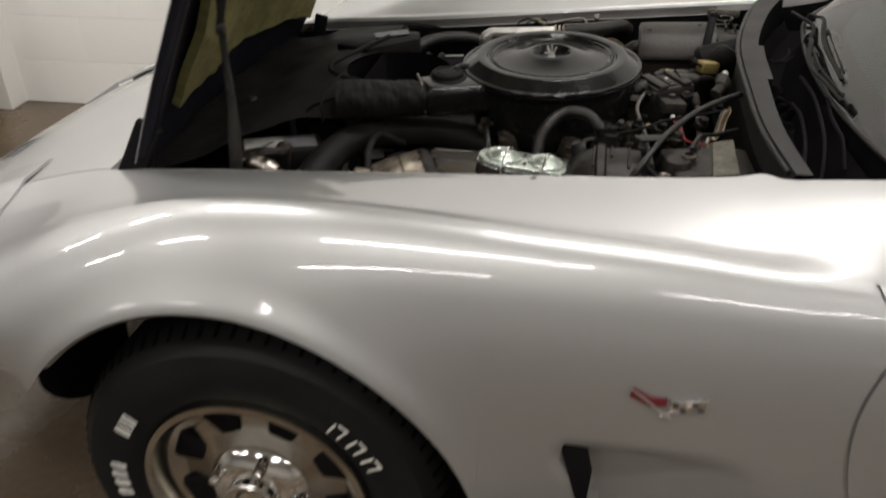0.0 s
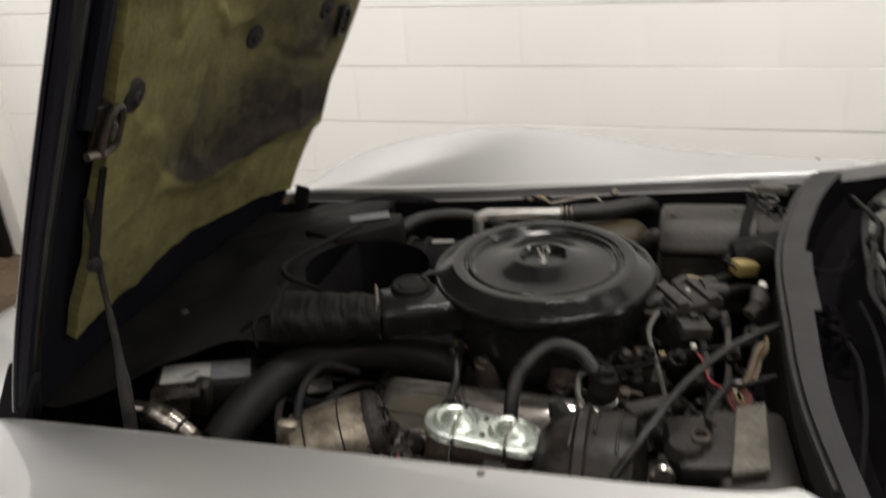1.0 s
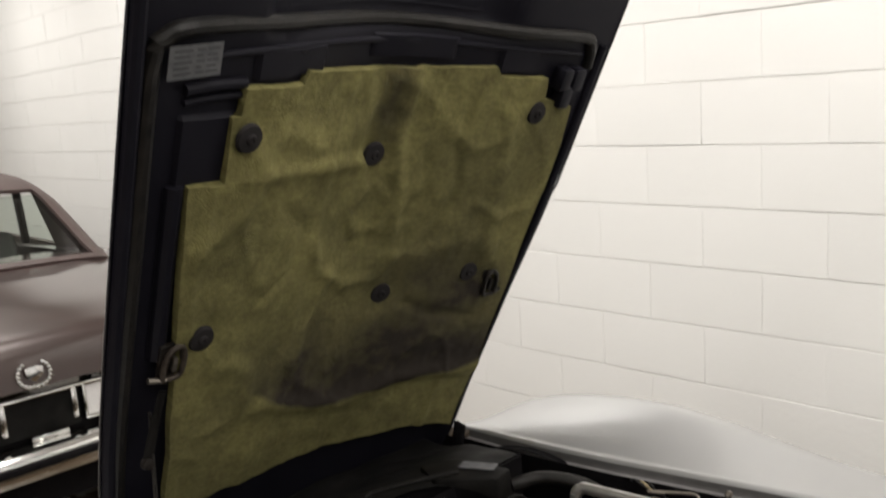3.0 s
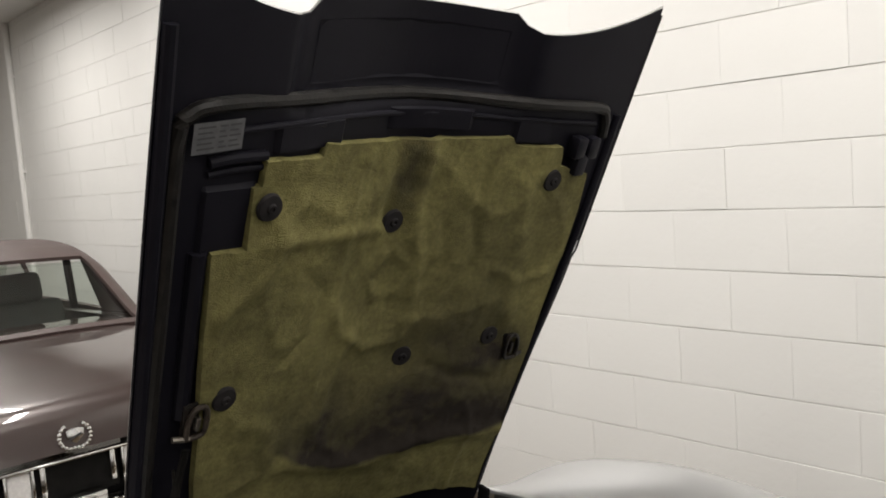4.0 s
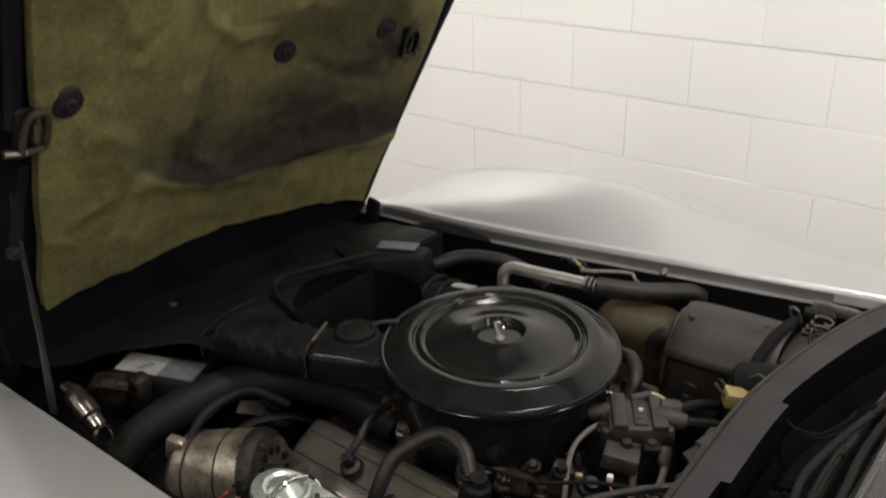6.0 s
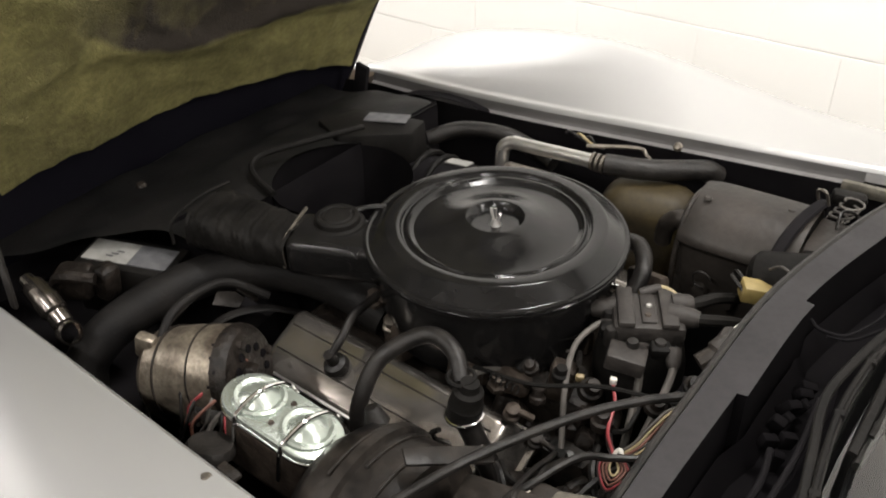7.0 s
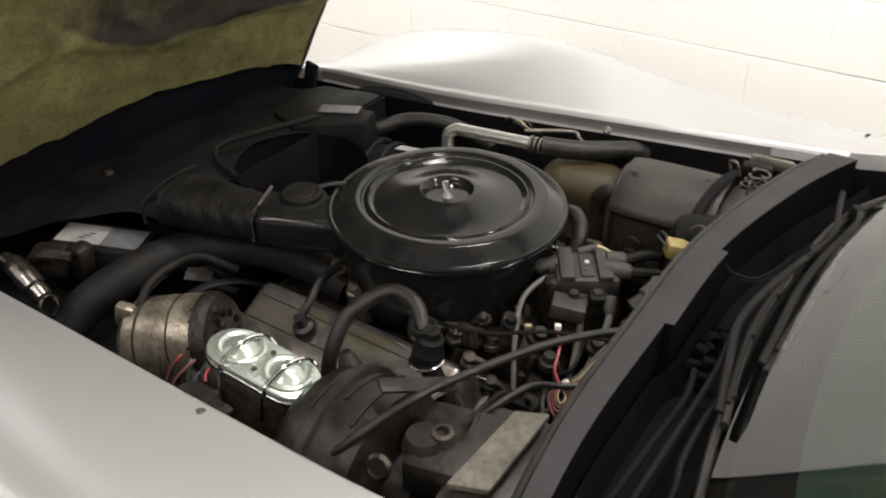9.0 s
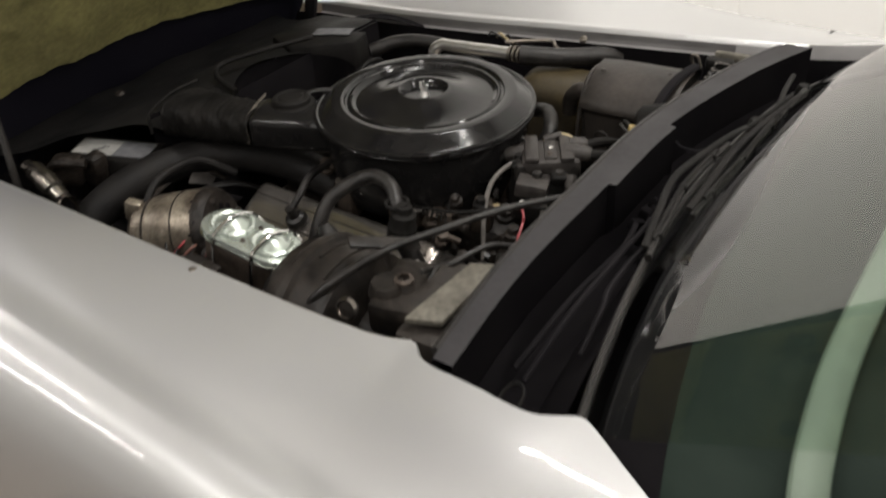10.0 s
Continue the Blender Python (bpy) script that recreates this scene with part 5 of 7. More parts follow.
grid(flex_at, span(0, 1, 70), [2 * math.pi * i / 28 for i in range(28)], True, bm=flex)
bmesh.ops.recalc_face_normals(flex, faces=flex.faces[:])
part("flexible_duct", flex, DUSTY, car, "crinkled black flexible intake duct", 60)
part("duct_clip", tube([(-0.098, -0.250, 0.775), (-0.100, -0.243, 0.812), (-0.095, -0.19, 0.833), (-0.085, -0.135, 0.838)], 0.003, n=6), DUSTY, car, "wire duct clip")

# radiator shroud: a broad dark panel with a round mouth for the fan
def shroud_at(i, j):
    x = -0.43 + 0.36 * i
    y0 = -0.42 + 0.19 * smoothstep((x + 0.40) / 0.30)
    y = y0 + (0.38 - y0) * j
    z = 0.735 + 0.055 * smoothstep((x + 0.40) / 0.26) * (1 - 0.25 * (2 * j - 1) ** 2) + 0.008 * noise.noise((x * 14, y * 9, 0))
    return Vector((x, y, z))


bm = grid(shroud_at, span(0, 1, 40), span(0, 1, 72))
drop = [v for v in bm.verts if (v.co.x + 0.015) ** 2 / 0.013 + (v.co.y - 0.045) ** 2 / 0.0155 < 1.0]
bmesh.ops.delete(bm, geom=drop, context="VERTS")
for v in bm.verts:
    q = ((v.co.x + 0.015) ** 2 / 0.013 + (v.co.y - 0.045) ** 2 / 0.0155) ** 0.5
    if v.is_boundary and 1.0 <= q < 1.32 and v.co.x < -0.075:
        v.co.x, v.co.y = -0.015 + (v.co.x + 0.015) / q, 0.045 + (v.co.y - 0.045) / q
part("radiator_shroud", bm, SHROUD, car, "dusty black radiator shroud, darkened for the shadow under the hood", 50)
bm = grid(lambda y, k: Vector((-0.075 + (0.0, 0.004, 0.004)[k] - (0.07 if y < -0.1 else 0.0) * smoothstep((-0.1 - y) / 0.1), y, (0.785, 0.77, 0.45)[k])), span(-0.22, 0.38, 36), range(3))
part("shroud_face", bm, SHADEBLACK, car)
part("mouth_rim", tube([(-0.055, -0.075, 0.795), (-0.128, -0.055, 0.803), (-0.150, -0.020, 0.812), (-0.112, 0.042, 0.822), (-0.080, 0.109, 0.824), (-0.060, 0.155, 0.824)], 0.0055, n=8), DUSTY, car)
bm = prism([(-0.11, 0.13), (0.005, 0.215), (-0.01, 0.275), (-0.16, 0.25), (-0.20, 0.17)], 0.075, pose(0, 0, 0.728, 0, -2, 0), 0.008)
part("air_dam_box", bm, DUSTY, car, "black duct box beside the shroud")
part("box_label", box((0.085, 0.035, 0.002), (-0.075, 0.235, 0.8045), (0, -2, 22), 0.0), LABELGREY, car)
part("fan_well", lathe([(0.125, 0.782), (0.122, 0.70), (0.11, 0.50), (0.0, 0.50)], at=(-0.015, 0.045, 0), n=32), SHADEBLACK, car)
fan = bmesh.new()
lathe([(0.0, 0.03), (0.05, 0.03), (0.06, 0.0)], at=(-0.03, 0.02, 0.66), turn=(0, 90, 0), n=24, bm=fan)
part("cooling_fan", fan, BLACKPAINT, car, "black fan behind the radiator")
part("shroud_bolt", lathe([(0, 0.007), (0.007, 0.006), (0.010, 0.0)], at=(-0.28, -0.18, 0.785), n=10), GRIME, car)

# near front corner: relay box with a white sticker, horn, bright clamp
corner = part("battery_tray_box", box((0.17, 0.085, 0.10), (-0.187, -0.282, 0.686), (0, 4, 26), 0.008), DUSTY, car, "dark box with a white sticker")
part("white_sticker", box((0.080, 0.055, 0.002), (-0.214, -0.296, 0.739), (0, 4, 26), 0.0), STICKER, corner)
for k in range(3):
    part("print_bar", box((0.012, 0.0035, 0.0006), (-0.206 + 0.003 * k, -0.306 + 0.009 * k, 0.7403 - 0.0002 * k), (0, 4, 26), 0.0), INK, corner)
part("sticker_tail", box((0.066, 0.055, 0.002), (-0.148, -0.264, 0.734), (0, 4, 26), 0.0), LABELGREY, corner)
bm = bmesh.new()
box((0.06, 0.05, 0.05), (-0.195, -0.375, 0.735), (10, 0, 30), 0.012, bm=bm)
box((0.03, 0.035, 0.06), (-0.155, -0.345, 0.735), (0, 12, 10), 0.008, bm=bm)
tube([(-0.23, -0.40, 0.72), (-0.18, -0.40, 0.765), (-0.14, -0.37, 0.76)], 0.010, n=8, bm=bm)
part("relay_bracket", bm, GRIME, car, "grimy relay on its bracket")
clampb = tube([(-0.205, -0.440, 0.772), (-0.170, -0.444, 0.770), (-0.135, -0.446, 0.752), (-0.108, -0.448, 0.735)], [0.012, 0.018, 0.020, 0.016, 0.012], n=12)
cl = part("bright_pipe_elbow", clampb, DARKCHROME, car, "bright chrome elbow")
part("elbow_nut", lathe([(0.016, -0.010), (0.019, -0.006), (0.019, 0.006), (0.016, 0.010)], at=(-0.098, -0.449, 0.727), turn=(0, 60, 0), n=14), DARKCHROME, cl)
part("radiator_hose", tube([(-0.105, -0.455, 0.60), (-0.108, -0.425, 0.665), (-0.088, -0.345, 0.708), (-0.05, -0.225, 0.722), (0.03, -0.150, 0.718), (0.12, -0.115, 0.705), (0.21, -0.10, 0.675)], 0.033, n=18, ribs=0.0), HOSEBLACK, car, "thick black radiator hose")
part("small_hose", tube([(0.036, -0.396, 0.72), (0.025, -0.352, 0.757), (0.020, -0.294, 0.762), (0.026, -0.245, 0.750), (0.060, -0.205, 0.715)], 0.007, n=10), HOSEBLACK, car)
part("drive_belt", tube([(0.02, -0.33, 0.66), (0.03, -0.28, 0.70), (0.06, -0.22, 0.70), (0.08, -0.16, 0.66)], 0.008, n=8, flat=0.5), HOSEBLACK, car)

part("pulley_guard", tube([(-0.010, -0.372, 0.70), (-0.036, -0.320, 0.70), (-0.046, -0.272, 0.702), (-0.034, -0.214, 0.70), (0.036, -0.212, 0.70)], 0.006, n=8, flat=0.5), BRAKEBLACK, car, "thin dark guard round the belt pulley")
part("guard_plate", prism([(-0.022, -0.012), (0.020, -0.014), (0.026, 0.004), (0.010, 0.014), (-0.018, 0.012)], 0.003, pose(0.0, -0.240, 0.702, 24, 8, 40), 0.001), CAPGREY, car)

# alternator
alt_m = (0.095, -0.355, 0.685)
alt = part("alternator", lathe([(0.02, -0.085), (0.058, -0.083), (0.068, -0.070), (0.070, -0.02), (0.0705, -0.018), (0.0705, -0.012), (0.070, -0.010), (0.070, 0.045), (0.064, 0.062), (0.03, 0.070), (0.0, 0.070)], at=alt_m, turn=(0, 78, 24), n=44), ALTCAST, car, "dirty cast aluminium alternator")
for i in range(22):
    a = 2 * math.pi * i / 22
    rot = pose(*alt_m, 0, 78, 24)
    slot = box((0.005, 0.008, 0.013), (0.0675 * math.cos(a), 0.0675 * math.sin(a), 0.046 + 0.002 * (i % 3)), (0, 0, math.degrees(a)), 0.003)
    bmesh.ops.transform(slot, matrix=rot, verts=slot.verts)
    part("cooling_slot", slot, BLACKPAINT, alt)
for i in range(11):
    vent = lathe([(0.0, 0.002), (0.006, 0.002), (0.0065, 0.0)], at=(0.036 * math.cos(i * 0.571), 0.036 * math.sin(i * 0.571), 0.0715), n=10)
    bmesh.ops.transform(vent, matrix=pose(*alt_m, 0, 78, 24), verts=vent.verts)
    part("vent_hole", vent, SHADEBLACK, alt)
for i in range(4):
    rot = pose(*alt_m, 0, 78, 24)
    bolt = lathe([(0, 0.012), (0.006, 0.011), (0.008, 0.0)], at=(0.050 * math.cos(i * 1.57), 0.050 * math.sin(i * 1.57), 0.064), n=8)
    bmesh.ops.transform(bolt, matrix=rot, verts=bolt.verts)
    part("case_bolt", bolt, GRIME, alt)
for zz, rr in ((-0.048, 0.0712), (0.008, 0.0712)):
    band = lathe([(0.069, zz - 0.002), (rr, zz - 0.001), (rr, zz + 0.001), (0.069, zz + 0.002)], at=alt_m, turn=(0, 78, 24), n=44)
    part("case_seam", band, GRIME, alt)
part("rear_frame", lathe([(0.0700, 0.046), (0.0708, 0.048), (0.0690, 0.058), (0.062, 0.067), (0.03, 0.072), (0.0, 0.072)], at=alt_m, turn=(0, 78, 24), n=44), GRIME, alt, "stained dark rear frame of the alternator")
part("mount_ear", box((0.03, 0.02, 0.04), (0.022, -0.400, 0.730), (0, 12, 20), 0.006), ALTCAST, alt)
for k, pts in enumerate(([(0.154, -0.329, 0.725), (0.135, -0.350, 0.71), (0.110, -0.385, 0.68), (0.09, -0.42, 0.64)], [(0.165, -0.33, 0.715), (0.155, -0.37, 0.715), (0.13, -0.405, 0.69), (0.14, -0.43, 0.64)], [(0.175, -0.335, 0.70), (0.185, -0.38, 0.70), (0.17, -0.42, 0.67), (0.18, -0.44, 0.62)], [(0.12, -0.375, 0.735), (0.075, -0.40, 0.72), (0.05, -0.43, 0.69), (0.06, -0.45, 0.64)])):
    part("alternator_wire", tube(pts, 0.0045, n=6), (ORANGEWIRE, RUBBER, GREYWIRE, RUBBER)[k], alt)
bm = bmesh.new()
for i in range(22):
    box((0.018 + 0.02 * random.random(), 0.014 + 0.02 * random.random(), 0.012 + 0.02 * random.random()), (0.135 + 0.07 * random.random(), -0.415 + 0.09 * random.random(), 0.645 + 0.065 * random.random()), (60 * random.random(), 40 * random.random(), 180 * random.random()), 0.004, bm=bm)
for k in range(9):
    p0 = Vector((0.115 + 0.010 * k, -0.385 - 0.02 * random.random(), 0.715 - 0.006 * (k % 3)))
    pts = [p0, p0 + Vector((0.012 * (random.random() - 0.3), -0.02, -0.005)), p0 + Vector((0.03 * (random.random() - 0.5), -0.035, -0.03)), p0 + Vector((0.04 * (random.random() - 0.5), -0.045, -0.075))]
    part("alternator_wire", tube(pts, 0.0024, n=6), (RUBBER, ORANGEWIRE, RUBBER, REDWIRE, GREYWIRE)[k % 5], alt)
tagged(part("terminal_debris", bm, GRIME, alt), kind="stuff")

# master cylinder with its bright lid and bail wires
mc_c, mc_turn = Vector((0.336, -0.418, 0.0)), 4.0
MCP = pose(mc_c.x, mc_c.y, 0.79, -4, 9, mc_turn) @ Matrix.Diagonal((0.93, 0.93, 1.0, 1.0)) @ pose(0, 0, -0.79)


def oval(hx, r, n=16):
    return [(hx + r * math.cos(a), r * math.sin(a)) for a in [math.pi * (-0.5 + i / n) for i in range(n + 1)]] + [(-hx + r * math.cos(a), r * math.sin(a)) for a in [math.pi * (0.5 + i / n) for i in range(n + 1)]]


mc = part("master_cylinder", prism(oval(0.047, 0.037), 0.085, MCP @ pose(0, 0, 0.705), 0.005), CASTIRON, car, "rusty cast iron brake master cylinder")
lid_bm = prism(oval(0.049, 0.0410), 0.010, MCP @ pose(0, 0, 0.789), 0.003)
for ox in (-0.041, 0.041):
    dome = lathe([(0.036, 0.0), (0.0355, 0.0045), (0.032, 0.006), (0.029, 0.004), (0.026, 0.0035), (0.021, 0.007), (0.014, 0.0115), (0.006, 0.0135), (0.0, 0.014)], n=32)
    bmesh.ops.transform(dome, matrix=MCP @ pose(ox, 0.002, 0.7985), verts=dome.verts)
    merge(lid_bm, dome)
mlid = part("reservoir_lid", lid_bm, BRIGHTLID, mc, "bright zinc-plated reservoir lid with two domes")
part("lid_flange", prism(oval(0.049, 0.0425), 0.004, MCP @ pose(0, 0, 0.786), 0.0015), CHROME, mlid)
for ox in (-0.040, 0.036):
    pts = [MCP @ Vector(q) for q in ((ox, -0.044, 0.745), (ox, -0.043, 0.792), (ox, -0.032, 0.806), (ox + 0.004, 0.0, 0.8155), (ox + 0.008, 0.030, 0.808), (ox + 0.014, 0.044, 0.798), (ox + 0.024, 0.047, 0.79))]
    part("bail_wire", tube(pts, 0.0029, n=8), CHROME, mlid, "bent wire bail")
for sx, sy in ((0.0, 0.022), (0.0, -0.020)):
    scr = lathe([(0.0, 0.003), (0.003, 0.003), (0.0045, 0.0)], n=10)
    bmesh.ops.transform(scr, matrix=MCP @ pose(sx, sy, 0.799), verts=scr.verts)
    part("lid_screw", scr, CASTIRON, mlid)
part("brake_pipe", tube([(0.30, -0.455, 0.72), (0.28, -0.47, 0.70), (0.24, -0.46, 0.66), (0.20, -0.44, 0.60)], 0.004, n=6), CASTIRON, mc)
part("grommet", lathe([(0.0, 0.012), (0.026, 0.012), (0.030, 0.004), (0.030, 0.0)], at=(0.285, -0.490, 0.765), turn=(-20, 0, 0), n=20), RUBBER, mc)

# brake booster: a dark drum lying against the firewall
bst = lathe([(0.0, -0.10), (0.045, -0.10), (0.05, -0.085), (0.085, -0.078), (0.108, -0.055), (0.114, -0.030), (0.121, -0.026), (0.121, -0.014), (0.114, -0.010), (0.116, 0.02), (0.112, 0.048), (0.085, 0.062), (0.05, 0.066), (0.045, 0.10), (0.0, 0.10)], at=(0.490, -0.420, 0.708), turn=(0, 90, 2), n=64)
booster = part("brake_booster", bst, BRAKEBLACK, car, "large dusty black brake booster drum")
part("booster_band", box((0.022, 0.005, 0.100), (0.556, -0.378, 0.838), (72, 10, -38), 0.002), BRAKEBLACK, booster)
for k in range(3):
    aa = [radians(-30 + 14 * j) for j in range(6 - k % 2)]
    part("booster_rib", tube([(0.458 + 0.030 * k, -0.420 - 0.1155 * math.sin(a - 0.35), 0.708 + 0.1155 * math.cos(a - 0.35)) for a in aa], 0.0025, n=6, smooth=2), BRAKEBLACK, booster)
part("check_valve", lathe([(0.0, 0.022), (0.008, 0.022), (0.012, 0.012), (0.016, 0.0)], at=(0.430, -0.355, 0.790), turn=(0, -20, 0), n=16), RUBBER, booster)
# cruise box and bits behind the booster
bm = box((0.105, 0.11, 0.05), (0.632, -0.405, 0.790), (0, 0, 14), 0.010)
lathe([(0.0, 0.018), (0.020, 0.018), (0.024, 0.010), (0.026, 0.0)], at=(0.600, -0.430, 0.808), n=20, bm=bm)
lathe([(0.0, 0.012), (0.010, 0.012), (0.014, 0.006), (0.016, 0.0)], at=(0.618, -0.418, 0.812), n=16, bm=bm)
part("junction_block", bm, BRAKEBLACK, car, "rusty grimy junction block behind the booster")
part("block_stud", lathe([(0.008, 0.0), (0.013, 0.002), (0.013, 0.006), (0.008, 0.008)], at=(0.618, -0.418, 0.823), n=16), CASTIRON, car)
part("small_chrome_cap", lathe([(0.014, 0.0), (0.016, 0.008), (0.012, 0.012), (0.011, 0.008), (0.0, 0.007)], at=(0.575, -0.478, 0.805), turn=(60, 20, 0), n=20), DARKCHROME, car)
bm = prism([(0.655, -0.470), (0.700, -0.452), (0.700, -0.315), (0.662, -0.333)], 0.010, pose(0, 0, 0.808), 0.003)
part("cream_panel", bm, CREAM, car, "cream fibre strip on top of the heater box")
bm = box((0.10, 0.17, 0.16), (0.685, -0.395, 0.72), (0, 0, 6), 0.012)
part("cowl_box", bm, BOXGREY, car, "dusty dark box by the firewall")

# valve cover
VC = pose(0.305, -0.222, 0.652, 26, 1.5, 1)
vc = bmesh.new()
b2 = box((0.44, 0.122, 0.064), (0, 0, 0), bevel=0.014, seg=3, taper=0.88)
merge(vc, b2)
box((0.45, 0.136, 0.010), (0, 0, -0.033), bevel=0.003, bm=vc)
bmesh.ops.transform(vc, matrix=VC, verts=vc.verts)
cover = part("valve_cover", vc, COVERMETAL, car, "tarnished chrome valve cover")
for oy in (-0.016, 0.026):
    bead = tube([(-0.182, oy, 0.0308), (0.182, oy, 0.0308)], 0.0018, n=8, smooth=0)
    bmesh.ops.transform(bead, matrix=VC, verts=bead.verts)
    part("pressed_groove", bead, GRIME, cover)
# the highlight along the cover's near edge, built as a thin bright rod
edge_line = tube([(-0.200, -0.0515, 0.0255), (0.200, -0.0515, 0.0255)], 0.0030, n=8, smooth=0)
bmesh.ops.transform(edge_line, matrix=VC, verts=edge_line.verts)
part("edge_highlight", edge_line, BRUSHED, cover, "bright line along the cover's edge, its highlight built as a rod")
for ox in (-0.17, 0.02, 0.18):
    bolt = lathe([(0, 0.012), (0.007, 0.010), (0.010, 0.0)], at=(ox, -0.056, -0.026), n=10)
    bmesh.ops.transform(bolt, matrix=VC, verts=bolt.verts)
    part("cover_bolt", bolt, ALLOY, cover)
part("oil_grommet", lathe([(0.0, 0.040), (0.008, 0.040), (0.009, 0.020), (0.0165, 0.017), (0.0195, 0.008), (0.017, 0.0)], at=(0.236, -0.236, 0.682), turn=(22, 0, 0), n=28), RUBBER, car, "black rubber breather grommet")
part("breather_hose", tube([(0.236, -0.245, 0.715), (0.240, -0.225, 0.735), (0.232, -0.19, 0.748), (0.225, -0.13, 0.745)], 0.0065, n=10), RUBBER, car)
vc2 = bmesh.new()
merge(vc2, box((0.44, 0.105, 0.06), (0.32, 0.225, 0.63), (-26, 0, -1), 0.02, 3))
part("valve_cover", vc2, COVERMETAL, car)

# breather hose that arches to its valve
part("arched_hose", tube([(0.345, -0.312, 0.690), (0.346, -0.300, 0.735), (0.352, -0.262, 0.782), (0.388, -0.214, 0.806), (0.435, -0.216, 0.806), (0.466, -0.240, 0.785)], 0.0115, n=14), RUBBER, car, "black rubber hose arching over the valve cover")
pcv = part("breather_valve", lathe([(0.0, 0.056), (0.012, 0.056), (0.014, 0.046), (0.0195, 0.042), (0.021, 0.022), (0.0225, 0.020), (0.0225, 0.0), (0.0, 0.0)], at=(0.474, -0.247, 0.742), turn=(-4, 8, 0), n=28), DUSTY, car, "black breather valve with a pale ring")
part("pale_ring", tube([(0.475 + 0.0235 * math.cos(a), -0.248 + 0.0235 * math.sin(a), 0.744 + 0.002 * math.cos(a)) for a in [2 * math.pi * i / 24 for i in range(25)]], 0.0022, n=8, smooth=1), CHROME, pcv)
part("lower_hose", tube([(0.478, -0.250, 0.742), (0.495, -0.250, 0.710), (0.515, -0.248, 0.670), (0.53, -0.25, 0.62)], 0.015, n=12), RUBBER, pcv)
part("hose_clip", tube([(0.466 + 0.017 * math.cos(a), -0.240 + 0.017 * math.sin(a), 0.796) for a in [2 * math.pi * i / 18 for i in range(19)]], 0.003, n=6, smooth=1), DUSTY, pcv)

# exhaust manifold bits, bright fittings and brackets between cover and air cleaner
def fitting(x, y, z, size, turn, mat):
    """A cast elbow: a hexagon base, a neck with a bead and a hose stub."""
    fb = lathe([(0.0, 0.0), (size * 0.62, 0.0), (size * 0.62, size * 0.35), (size * 0.42, size * 0.45), (size * 0.40, size * 0.9), (size * 0.5, size * 0.95), (size * 0.5, size * 1.1), (size * 0.36, size * 1.15), (0.0, size * 1.2)], n=6 if size > 0.02 else 14, at=(0, 0, 0))
    tube([(0, 0, size * 0.7), (size * 0.7, 0, size * 0.85), (size * 1.5, 0, size * 0.6)], size * 0.26, n=10, bm=fb)
    bmesh.ops.transform(fb, matrix=pose(x, y, z, 14, 10, turn), verts=fb.verts)
    return part("carburettor_fitting", fb, mat, car, "dull metal carburettor fitting")


for x, y, z, size, tr, mt in ((0.500, -0.180, 0.700, 0.019, 20, CASTIRON), (0.455, -0.152, 0.705, 0.022, 50, CASTIRON), (0.545, -0.19, 0.686, 0.017, 5, GRIME), (0.215, -0.130, 0.725, 0.022, 15, CASTIRON), (0.262, -0.150, 0.712, 0.018, 30, ALLOY), (0.40, -0.16, 0.69, 0.026, -10, CASTIRON), (0.335, -0.148, 0.705, 0.020, 200, CASTIRON), (0.520, -0.150, 0.715, 0.018, 160, GRIME)):
    fitting(x, y, z, size, tr, mt)
bm = bmesh.new()
for i in range(46):
    x, y = 0.44 + 0.24 * random.random(), -0.32 + 0.30 * random.random()
    box((0.015 + 0.03 * random.random(), 0.012 + 0.022 * random.random(), 0.012 + 0.03 * random.random()), (x, y, 0.60 + 0.085 * random.random()), (70 * random.random(), 50 * random.random(), 180 * random.random()), 0.005, bm=bm)
tagged(part("engine_grime", bm, GRIME, car, "grimy small brackets behind the engine"), kind="stuff")
for k in range(16):
    p0 = Vector((0.44 + 0.24 * random.random(), -0.30 + 0.30 * random.random(), 0.70 + 0.05 * random.random()))
    pts = [p0]
    for j in range(3):
        pts.append(pts[-1] + Vector((0.05 * (random.random() - 0.4), -0.02 + 0.05 * (random.random() - 0.5), -0.03 * random.random() + 0.012)))
    part("loose_wire", tube(pts, 0.003 + 0.002 * random.random(), n=6), random.choice((RUBBER, RUBBER, GREYWIRE, DUSTY)), car)

for x, y, z, w in ((0.575, -0.115, 0.735, 0.026), (0.535, -0.120, 0.742, 0.020), (0.615, -0.150, 0.728, 0.024), (0.500, -0.135, 0.748, 0.018), (0.66, -0.10, 0.745, 0.024), (0.69, -0.06, 0.765, 0.022)):
    fit = lathe([(0.0, w), (w * 0.35, w), (w * 0.45, w * 0.6), (w * 0.6, w * 0.5), (w * 0.6, 0.0)], at=(x, y, z), turn=(25 * random.random(), 25 * random.random(), 0), n=12)
    part("vacuum_fitting", fit, random.choice((DUSTY, GRIME, GRIME)), car)
part("return_spring", tube([(0.455 + 0.0022 * k, -0.172 + 0.006 * math.sin(k * 1.57), 0.742 + 0.006 * math.cos(k * 1.57)) for k in range(24)], 0.0014, n=5, smooth=2), DUSTY, car)
part("throttle_rod", tube([(0.43, -0.168, 0.74), (0.52, -0.160, 0.752), (0.60, -0.13, 0.77), (0.70, -0.12, 0.79)], 0.003, n=6), DUSTY, car)
tag = part("tag_plate", box((0.024, 0.020, 0.002), (0.335, -0.158, 0.738), (48, 5, 25), 0.0), WHITE, car, "small white tag with a dark ring")
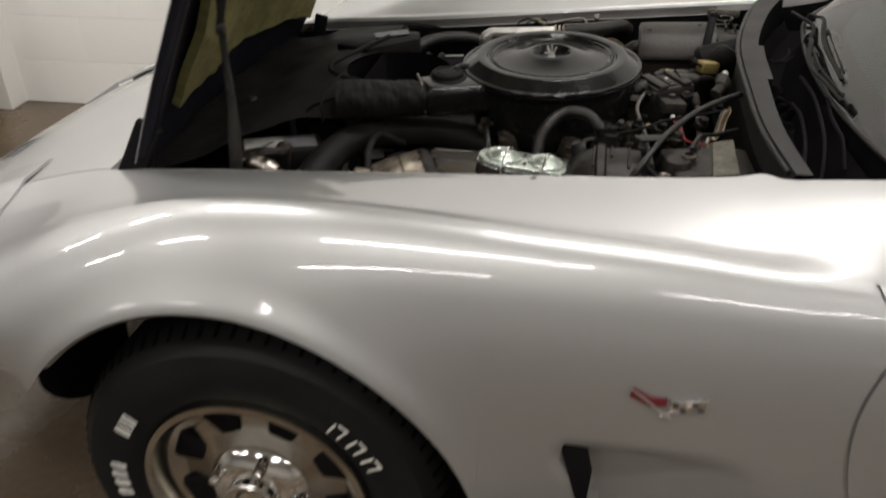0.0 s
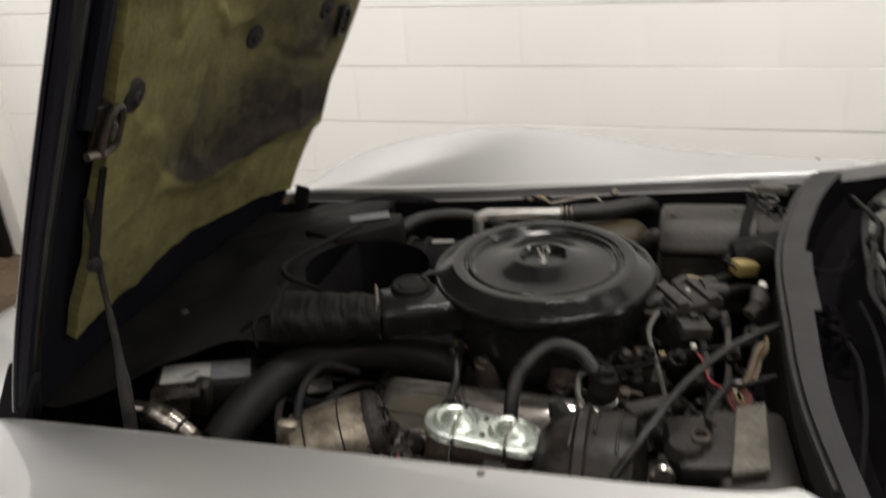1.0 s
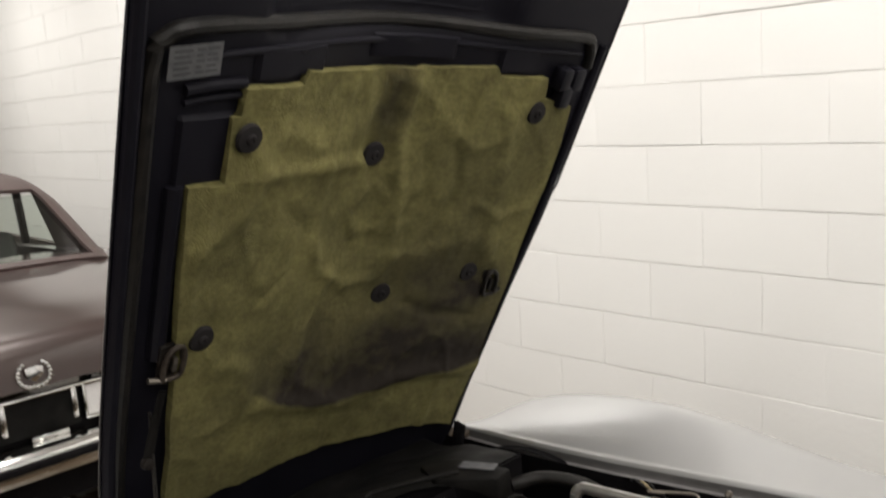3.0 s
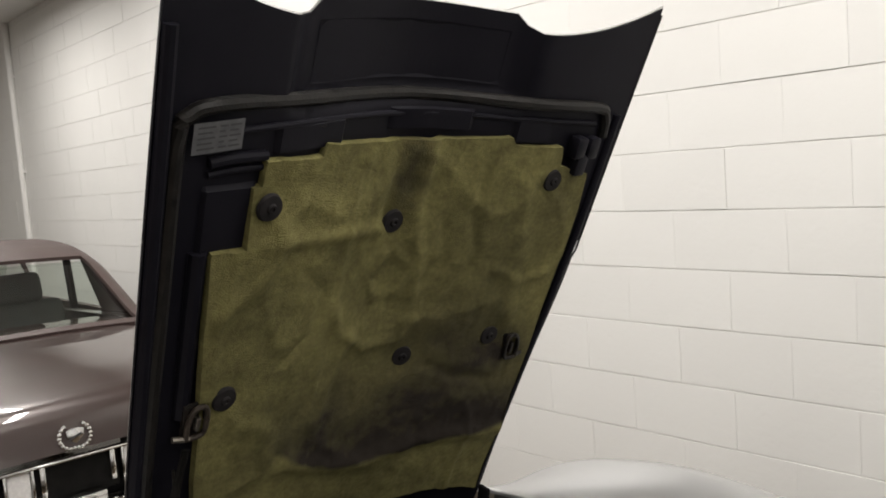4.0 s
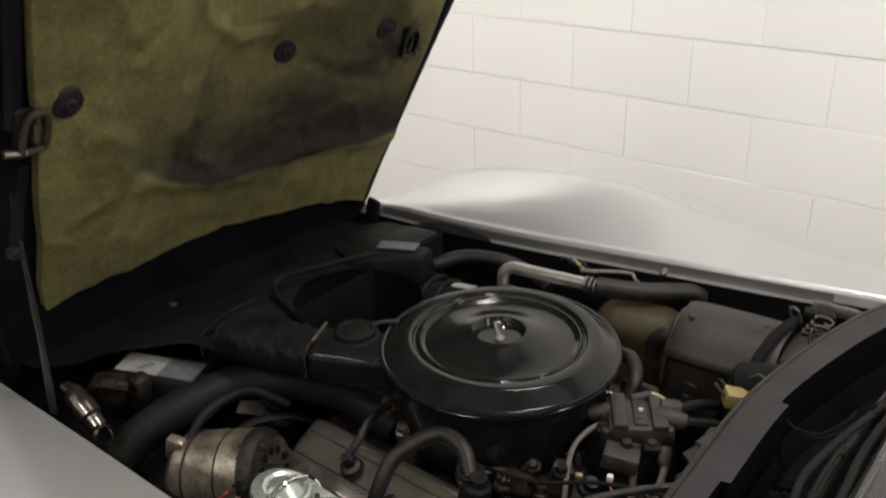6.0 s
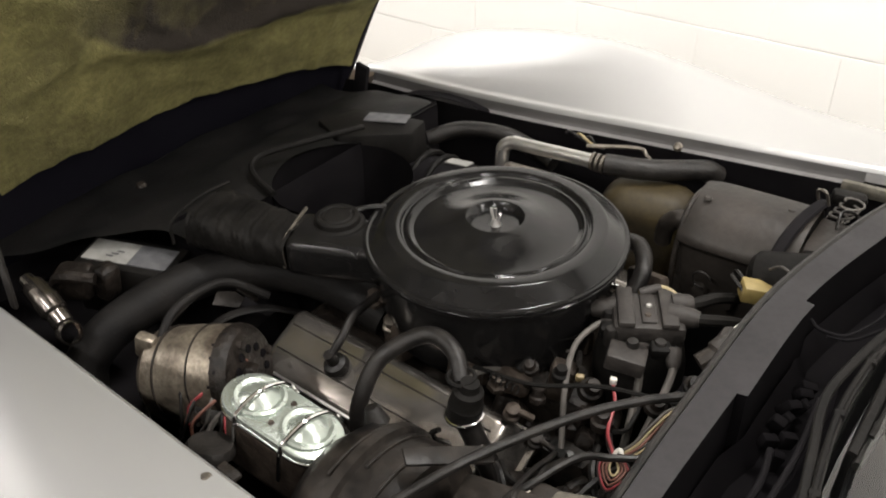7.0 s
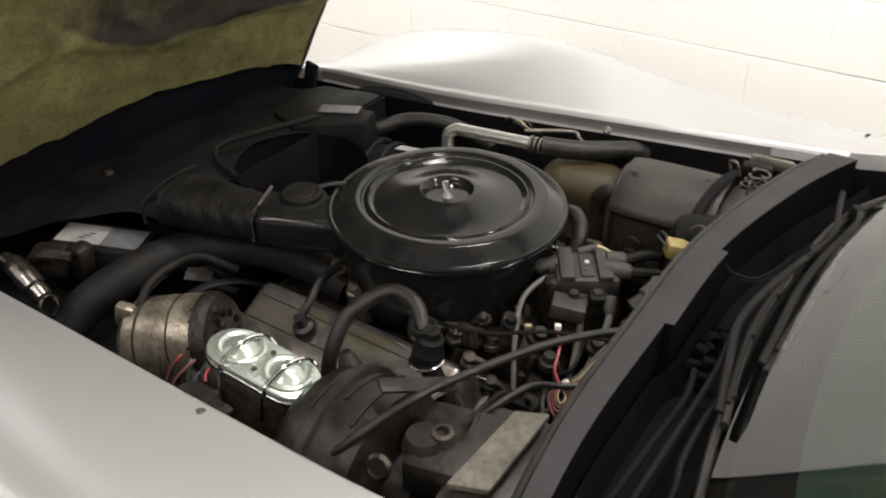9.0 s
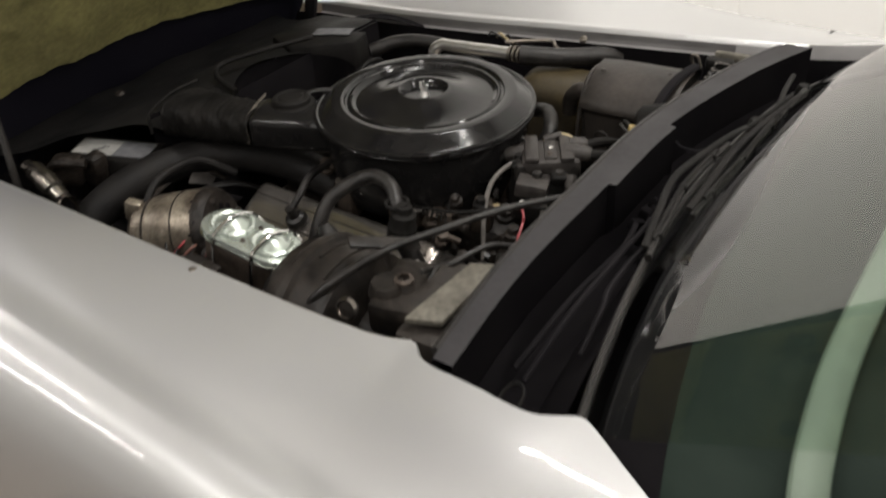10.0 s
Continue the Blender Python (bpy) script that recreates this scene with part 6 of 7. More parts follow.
part("tag_mark", lathe([(0.0035, 0.0005), (0.006, 0.0005), (0.006, -0.0002), (0.0035, -0.0002)], at=(0.335, -0.1588, 0.7395), turn=(48, 5, 25), n=20), INK, tag)
# distributor with coil cap and leads
dist = part("distributor", lathe([(0.045, 0.62), (0.050, 0.70), (0.062, 0.705), (0.062, 0.735), (0.056, 0.765), (0.050, 0.775), (0.0, 0.778)], at=(0.592, -0.010, 0), n=32), DUSTY, car, "black distributor with a square coil cap")
box_bm = box((0.094, 0.078, 0.028), (0.590, 0.006, 0.786), (0, 0, 32), 0.007)
for off in (-0.030, 0.026):
    box((0.022, 0.080, 0.010), (0.590 + off * 0.85, 0.006 + off * 0.53, 0.803), (0, 0, 32), 0.003, bm=box_bm)
box((0.020, 0.060, 0.006), (0.590, 0.006, 0.8005), (0, 0, 32), 0.002, bm=box_bm)
coil = part("coil_cap", box_bm, CAPGREY, dist, "dusty grey-black ribbed coil cap")
part("cap_screw", lathe([(0.0, 0.002), (0.0035, 0.0018), (0.0045, 0.0)], at=(0.589, 0.010, 0.8035), n=10), BRUSHED, coil)
part("cap_screw", lathe([(0.0, 0.002), (0.0035, 0.0018), (0.0045, 0.0)], at=(0.597, -0.008, 0.8035), n=10), CASTIRON, coil)
part("cap_clip", box((0.050, 0.036, 0.024), (0.602, -0.072, 0.776), (0, 8, 20), 0.003), CAPGREY, dist)
for cx, cy in ((0.632, -0.038), (0.560, -0.040)):
    part("terminal_block", box((0.026, 0.020, 0.018), (cx, cy, 0.782), (10, 0, 30), 0.004), DUSTY, dist)
for i in range(8):
    a = 2 * math.pi * i / 8 + 0.2
    part("lead_tower", lathe([(0.010, 0.0), (0.010, 0.018), (0.007, 0.026), (0.0, 0.026)], at=(0.592 + 0.046 * math.cos(a), -0.010 + 0.046 * math.sin(a), 0.768), n=12), RUBBER, dist)
LEADS = [([(0.608, -0.045, 0.785), (0.612, -0.052, 0.768), (0.621, -0.068, 0.738), (0.631, -0.103, 0.70), (0.636, -0.13, 0.66)], 0.0055, GREYWIRE),
         ([(0.645, -0.028, 0.785), (0.655, -0.045, 0.768), (0.658, -0.066, 0.748), (0.660, -0.121, 0.718), (0.647, -0.14, 0.66)], 0.0055, GREYWIRE),
         ([(0.560, -0.030, 0.782), (0.545, -0.040, 0.786), (0.532, -0.080, 0.768), (0.550, -0.132, 0.74), (0.573, -0.173, 0.68)], 0.004, GREYWIRE),
         ([(0.616, 0.015, 0.798), (0.654, 0.026, 0.800), (0.683, 0.059, 0.788), (0.71, 0.107, 0.76)], 0.008, DUSTY),
         ([(0.610, 0.036, 0.798), (0.633, 0.052, 0.800), (0.647, 0.092, 0.790), (0.662, 0.15, 0.76)], 0.008, DUSTY),
         ([(0.555, 0.005, 0.79), (0.52, -0.02, 0.785), (0.49, -0.06, 0.76), (0.47, -0.12, 0.72)], 0.0075, DUSTY),
         ([(0.565, 0.03, 0.80), (0.585, 0.052, 0.806), (0.615, 0.05, 0.803)], 0.004, TANWIRE)]
for pts, r, mt in LEADS:
    lead = part("spark_lead", tube(pts, r, n=8), mt, dist)
    part("lead_boot", tube([pts[0], Vector(pts[0]).lerp(Vector(pts[1]), 0.5), pts[1]], [r * 1.9, r * 2.0, r * 1.75, r * 1.6, r * 1.3], n=12, smooth=3), CAPGREY, lead)
part("pale_boot", tube([(0.687, -0.047, 0.795), (0.703, -0.023, 0.808), (0.702, 0.015, 0.808)], [0.012, 0.016, 0.014, 0.010], n=10), BOXGREY, car, "grey plastic plug boot")
part("pale_tip", tube([(0.703, 0.005, 0.812), (0.710, 0.028, 0.815)], 0.007, n=8, smooth=0), WHITE, car)
part("white_connector", box((0.009, 0.008, 0.010), (0.604, -0.106, 0.764), (0, 0, 20), 0.002), WHITE, car, "small white plug on a red wire")
part("red_wire", tube([(0.606, -0.110, 0.760), (0.620, -0.129, 0.752), (0.632, -0.166, 0.742), (0.662, -0.207, 0.755)], 0.0022, n=6), REDWIRE, car, "bright red wire")
for j, (mt, dx) in enumerate(((TANWIRE, 0.0), (ORANGEWIRE, 0.004), (GREYWIRE, -0.004), (RUBBER, 0.008), (TANWIRE, 0.010))):
    part("loom_wire", tube([(0.669 + dx, -0.216, 0.765 + 0.3 * dx), (0.684 + dx, -0.198, 0.780), (0.691 + dx, -0.170, 0.790), (0.700 + dx, -0.145, 0.800), (0.712, -0.11 + dx, 0.79)], 0.0016, n=6), mt, car)
    part("loom_loop", tube([(0.669 + dx, -0.216, 0.768), (0.664 - dx, -0.229, 0.760), (0.675, -0.238 - dx, 0.752 - dx), (0.681 + dx, -0.224, 0.758), (0.669 + dx, -0.214, 0.768)], 0.0014, n=6), (ORANGEWIRE, ORANGEWIRE, TANWIRE, REDWIRE, RUBBER)[j], car)
part("loom_tie", tube([(0.665, -0.222, 0.765), (0.670, -0.212, 0.775), (0.678, -0.218, 0.772)], 0.0028, n=8), WHITE, car)
part("vacuum_hose", tube([(0.50, -0.500, 0.775), (0.530, -0.470, 0.815), (0.566, -0.398, 0.838), (0.596, -0.312, 0.832), (0.640, -0.230, 0.832), (0.682, -0.176, 0.832), (0.725, -0.14, 0.835)], 0.0055, n=10), RUBBER, car, "long black vacuum hose")
part("control_cable", tube([(0.64, -0.42, 0.80), (0.63, -0.37, 0.815), (0.627, -0.335, 0.80), (0.648, -0.271, 0.80), (0.676, -0.239, 0.79), (0.72, -0.21, 0.79)], 0.0045, n=8), RUBBER, car)
part("control_cable", tube([(0.634, -0.402, 0.835), (0.61, -0.302, 0.78), (0.602, -0.25, 0.75), (0.58, -0.20, 0.70)], 0.0035, n=8), RUBBER, car)
for x, y, sx in ((0.605, -0.268, 0.03), (0.622, -0.262, 0.02)):
    bracket = prism([(-sx, -0.008), (sx * 0.6, -0.008), (sx, 0.0), (sx * 0.6, 0.010), (-sx * 0.3, 0.006), (-sx, 0.012)], 0.003, pose(x, y, 0.700, 20, 10, 40), 0.001)
    part("bright_bracket", bracket, ALLOY, car)
part("yellow_tag", box((0.012, 0.008, 0.012), (0.556, -0.105, 0.742), (10, 0, 30), 0.003), BRASSY, car)

# heater case on the far side of the firewall
HEATER_LINE = [(0.350, 0.640), (0.350, 0.800), (0.340, 0.822), (0.322, 0.829), (0.280, 0.827), (0.255, 0.819), (0.232, 0.800), (0.218, 0.787), (0.212, 0.779), (0.212, 0.772), (0.218, 0.766), (0.226, 0.762), (0.228, 0.750), (0.226, 0.700), (0.224, 0.640)]


def heater(i, j):
    y, z = HEATER_LINE[j]
    swell = 1.0 - 0.10 * (2 * i - 1) ** 6
    return Vector((0.530 + 0.175 * i, 0.28 + (y - 0.28) * swell, 0.64 + (z - 0.64) * (0.97 + 0.03 * swell) + 0.006 * i))


bm = grid(heater, span(0, 1, 16), range(len(HEATER_LINE)))
hole = [e for e in bm.edges if e.is_boundary]
bmesh.ops.holes_fill(bm, edges=hole, sides=0)
bmesh.ops.recalc_face_normals(bm, faces=bm.faces[:])
case = part("heater_case", bm, BOXGREY, car, "dusty brown-black moulded heater case", 40)
part("case_tail", box((0.075, 0.105, 0.15), (0.735, 0.290, 0.740), (0, 3, 6), 0.010), BOXGREY, case)
for x, y, z in ((0.580, 0.215, 0.700), (0.625, 0.215, 0.695)):
    part("case_boss", lathe([(0.0, 0.008), (0.010, 0.007), (0.013, 0.0)], at=(x, y, z), turn=(82, 0, 0), n=16), BOXGREY, case)
part("case_rim", tube([(0.532, 0.214, 0.66), (0.531, 0.216, 0.74), (0.531, 0.240, 0.806), (0.531, 0.28, 0.824), (0.531, 0.335, 0.812)], 0.004, n=8), BOXGREY, case)
for x, y, z, rx in ((0.552, 0.268, 0.829, 0), (0.668, 0.300, 0.832, 0)):
    part("case_screw", lathe([(0.0, 0.003), (0.004, 0.0028), (0.006, 0.0)], at=(x, y, z), turn=(rx, 0, 0), n=10), BOXGREY, case)
part("case_ring", tube([(0.585 + 0.014 * math.cos(a), 0.203, 0.728 + 0.014 * math.sin(a)) for a in [2 * math.pi * k / 16 for k in range(14)]], 0.0018, n=6, smooth=2), RUBBER, case)
part("case_nozzle", tube([(0.535, 0.250, 0.790), (0.515, 0.248, 0.788), (0.500, 0.245, 0.770), (0.498, 0.244, 0.74)], [0.016, 0.015, 0.014, 0.012], n=12), BRAKEBLACK, case)
part("case_strap", tube([(0.695, 0.350, 0.80), (0.700, 0.342, 0.836), (0.690, 0.27, 0.838), (0.682, 0.216, 0.810), (0.682, 0.207, 0.76)], 0.009, n=8, flat=0.6), BLACKPAINT, case, "dark strap over the heater case")
part("strap_loop", tube([(0.692, 0.345, 0.832), (0.688, 0.338, 0.856), (0.702, 0.330, 0.860), (0.708, 0.335, 0.838)], 0.0025, n=6), ALLOY, case)
part("white_relay", box((0.030, 0.026, 0.028), (0.668, 0.190, 0.775), (0, 0, 18), 0.005), CASTIRON, case)
mot = part("blower_motor", lathe([(0.0, 0.05), (0.030, 0.05), (0.036, 0.04), (0.038, -0.04), (0.030, -0.05), (0.0, -0.05)], at=(0.712, 0.195, 0.790), turn=(15, 72, 20), n=28), DUSTY, car, "grey blower motor")
part("motor_cover", box((0.045, 0.045, 0.035), (0.735, 0.225, 0.800), (0, 0, 20), 0.008), DUSTY, mot)
part("motor_wire", tube([(0.69, 0.165, 0.815), (0.71, 0.150, 0.835), (0.735, 0.145, 0.825), (0.75, 0.14, 0.82)], 0.002, n=6), GREYWIRE, mot)
part("yellow_connector", box((0.044, 0.030, 0.026), (0.684, 0.146, 0.785), (0, 10, 32), 0.004), YELLOW, car, "aged yellow wiring connector")
for off in (-0.010, 0.006):
    part("connector_wire", tube([(0.672, 0.140 + off, 0.790), (0.650, 0.150 + off, 0.800), (0.645, 0.165, 0.785), (0.655, 0.18, 0.77)], 0.0028, n=6), RUBBER, car)
part("resistor", box((0.05, 0.04, 0.05), (0.745, 0.31, 0.79), (0, 0, 25), 0.006), GRIME, car)
part("coil_wire", tube([(0.712 + 0.016 * math.cos(k * 0.7) + 0.0006 * k, 0.372 + 0.013 * math.sin(k * 0.7), 0.790 + 0.0011 * k) for k in range(42)], 0.0020, n=6, smooth=1), GREYWIRE, car, "coiled grey spring wire")
part("coil_cap", box((0.050, 0.024, 0.020), (0.722, 0.392, 0.826), (0, 6, 20), 0.005), DUSTY, car)
for pts in ([(0.735, 0.30, 0.80), (0.728, 0.335, 0.832), (0.748, 0.355, 0.822), (0.758, 0.33, 0.80)], [(0.755, 0.30, 0.80), (0.752, 0.325, 0.826), (0.765, 0.35, 0.815), (0.762, 0.33, 0.79)]):
    part("loose_wire", tube(pts, 0.0025, n=6), RUBBER, car)
part("foam_scrap", box((0.075, 0.012, 0.022), (0.735, 0.437, 0.822), (0, 0, 4), 0.005), CREAM, car, "scrap of cream sealing foam")

# coolant bottle, compressor, pipes on the far side
bottle = part("coolant_bottle", box((0.17, 0.11, 0.20), (0.425, 0.345, 0.672), (0, 0, 12), 0.048, 6), BROWNPLASTIC, car, "amber stained coolant bottle")
part("bright_pipe", tube([(0.148, 0.292, 0.70), (0.148, 0.297, 0.765), (0.150, 0.300, 0.783), (0.166, 0.306, 0.793), (0.19, 0.308, 0.794), (0.325, 0.318, 0.799)], 0.0125, n=12), BRUSHED, car, "bright bent metal pipe")
for k in range(3):
    part("pipe_collar", tube([(0.322 + 0.010 * k, 0.318, 0.799), (0.327 + 0.010 * k, 0.3185, 0.799)], 0.016, n=14, smooth=0), ALLOY, car)
part("rubber_hose", tube([(0.345, 0.32, 0.799), (0.41, 0.35, 0.795), (0.455, 0.39, 0.79), (0.485, 0.42, 0.785), (0.50, 0.44, 0.77)], 0.0185, n=14), RUBBER, car, "thick black rubber hose by the far wing")
part("steel_line", tube([(0.294, 0.346, 0.808), (0.378, 0.376, 0.815), (0.397, 0.371, 0.808), (0.409, 0.385, 0.788)], 0.0035, n=8, smooth=4), ALLOY, car)
for k in range(3):
    part("thin_wire", tube([(0.22 + 0.02 * k, 0.40, 0.79), (0.25 + 0.02 * k, 0.365, 0.815), (0.28 + 0.01 * k, 0.37, 0.80), (0.30, 0.40, 0.78)], 0.0025, n=6), (RUBBER, TANWIRE, RUBBER)[k], car)
comp = part("compressor", lathe([(0.0, -0.11), (0.055, -0.11), (0.060, -0.10), (0.060, 0.06), (0.066, 0.065), (0.066, 0.10), (0.05, 0.11), (0.0, 0.11)], at=(0.075, 0.245, 0.685), turn=(0, 90, 10), n=40), BLACKPAINT, car, "black air conditioning compressor")
part("compressor_label", box((0.045, 0.032, 0.002), (0.078, 0.258, 0.746), (-14, 0, 12), 0.0), STICKER, comp)
for k in range(3):
    part("compressor_band", tube([(0.045 - 0.035 * k + 0.0, 0.245 + 0.062 * math.sin(a), 0.685 + 0.062 * math.cos(a)) for a in [math.pi * (-0.6 + 1.2 * i / 12) for i in range(13)]], 0.007, n=8, smooth=1), DUSTY, comp)
part("fitting_plate", box((0.10, 0.06, 0.03), (0.215, 0.275, 0.745), (0, 4, 12), 0.008), ALLOY, car, "dull alloy fitting plate")
part("return_hose", tube([(-0.046, 0.316, 0.735), (-0.0, 0.365, 0.748), (0.074, 0.395, 0.748), (0.13, 0.405, 0.735), (0.20, 0.39, 0.72)], 0.016, n=12), RUBBER, car)
part("right_hose", tube([(0.452, 0.180, 0.765), (0.499, 0.160, 0.780), (0.527, 0.119, 0.772), (0.526, 0.090, 0.745)], 0.013, n=12), RUBBER, car, "black hose behind the air cleaner")
part("wing_bolt", lathe([(0, 0.006), (0.006, 0.005), (0.009, 0.0)], at=(0.42, 0.445, 0.80), turn=(50, 0, 0), n=10), ALLOY, car)
for x in (0.367,):
    part("fender_bolt", lathe([(0, 0.004), (0.004, 0.0035), (0.005, 0.0015), (0.0075, 0.001), (0.0075, 0.0)], at=(x, -steps(x, NEAR["e"]) - 0.012, steps(x, NEAR["ze"]) + 0.0), n=12), ALLOY, car)
part("fender_clip", box((0.03, 0.012, 0.006), (0.377, -0.524, 0.825), (0, 0, -3), 0.002), GRIME, car)

# ---- the brown coupe beyond ----
coupe = thing("luxury_coupe", "dark brown luxury coupe parked beyond, seen from its tail", "car", (0, -0.03, 0))
CR = -2.08


def deck(x):
    return steps(x, [(-5.6, 0.93), (-4.6, 0.94), (-3.2, 0.975), (-2.8, 0.955), (-2.4, 0.895), (-2.2, 0.845), (-2.13, 0.815), (-2.09, 0.74), (-2.08, 0.645)])


def coupe_body(x, t):
    """t from -1 to 1 across the car, over the deck and down both flanks."""
    half = 0.90 - 0.05 * smoothstep((x + 2.5) / 0.42)
    a = abs(t)
    sg = math.copysign(1, t)
    top = deck(x)
    if a < 0.62:
        q = a / 0.62
        return Vector((x, sg * q * (half - 0.10), top + 0.025 * (1 - q * q) - 0.012 * math.exp(-((q - 0.82) / 0.08) ** 2)))
    if a < 0.76:
        q = (a - 0.62) / 0.14 * math.pi / 2
        return Vector((x, sg * (half - 0.10 + 0.10 * math.sin(q)), top - 0.10 * (1 - math.cos(q))))
    q = (a - 0.76) / 0.24
    return Vector((x, sg * (half + 0.012 * math.sin(math.pi * q)), top - 0.10 - q * (top - 0.10 - 0.26)))


bm = grid(coupe_body, [CR - 3.6 * (i / 44) ** 1.7 for i in range(45)], span(-1, 1, 80))
well = [f for f in bm.faces if -4.98 < f.calc_center_median().x < -3.40 and abs(f.calc_center_median().y) < 0.68]
bmesh.ops.delete(bm, geom=well, context="FACES")
tub = grid(lambda x, k: Vector((x, (-0.70, -0.68, 0.68, 0.70)[k], (0.95, 0.40, 0.40, 0.95)[k])), span(-5.0, -3.3, 4), range(4))
part("cabin_lining", tub, DARKCABIN, coupe, "dark cabin lining")
part("body", bm, MAROON, coupe, "glossy dark brown bodywork", 50)
# rear panel between the fins
bm = grid(lambda y, k: Vector((CR + (0.0, 0.012, 0.012, -0.03, -0.03)[k], y, (0.648, 0.643, 0.641, 0.640, 0.40)[k])), span(-0.36, 0.36, 14), range(5))
part("tail_panel", bm, BLACKPAINT, coupe, "black recessed tail panel")
for sgn in (-1, 1):
    bm = grid(lambda y, k: Vector((CR + (-0.002, 0.006, 0.010, 0.008, -0.004, -0.03)[k], sgn * y, (0.660, 0.630, 0.58, 0.50, 0.455, 0.44)[k])), span(0.355, 0.83, 14), range(6))
    part("tail_side", bm, MAROON, coupe, "glossy brown side of the tail", 50)
    part("tail_edge", tube([(CR + 0.006, sgn * 0.352, 0.648), (CR + 0.010, sgn * 0.350, 0.58), (CR + 0.004, sgn * 0.352, 0.45)], 0.006, n=8, smooth=2), CHROME, coupe)
part("chrome_strip", box((0.03, 0.71, 0.012), (CR + 0.012, 0, 0.645), bevel=0.004), CHROME, coupe)
part("trunk_seam", tube([(CR - 0.115, -0.72, 0.822), (CR - 0.10, 0, 0.843), (CR - 0.115, 0.72, 0.822)], 0.004, n=6), BLACKPAINT, coupe)
for yy in (-0.215, 0.215):
    ln = part("backup_lamp", box((0.03, 0.085, 0.125), (CR - 0.005, yy, 0.57), bevel=0.012), CLEARLENS, coupe, "white ribbed reversing lamp in a chrome frame")
    for o in (-0.048, 0.048):
        part("lamp_frame", box((0.034, 0.010, 0.14), (CR - 0.003, yy + o, 0.57), bevel=0.003), CHROME, ln)
    for o in (-0.068, 0.068):
        part("lamp_frame", box((0.034, 0.10, 0.008), (CR - 0.003, yy, 0.57 + o), bevel=0.003), CHROME, ln)
    part("frame_strip", box((0.03, 0.022, 0.12), (CR - 0.008, yy - math.copysign(0.085, yy), 0.575), bevel=0.006), CHROME, ln)
plate = part("plate_recess", box((0.02, 0.33, 0.15), (CR - 0.02, -0.01, 0.56), bevel=0.006), DUSTY, coupe, "dark empty plate holder")
part("plate_handle", box((0.035, 0.14, 0.022), (CR + 0.012, 0.02, 0.485), (0, 10, 0), 0.006), CHROME, plate)
for yy in (-0.84, 0.84):
    tl = part("tail_lamp", box((0.05, 0.030, 0.25), (CR - 0.03, yy, 0.675), (0, -8, 0), 0.010), REDLENS, coupe, "tall narrow red tail lamp edged in chrome")
    part("lamp_bezel", box((0.07, 0.016, 0.29), (CR - 0.028, yy - math.copysign(0.022, yy), 0.675), (0, -8, 0), 0.004), DARKCHROME, tl)
    part("fin_cap", box((0.20, 0.060, 0.014), (CR - 0.12, yy, 0.818), (0, 5, 0), 0.008), CHROME, tl)
bumper = part("rear_bumper", box((0.16, 1.84, 0.115), (CR + 0.05, 0, 0.415), bevel=0.03, seg=4), CHROME, coupe, "wide chrome rear bumper")
part("bumper_strip", box((0.02, 1.80, 0.03), (CR + 0.132, 0, 0.425), bevel=0.006), BLACKPAINT, bumper)
for yy in (-0.92, 0.92):
    part("bumper_end", box((0.5, 0.06, 0.115), (CR - 0.22, yy * 0.985, 0.415), bevel=0.02), CHROME, bumper)
part("valance", box((0.10, 1.66, 0.16), (CR - 0.03, 0, 0.29), bevel=0.03), BLACKPAINT, coupe)
# wreath crest on the trunk lid
crest = bmesh.new()
for sgn in (-1, 1):
    for k in range(9):
        a = radians(-100 + 20 * k)
        y, z = sgn * (0.008 + 0.050 * math.cos(a * 0.9)), 0.722 + 0.046 * math.sin(a)
        box((0.010, 0.015, 0.017), (CR + 0.004 - 0.10 * (z - 0.69), y, z), (sgn * (35 - 20 * k), 0, 0), 0.004, bm=crest)
cr = part("wreath_crest", crest, CHROME, coupe, "chrome wreath crest")
shield = prism([(-0.034, 0.024), (-0.012, 0.030), (0.012, 0.030), (0.034, 0.024), (0.030, -0.006), (0.0, -0.030), (-0.030, -0.006)], 0.010, pose(CR + 0.0, 0, 0.724, 90, 0, 90), 0.002)
part("crest_shield", shield, CHROME, cr)
part("shield_band", box((0.004, 0.050, 0.008), (CR + 0.009, 0, 0.722), (20, 0, 0), 0.001), INK, cr)
bm = bmesh.new()
tube([(CR + 0.012, 0.500, 0.612), (CR + 0.012, 0.512, 0.640), (CR + 0.012, 0.524, 0.610), (CR + 0.012, 0.545, 0.622), (CR + 0.012, 0.60, 0.618), (CR + 0.012, 0.655, 0.622)], 0.0035, n=6, bm=bm)
part("script_bar", bm, CHROME, coupe, "chrome script ornament")


def cabin(i, t):
    """Roof shell from the trunk to the windscreen header."""
    x = -2.95 - 2.0 * i
    h = steps(i, [(0, 0.965), (0.075, 1.03), (0.175, 1.15), (0.275, 1.265), (0.40, 1.335), (0.6, 1.365), (0.8, 1.36), (1.0, 1.31)])
    half = 0.72 - 0.06 * smoothstep(i / 0.4)
    a, sg = abs(t), math.copysign(1, t)
    if a < 0.6:
        q = a / 0.6
        return Vector((x, sg * q * (half - 0.07), h + 0.02 * (1 - q * q)))
    if a < 0.75:
        q = (a - 0.6) / 0.15 * math.pi / 2
        return Vector((x, sg * (half - 0.07 + 0.07 * math.sin(q)), h - 0.07 * (1 - math.cos(q))))
    q = (a - 0.75) / 0.25
    low = 0.93
    return Vector((x, sg * (half + 0.10 * q), h - 0.07 - q * max(h - 0.07 - low, 0.0)))


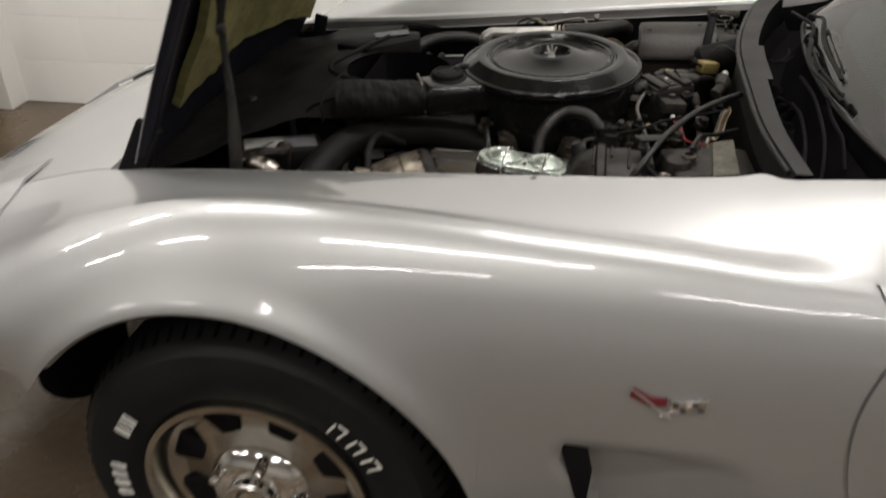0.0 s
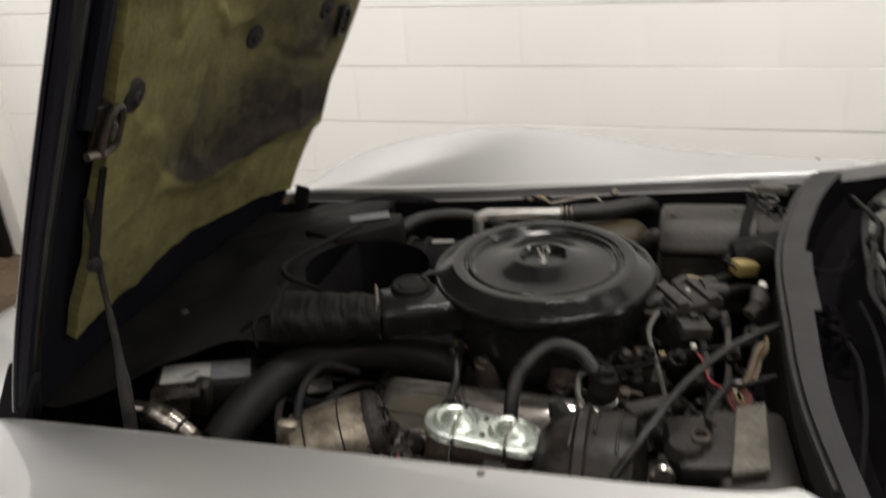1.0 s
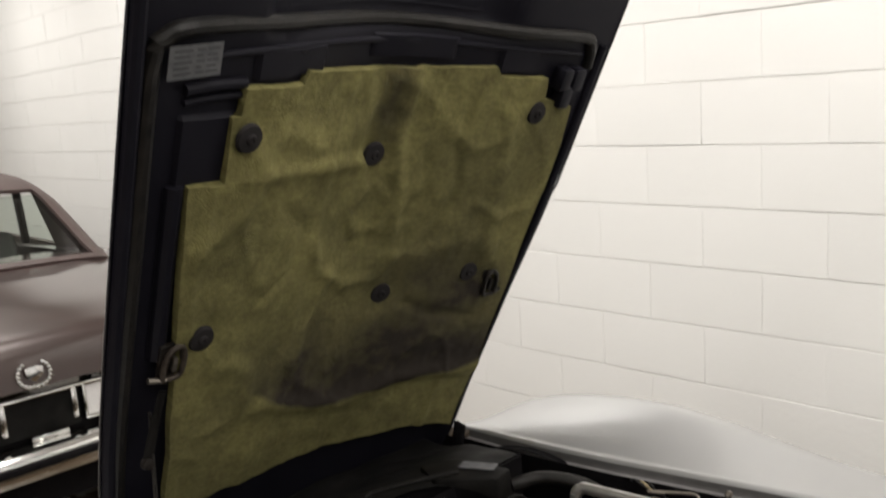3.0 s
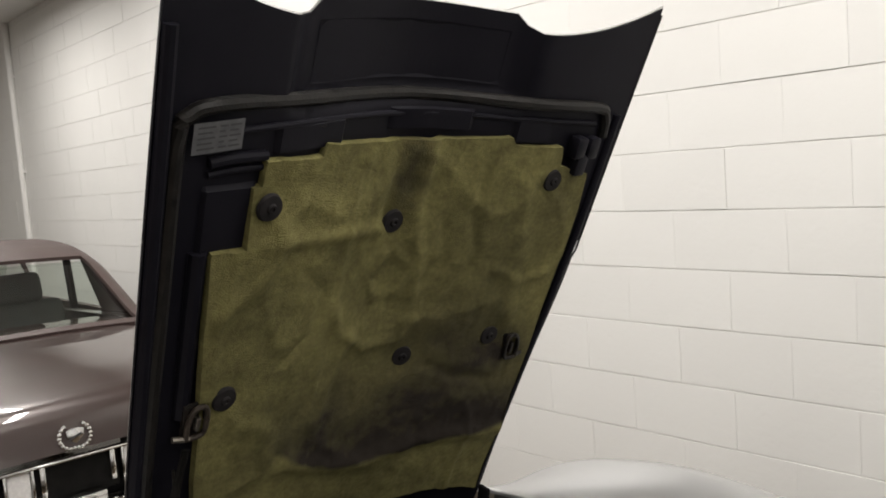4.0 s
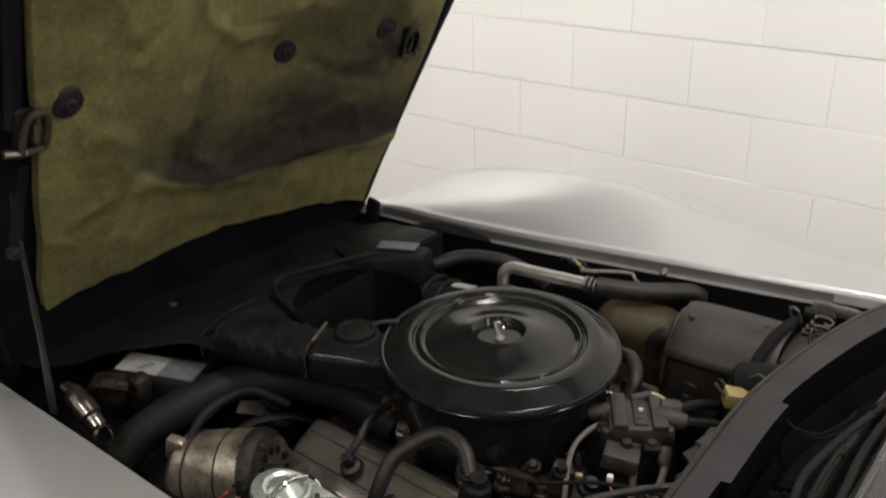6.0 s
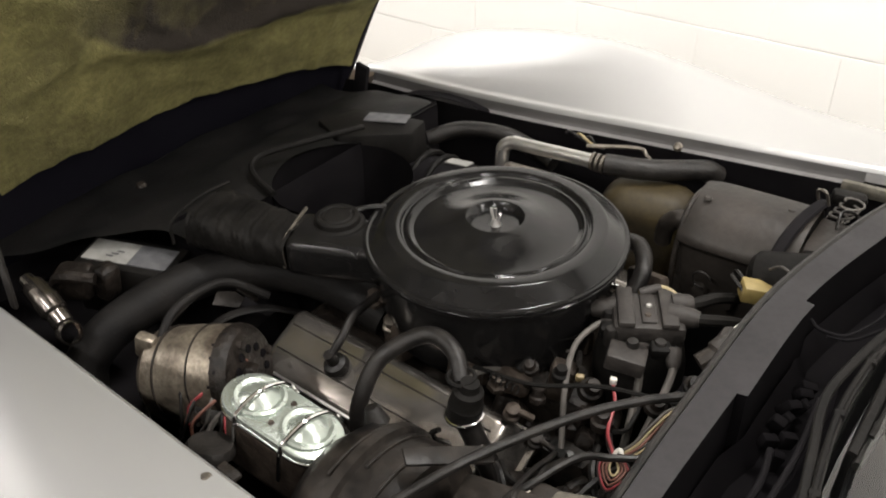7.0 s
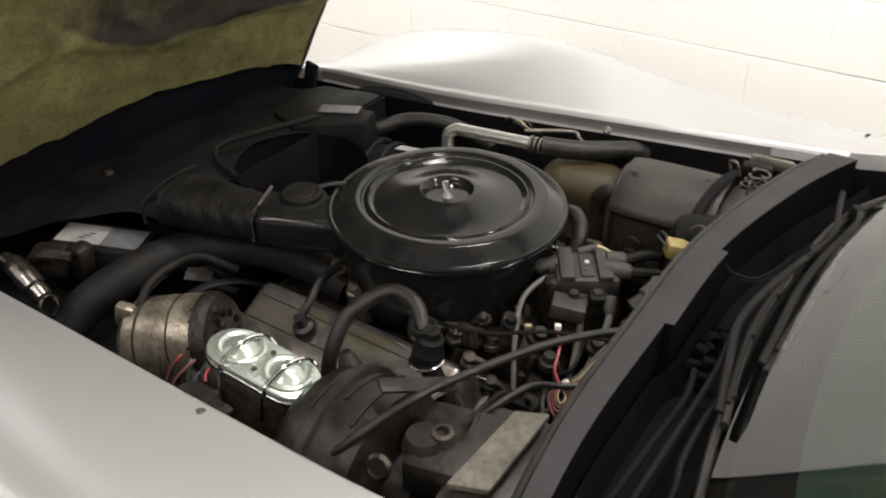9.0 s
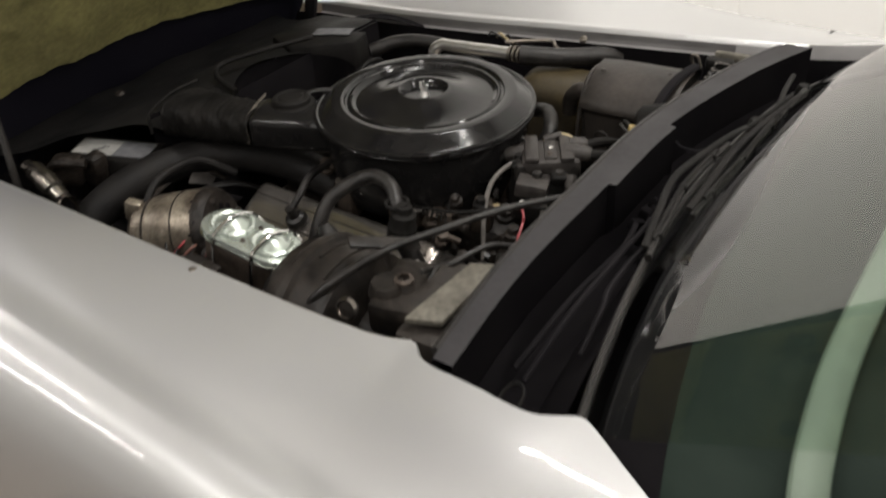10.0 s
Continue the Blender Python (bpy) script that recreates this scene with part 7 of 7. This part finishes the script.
bm = grid(cabin, span(0, 1, 50), span(-1, 1, 64))
cut = [f for f in bm.faces if -3.53 < f.calc_center_median().x < -2.98 and abs(f.calc_center_median().y) < 0.648 - 0.06 * smoothstep((-2.95 - f.calc_center_median().x) / 0.8)]
side_cut = [f for f in bm.faces if f.calc_center_median().x < -3.75 and f.calc_center_median().x > -4.9 and f.calc_center_median().z < 1.29 and f.calc_center_median().z > 0.98 and abs(f.calc_center_median().y) > 0.6]
bmesh.ops.delete(bm, geom=list(set(cut + side_cut)), context="FACES")
roof = part("vinyl_roof", thicken(bm, 0.02), VINYL, coupe, "padded brown vinyl roof", 50)
bm = grid(lambda i, t: cabin(0.010 + 0.285 * i, 0.60 * t) + Vector((0.0, 0, -0.008)), span(0, 1, 12), span(-1, 1, 16))
rw = part("rear_window", facing(bm, (1, 0, 1)), GLASS, coupe, "sloping rear window showing the cabin and garage", 60)
rw.visible_shadow = False
part("rear_window_trim", tube([cabin(0.012, 0.58 * t) + Vector((0.012, 0, 0.004)) for t in span(-1, 1, 16)], 0.007, n=8, smooth=2), BLACKPAINT, rw)
bm = bmesh.new()
for yy in (-0.36, 0.36):
    box((0.14, 0.50, 0.55), (-3.95, yy, 0.78), (0, -12, 0), 0.05, 3, bm=bm)
    box((0.10, 0.28, 0.17), (-3.98, yy, 1.13), (0, -12, 0), 0.04, 3, bm=bm)
box((0.6, 1.30, 0.05), (-3.25, 0, 0.94), bevel=0.02, bm=bm)
part("seats", bm, SEATGREY, coupe, "grey-green seats inside")
for yy in (-0.66, 0.66):
    part("door_pillar", box((0.07, 0.03, 0.36), (-3.97, yy, 1.15), (0, -10, 0), 0.01), DARKCABIN, coupe)
bm = grid(lambda i, t: Vector((-4.93 - 0.55 * i, t * (0.62 + 0.05 * i), 1.33 - 0.38 * i)), span(0, 1, 6), span(-1, 1, 8))
fw = part("front_window", facing(bm, (1, 0, -0.5)), GLASS, coupe)
fw.visible_shadow = False


def coupe_wheel(x, y):
    w = part("road_wheel", lathe([(0.20, -0.10), (0.30, -0.11), (0.335, -0.08), (0.335, 0.08), (0.30, 0.11), (0.20, 0.10)], turn=(90, 0, 0), n=40), TYRE, coupe)
    w.location = (x, y, 0.335)
    part("hub_disc", lathe([(0.20, -0.09), (0.15, -0.10), (0.05, -0.09), (0.0, -0.11), (0.05, 0.09), (0.2, 0.09)], turn=(90, 0, 0), n=32), CHROME, w)


for x in (-3.15, -5.2):
    for y in (-0.77, 0.77):
        coupe_wheel(x, y)

# ---- concrete blocks of the far wall, piece by piece ----
def block_mesh(length):
    bm = bmesh.new()
    bmesh.ops.create_cube(bm, size=1.0)
    for v in bm.verts:
        front = v.co.y < 0
        v.co = Vector((v.co.x * (length - (0.0005 if front else 0.0)), v.co.y * 0.020, v.co.z * (BLOCK_H - (0.0040 if front else 0.0006))))
    front = [e for e in bm.edges if all(v.co.y < 0 for v in e.verts)]
    bmesh.ops.bevel(bm, geom=front, offset=0.0009, segments=2, affect="EDGES")
    me = bpy.data.meshes.new("concrete_block")
    bm.to_mesh(me)
    bm.free()
    me.materials.append(WALLPAINT)
    return me


FULL = block_mesh(BLOCK_L)
far_blocks = []
for row in range(16):
    shift = 0.0 if row % 2 == 0 else BLOCK_H
    for col in range(-23, 14):
        x = col * BLOCK_L + shift + BLOCK_L / 2
        z = (row + 0.5) * BLOCK_H
        jut = 0.0016 * random.random() + (0.0018 if random.random() < 0.12 else 0)
        if x < X_WEST + 0.1 or x > X_EAST - 0.1:
            continue
        if -3.7 < x < 2.1 and 0.3 < z < 2.75:
            ob = new("concrete_block", FULL)
            ob.parent = wall_north
            ob.location = (x, WALL_Y + 0.0085 - jut, z)
        else:
            far_blocks.append((x, WALL_Y + 0.0085 - jut, z))
verts, faces = [], []
src_v = [v.co.copy() for v in FULL.vertices]
src_f = [tuple(p.vertices) for p in FULL.polygons]
for c in far_blocks:
    o = len(verts)
    verts += [tuple(v + Vector(c)) for v in src_v]
    faces += [tuple(i + o for i in f) for f in src_f]
me = bpy.data.meshes.new("block_courses")
me.from_pydata(verts, [], faces)
me.materials.append(WALLPAINT)
courses = new("block_courses", me)
courses.parent = wall_north
tagged(courses, "more painted concrete blocks farther along", kind="stuff")
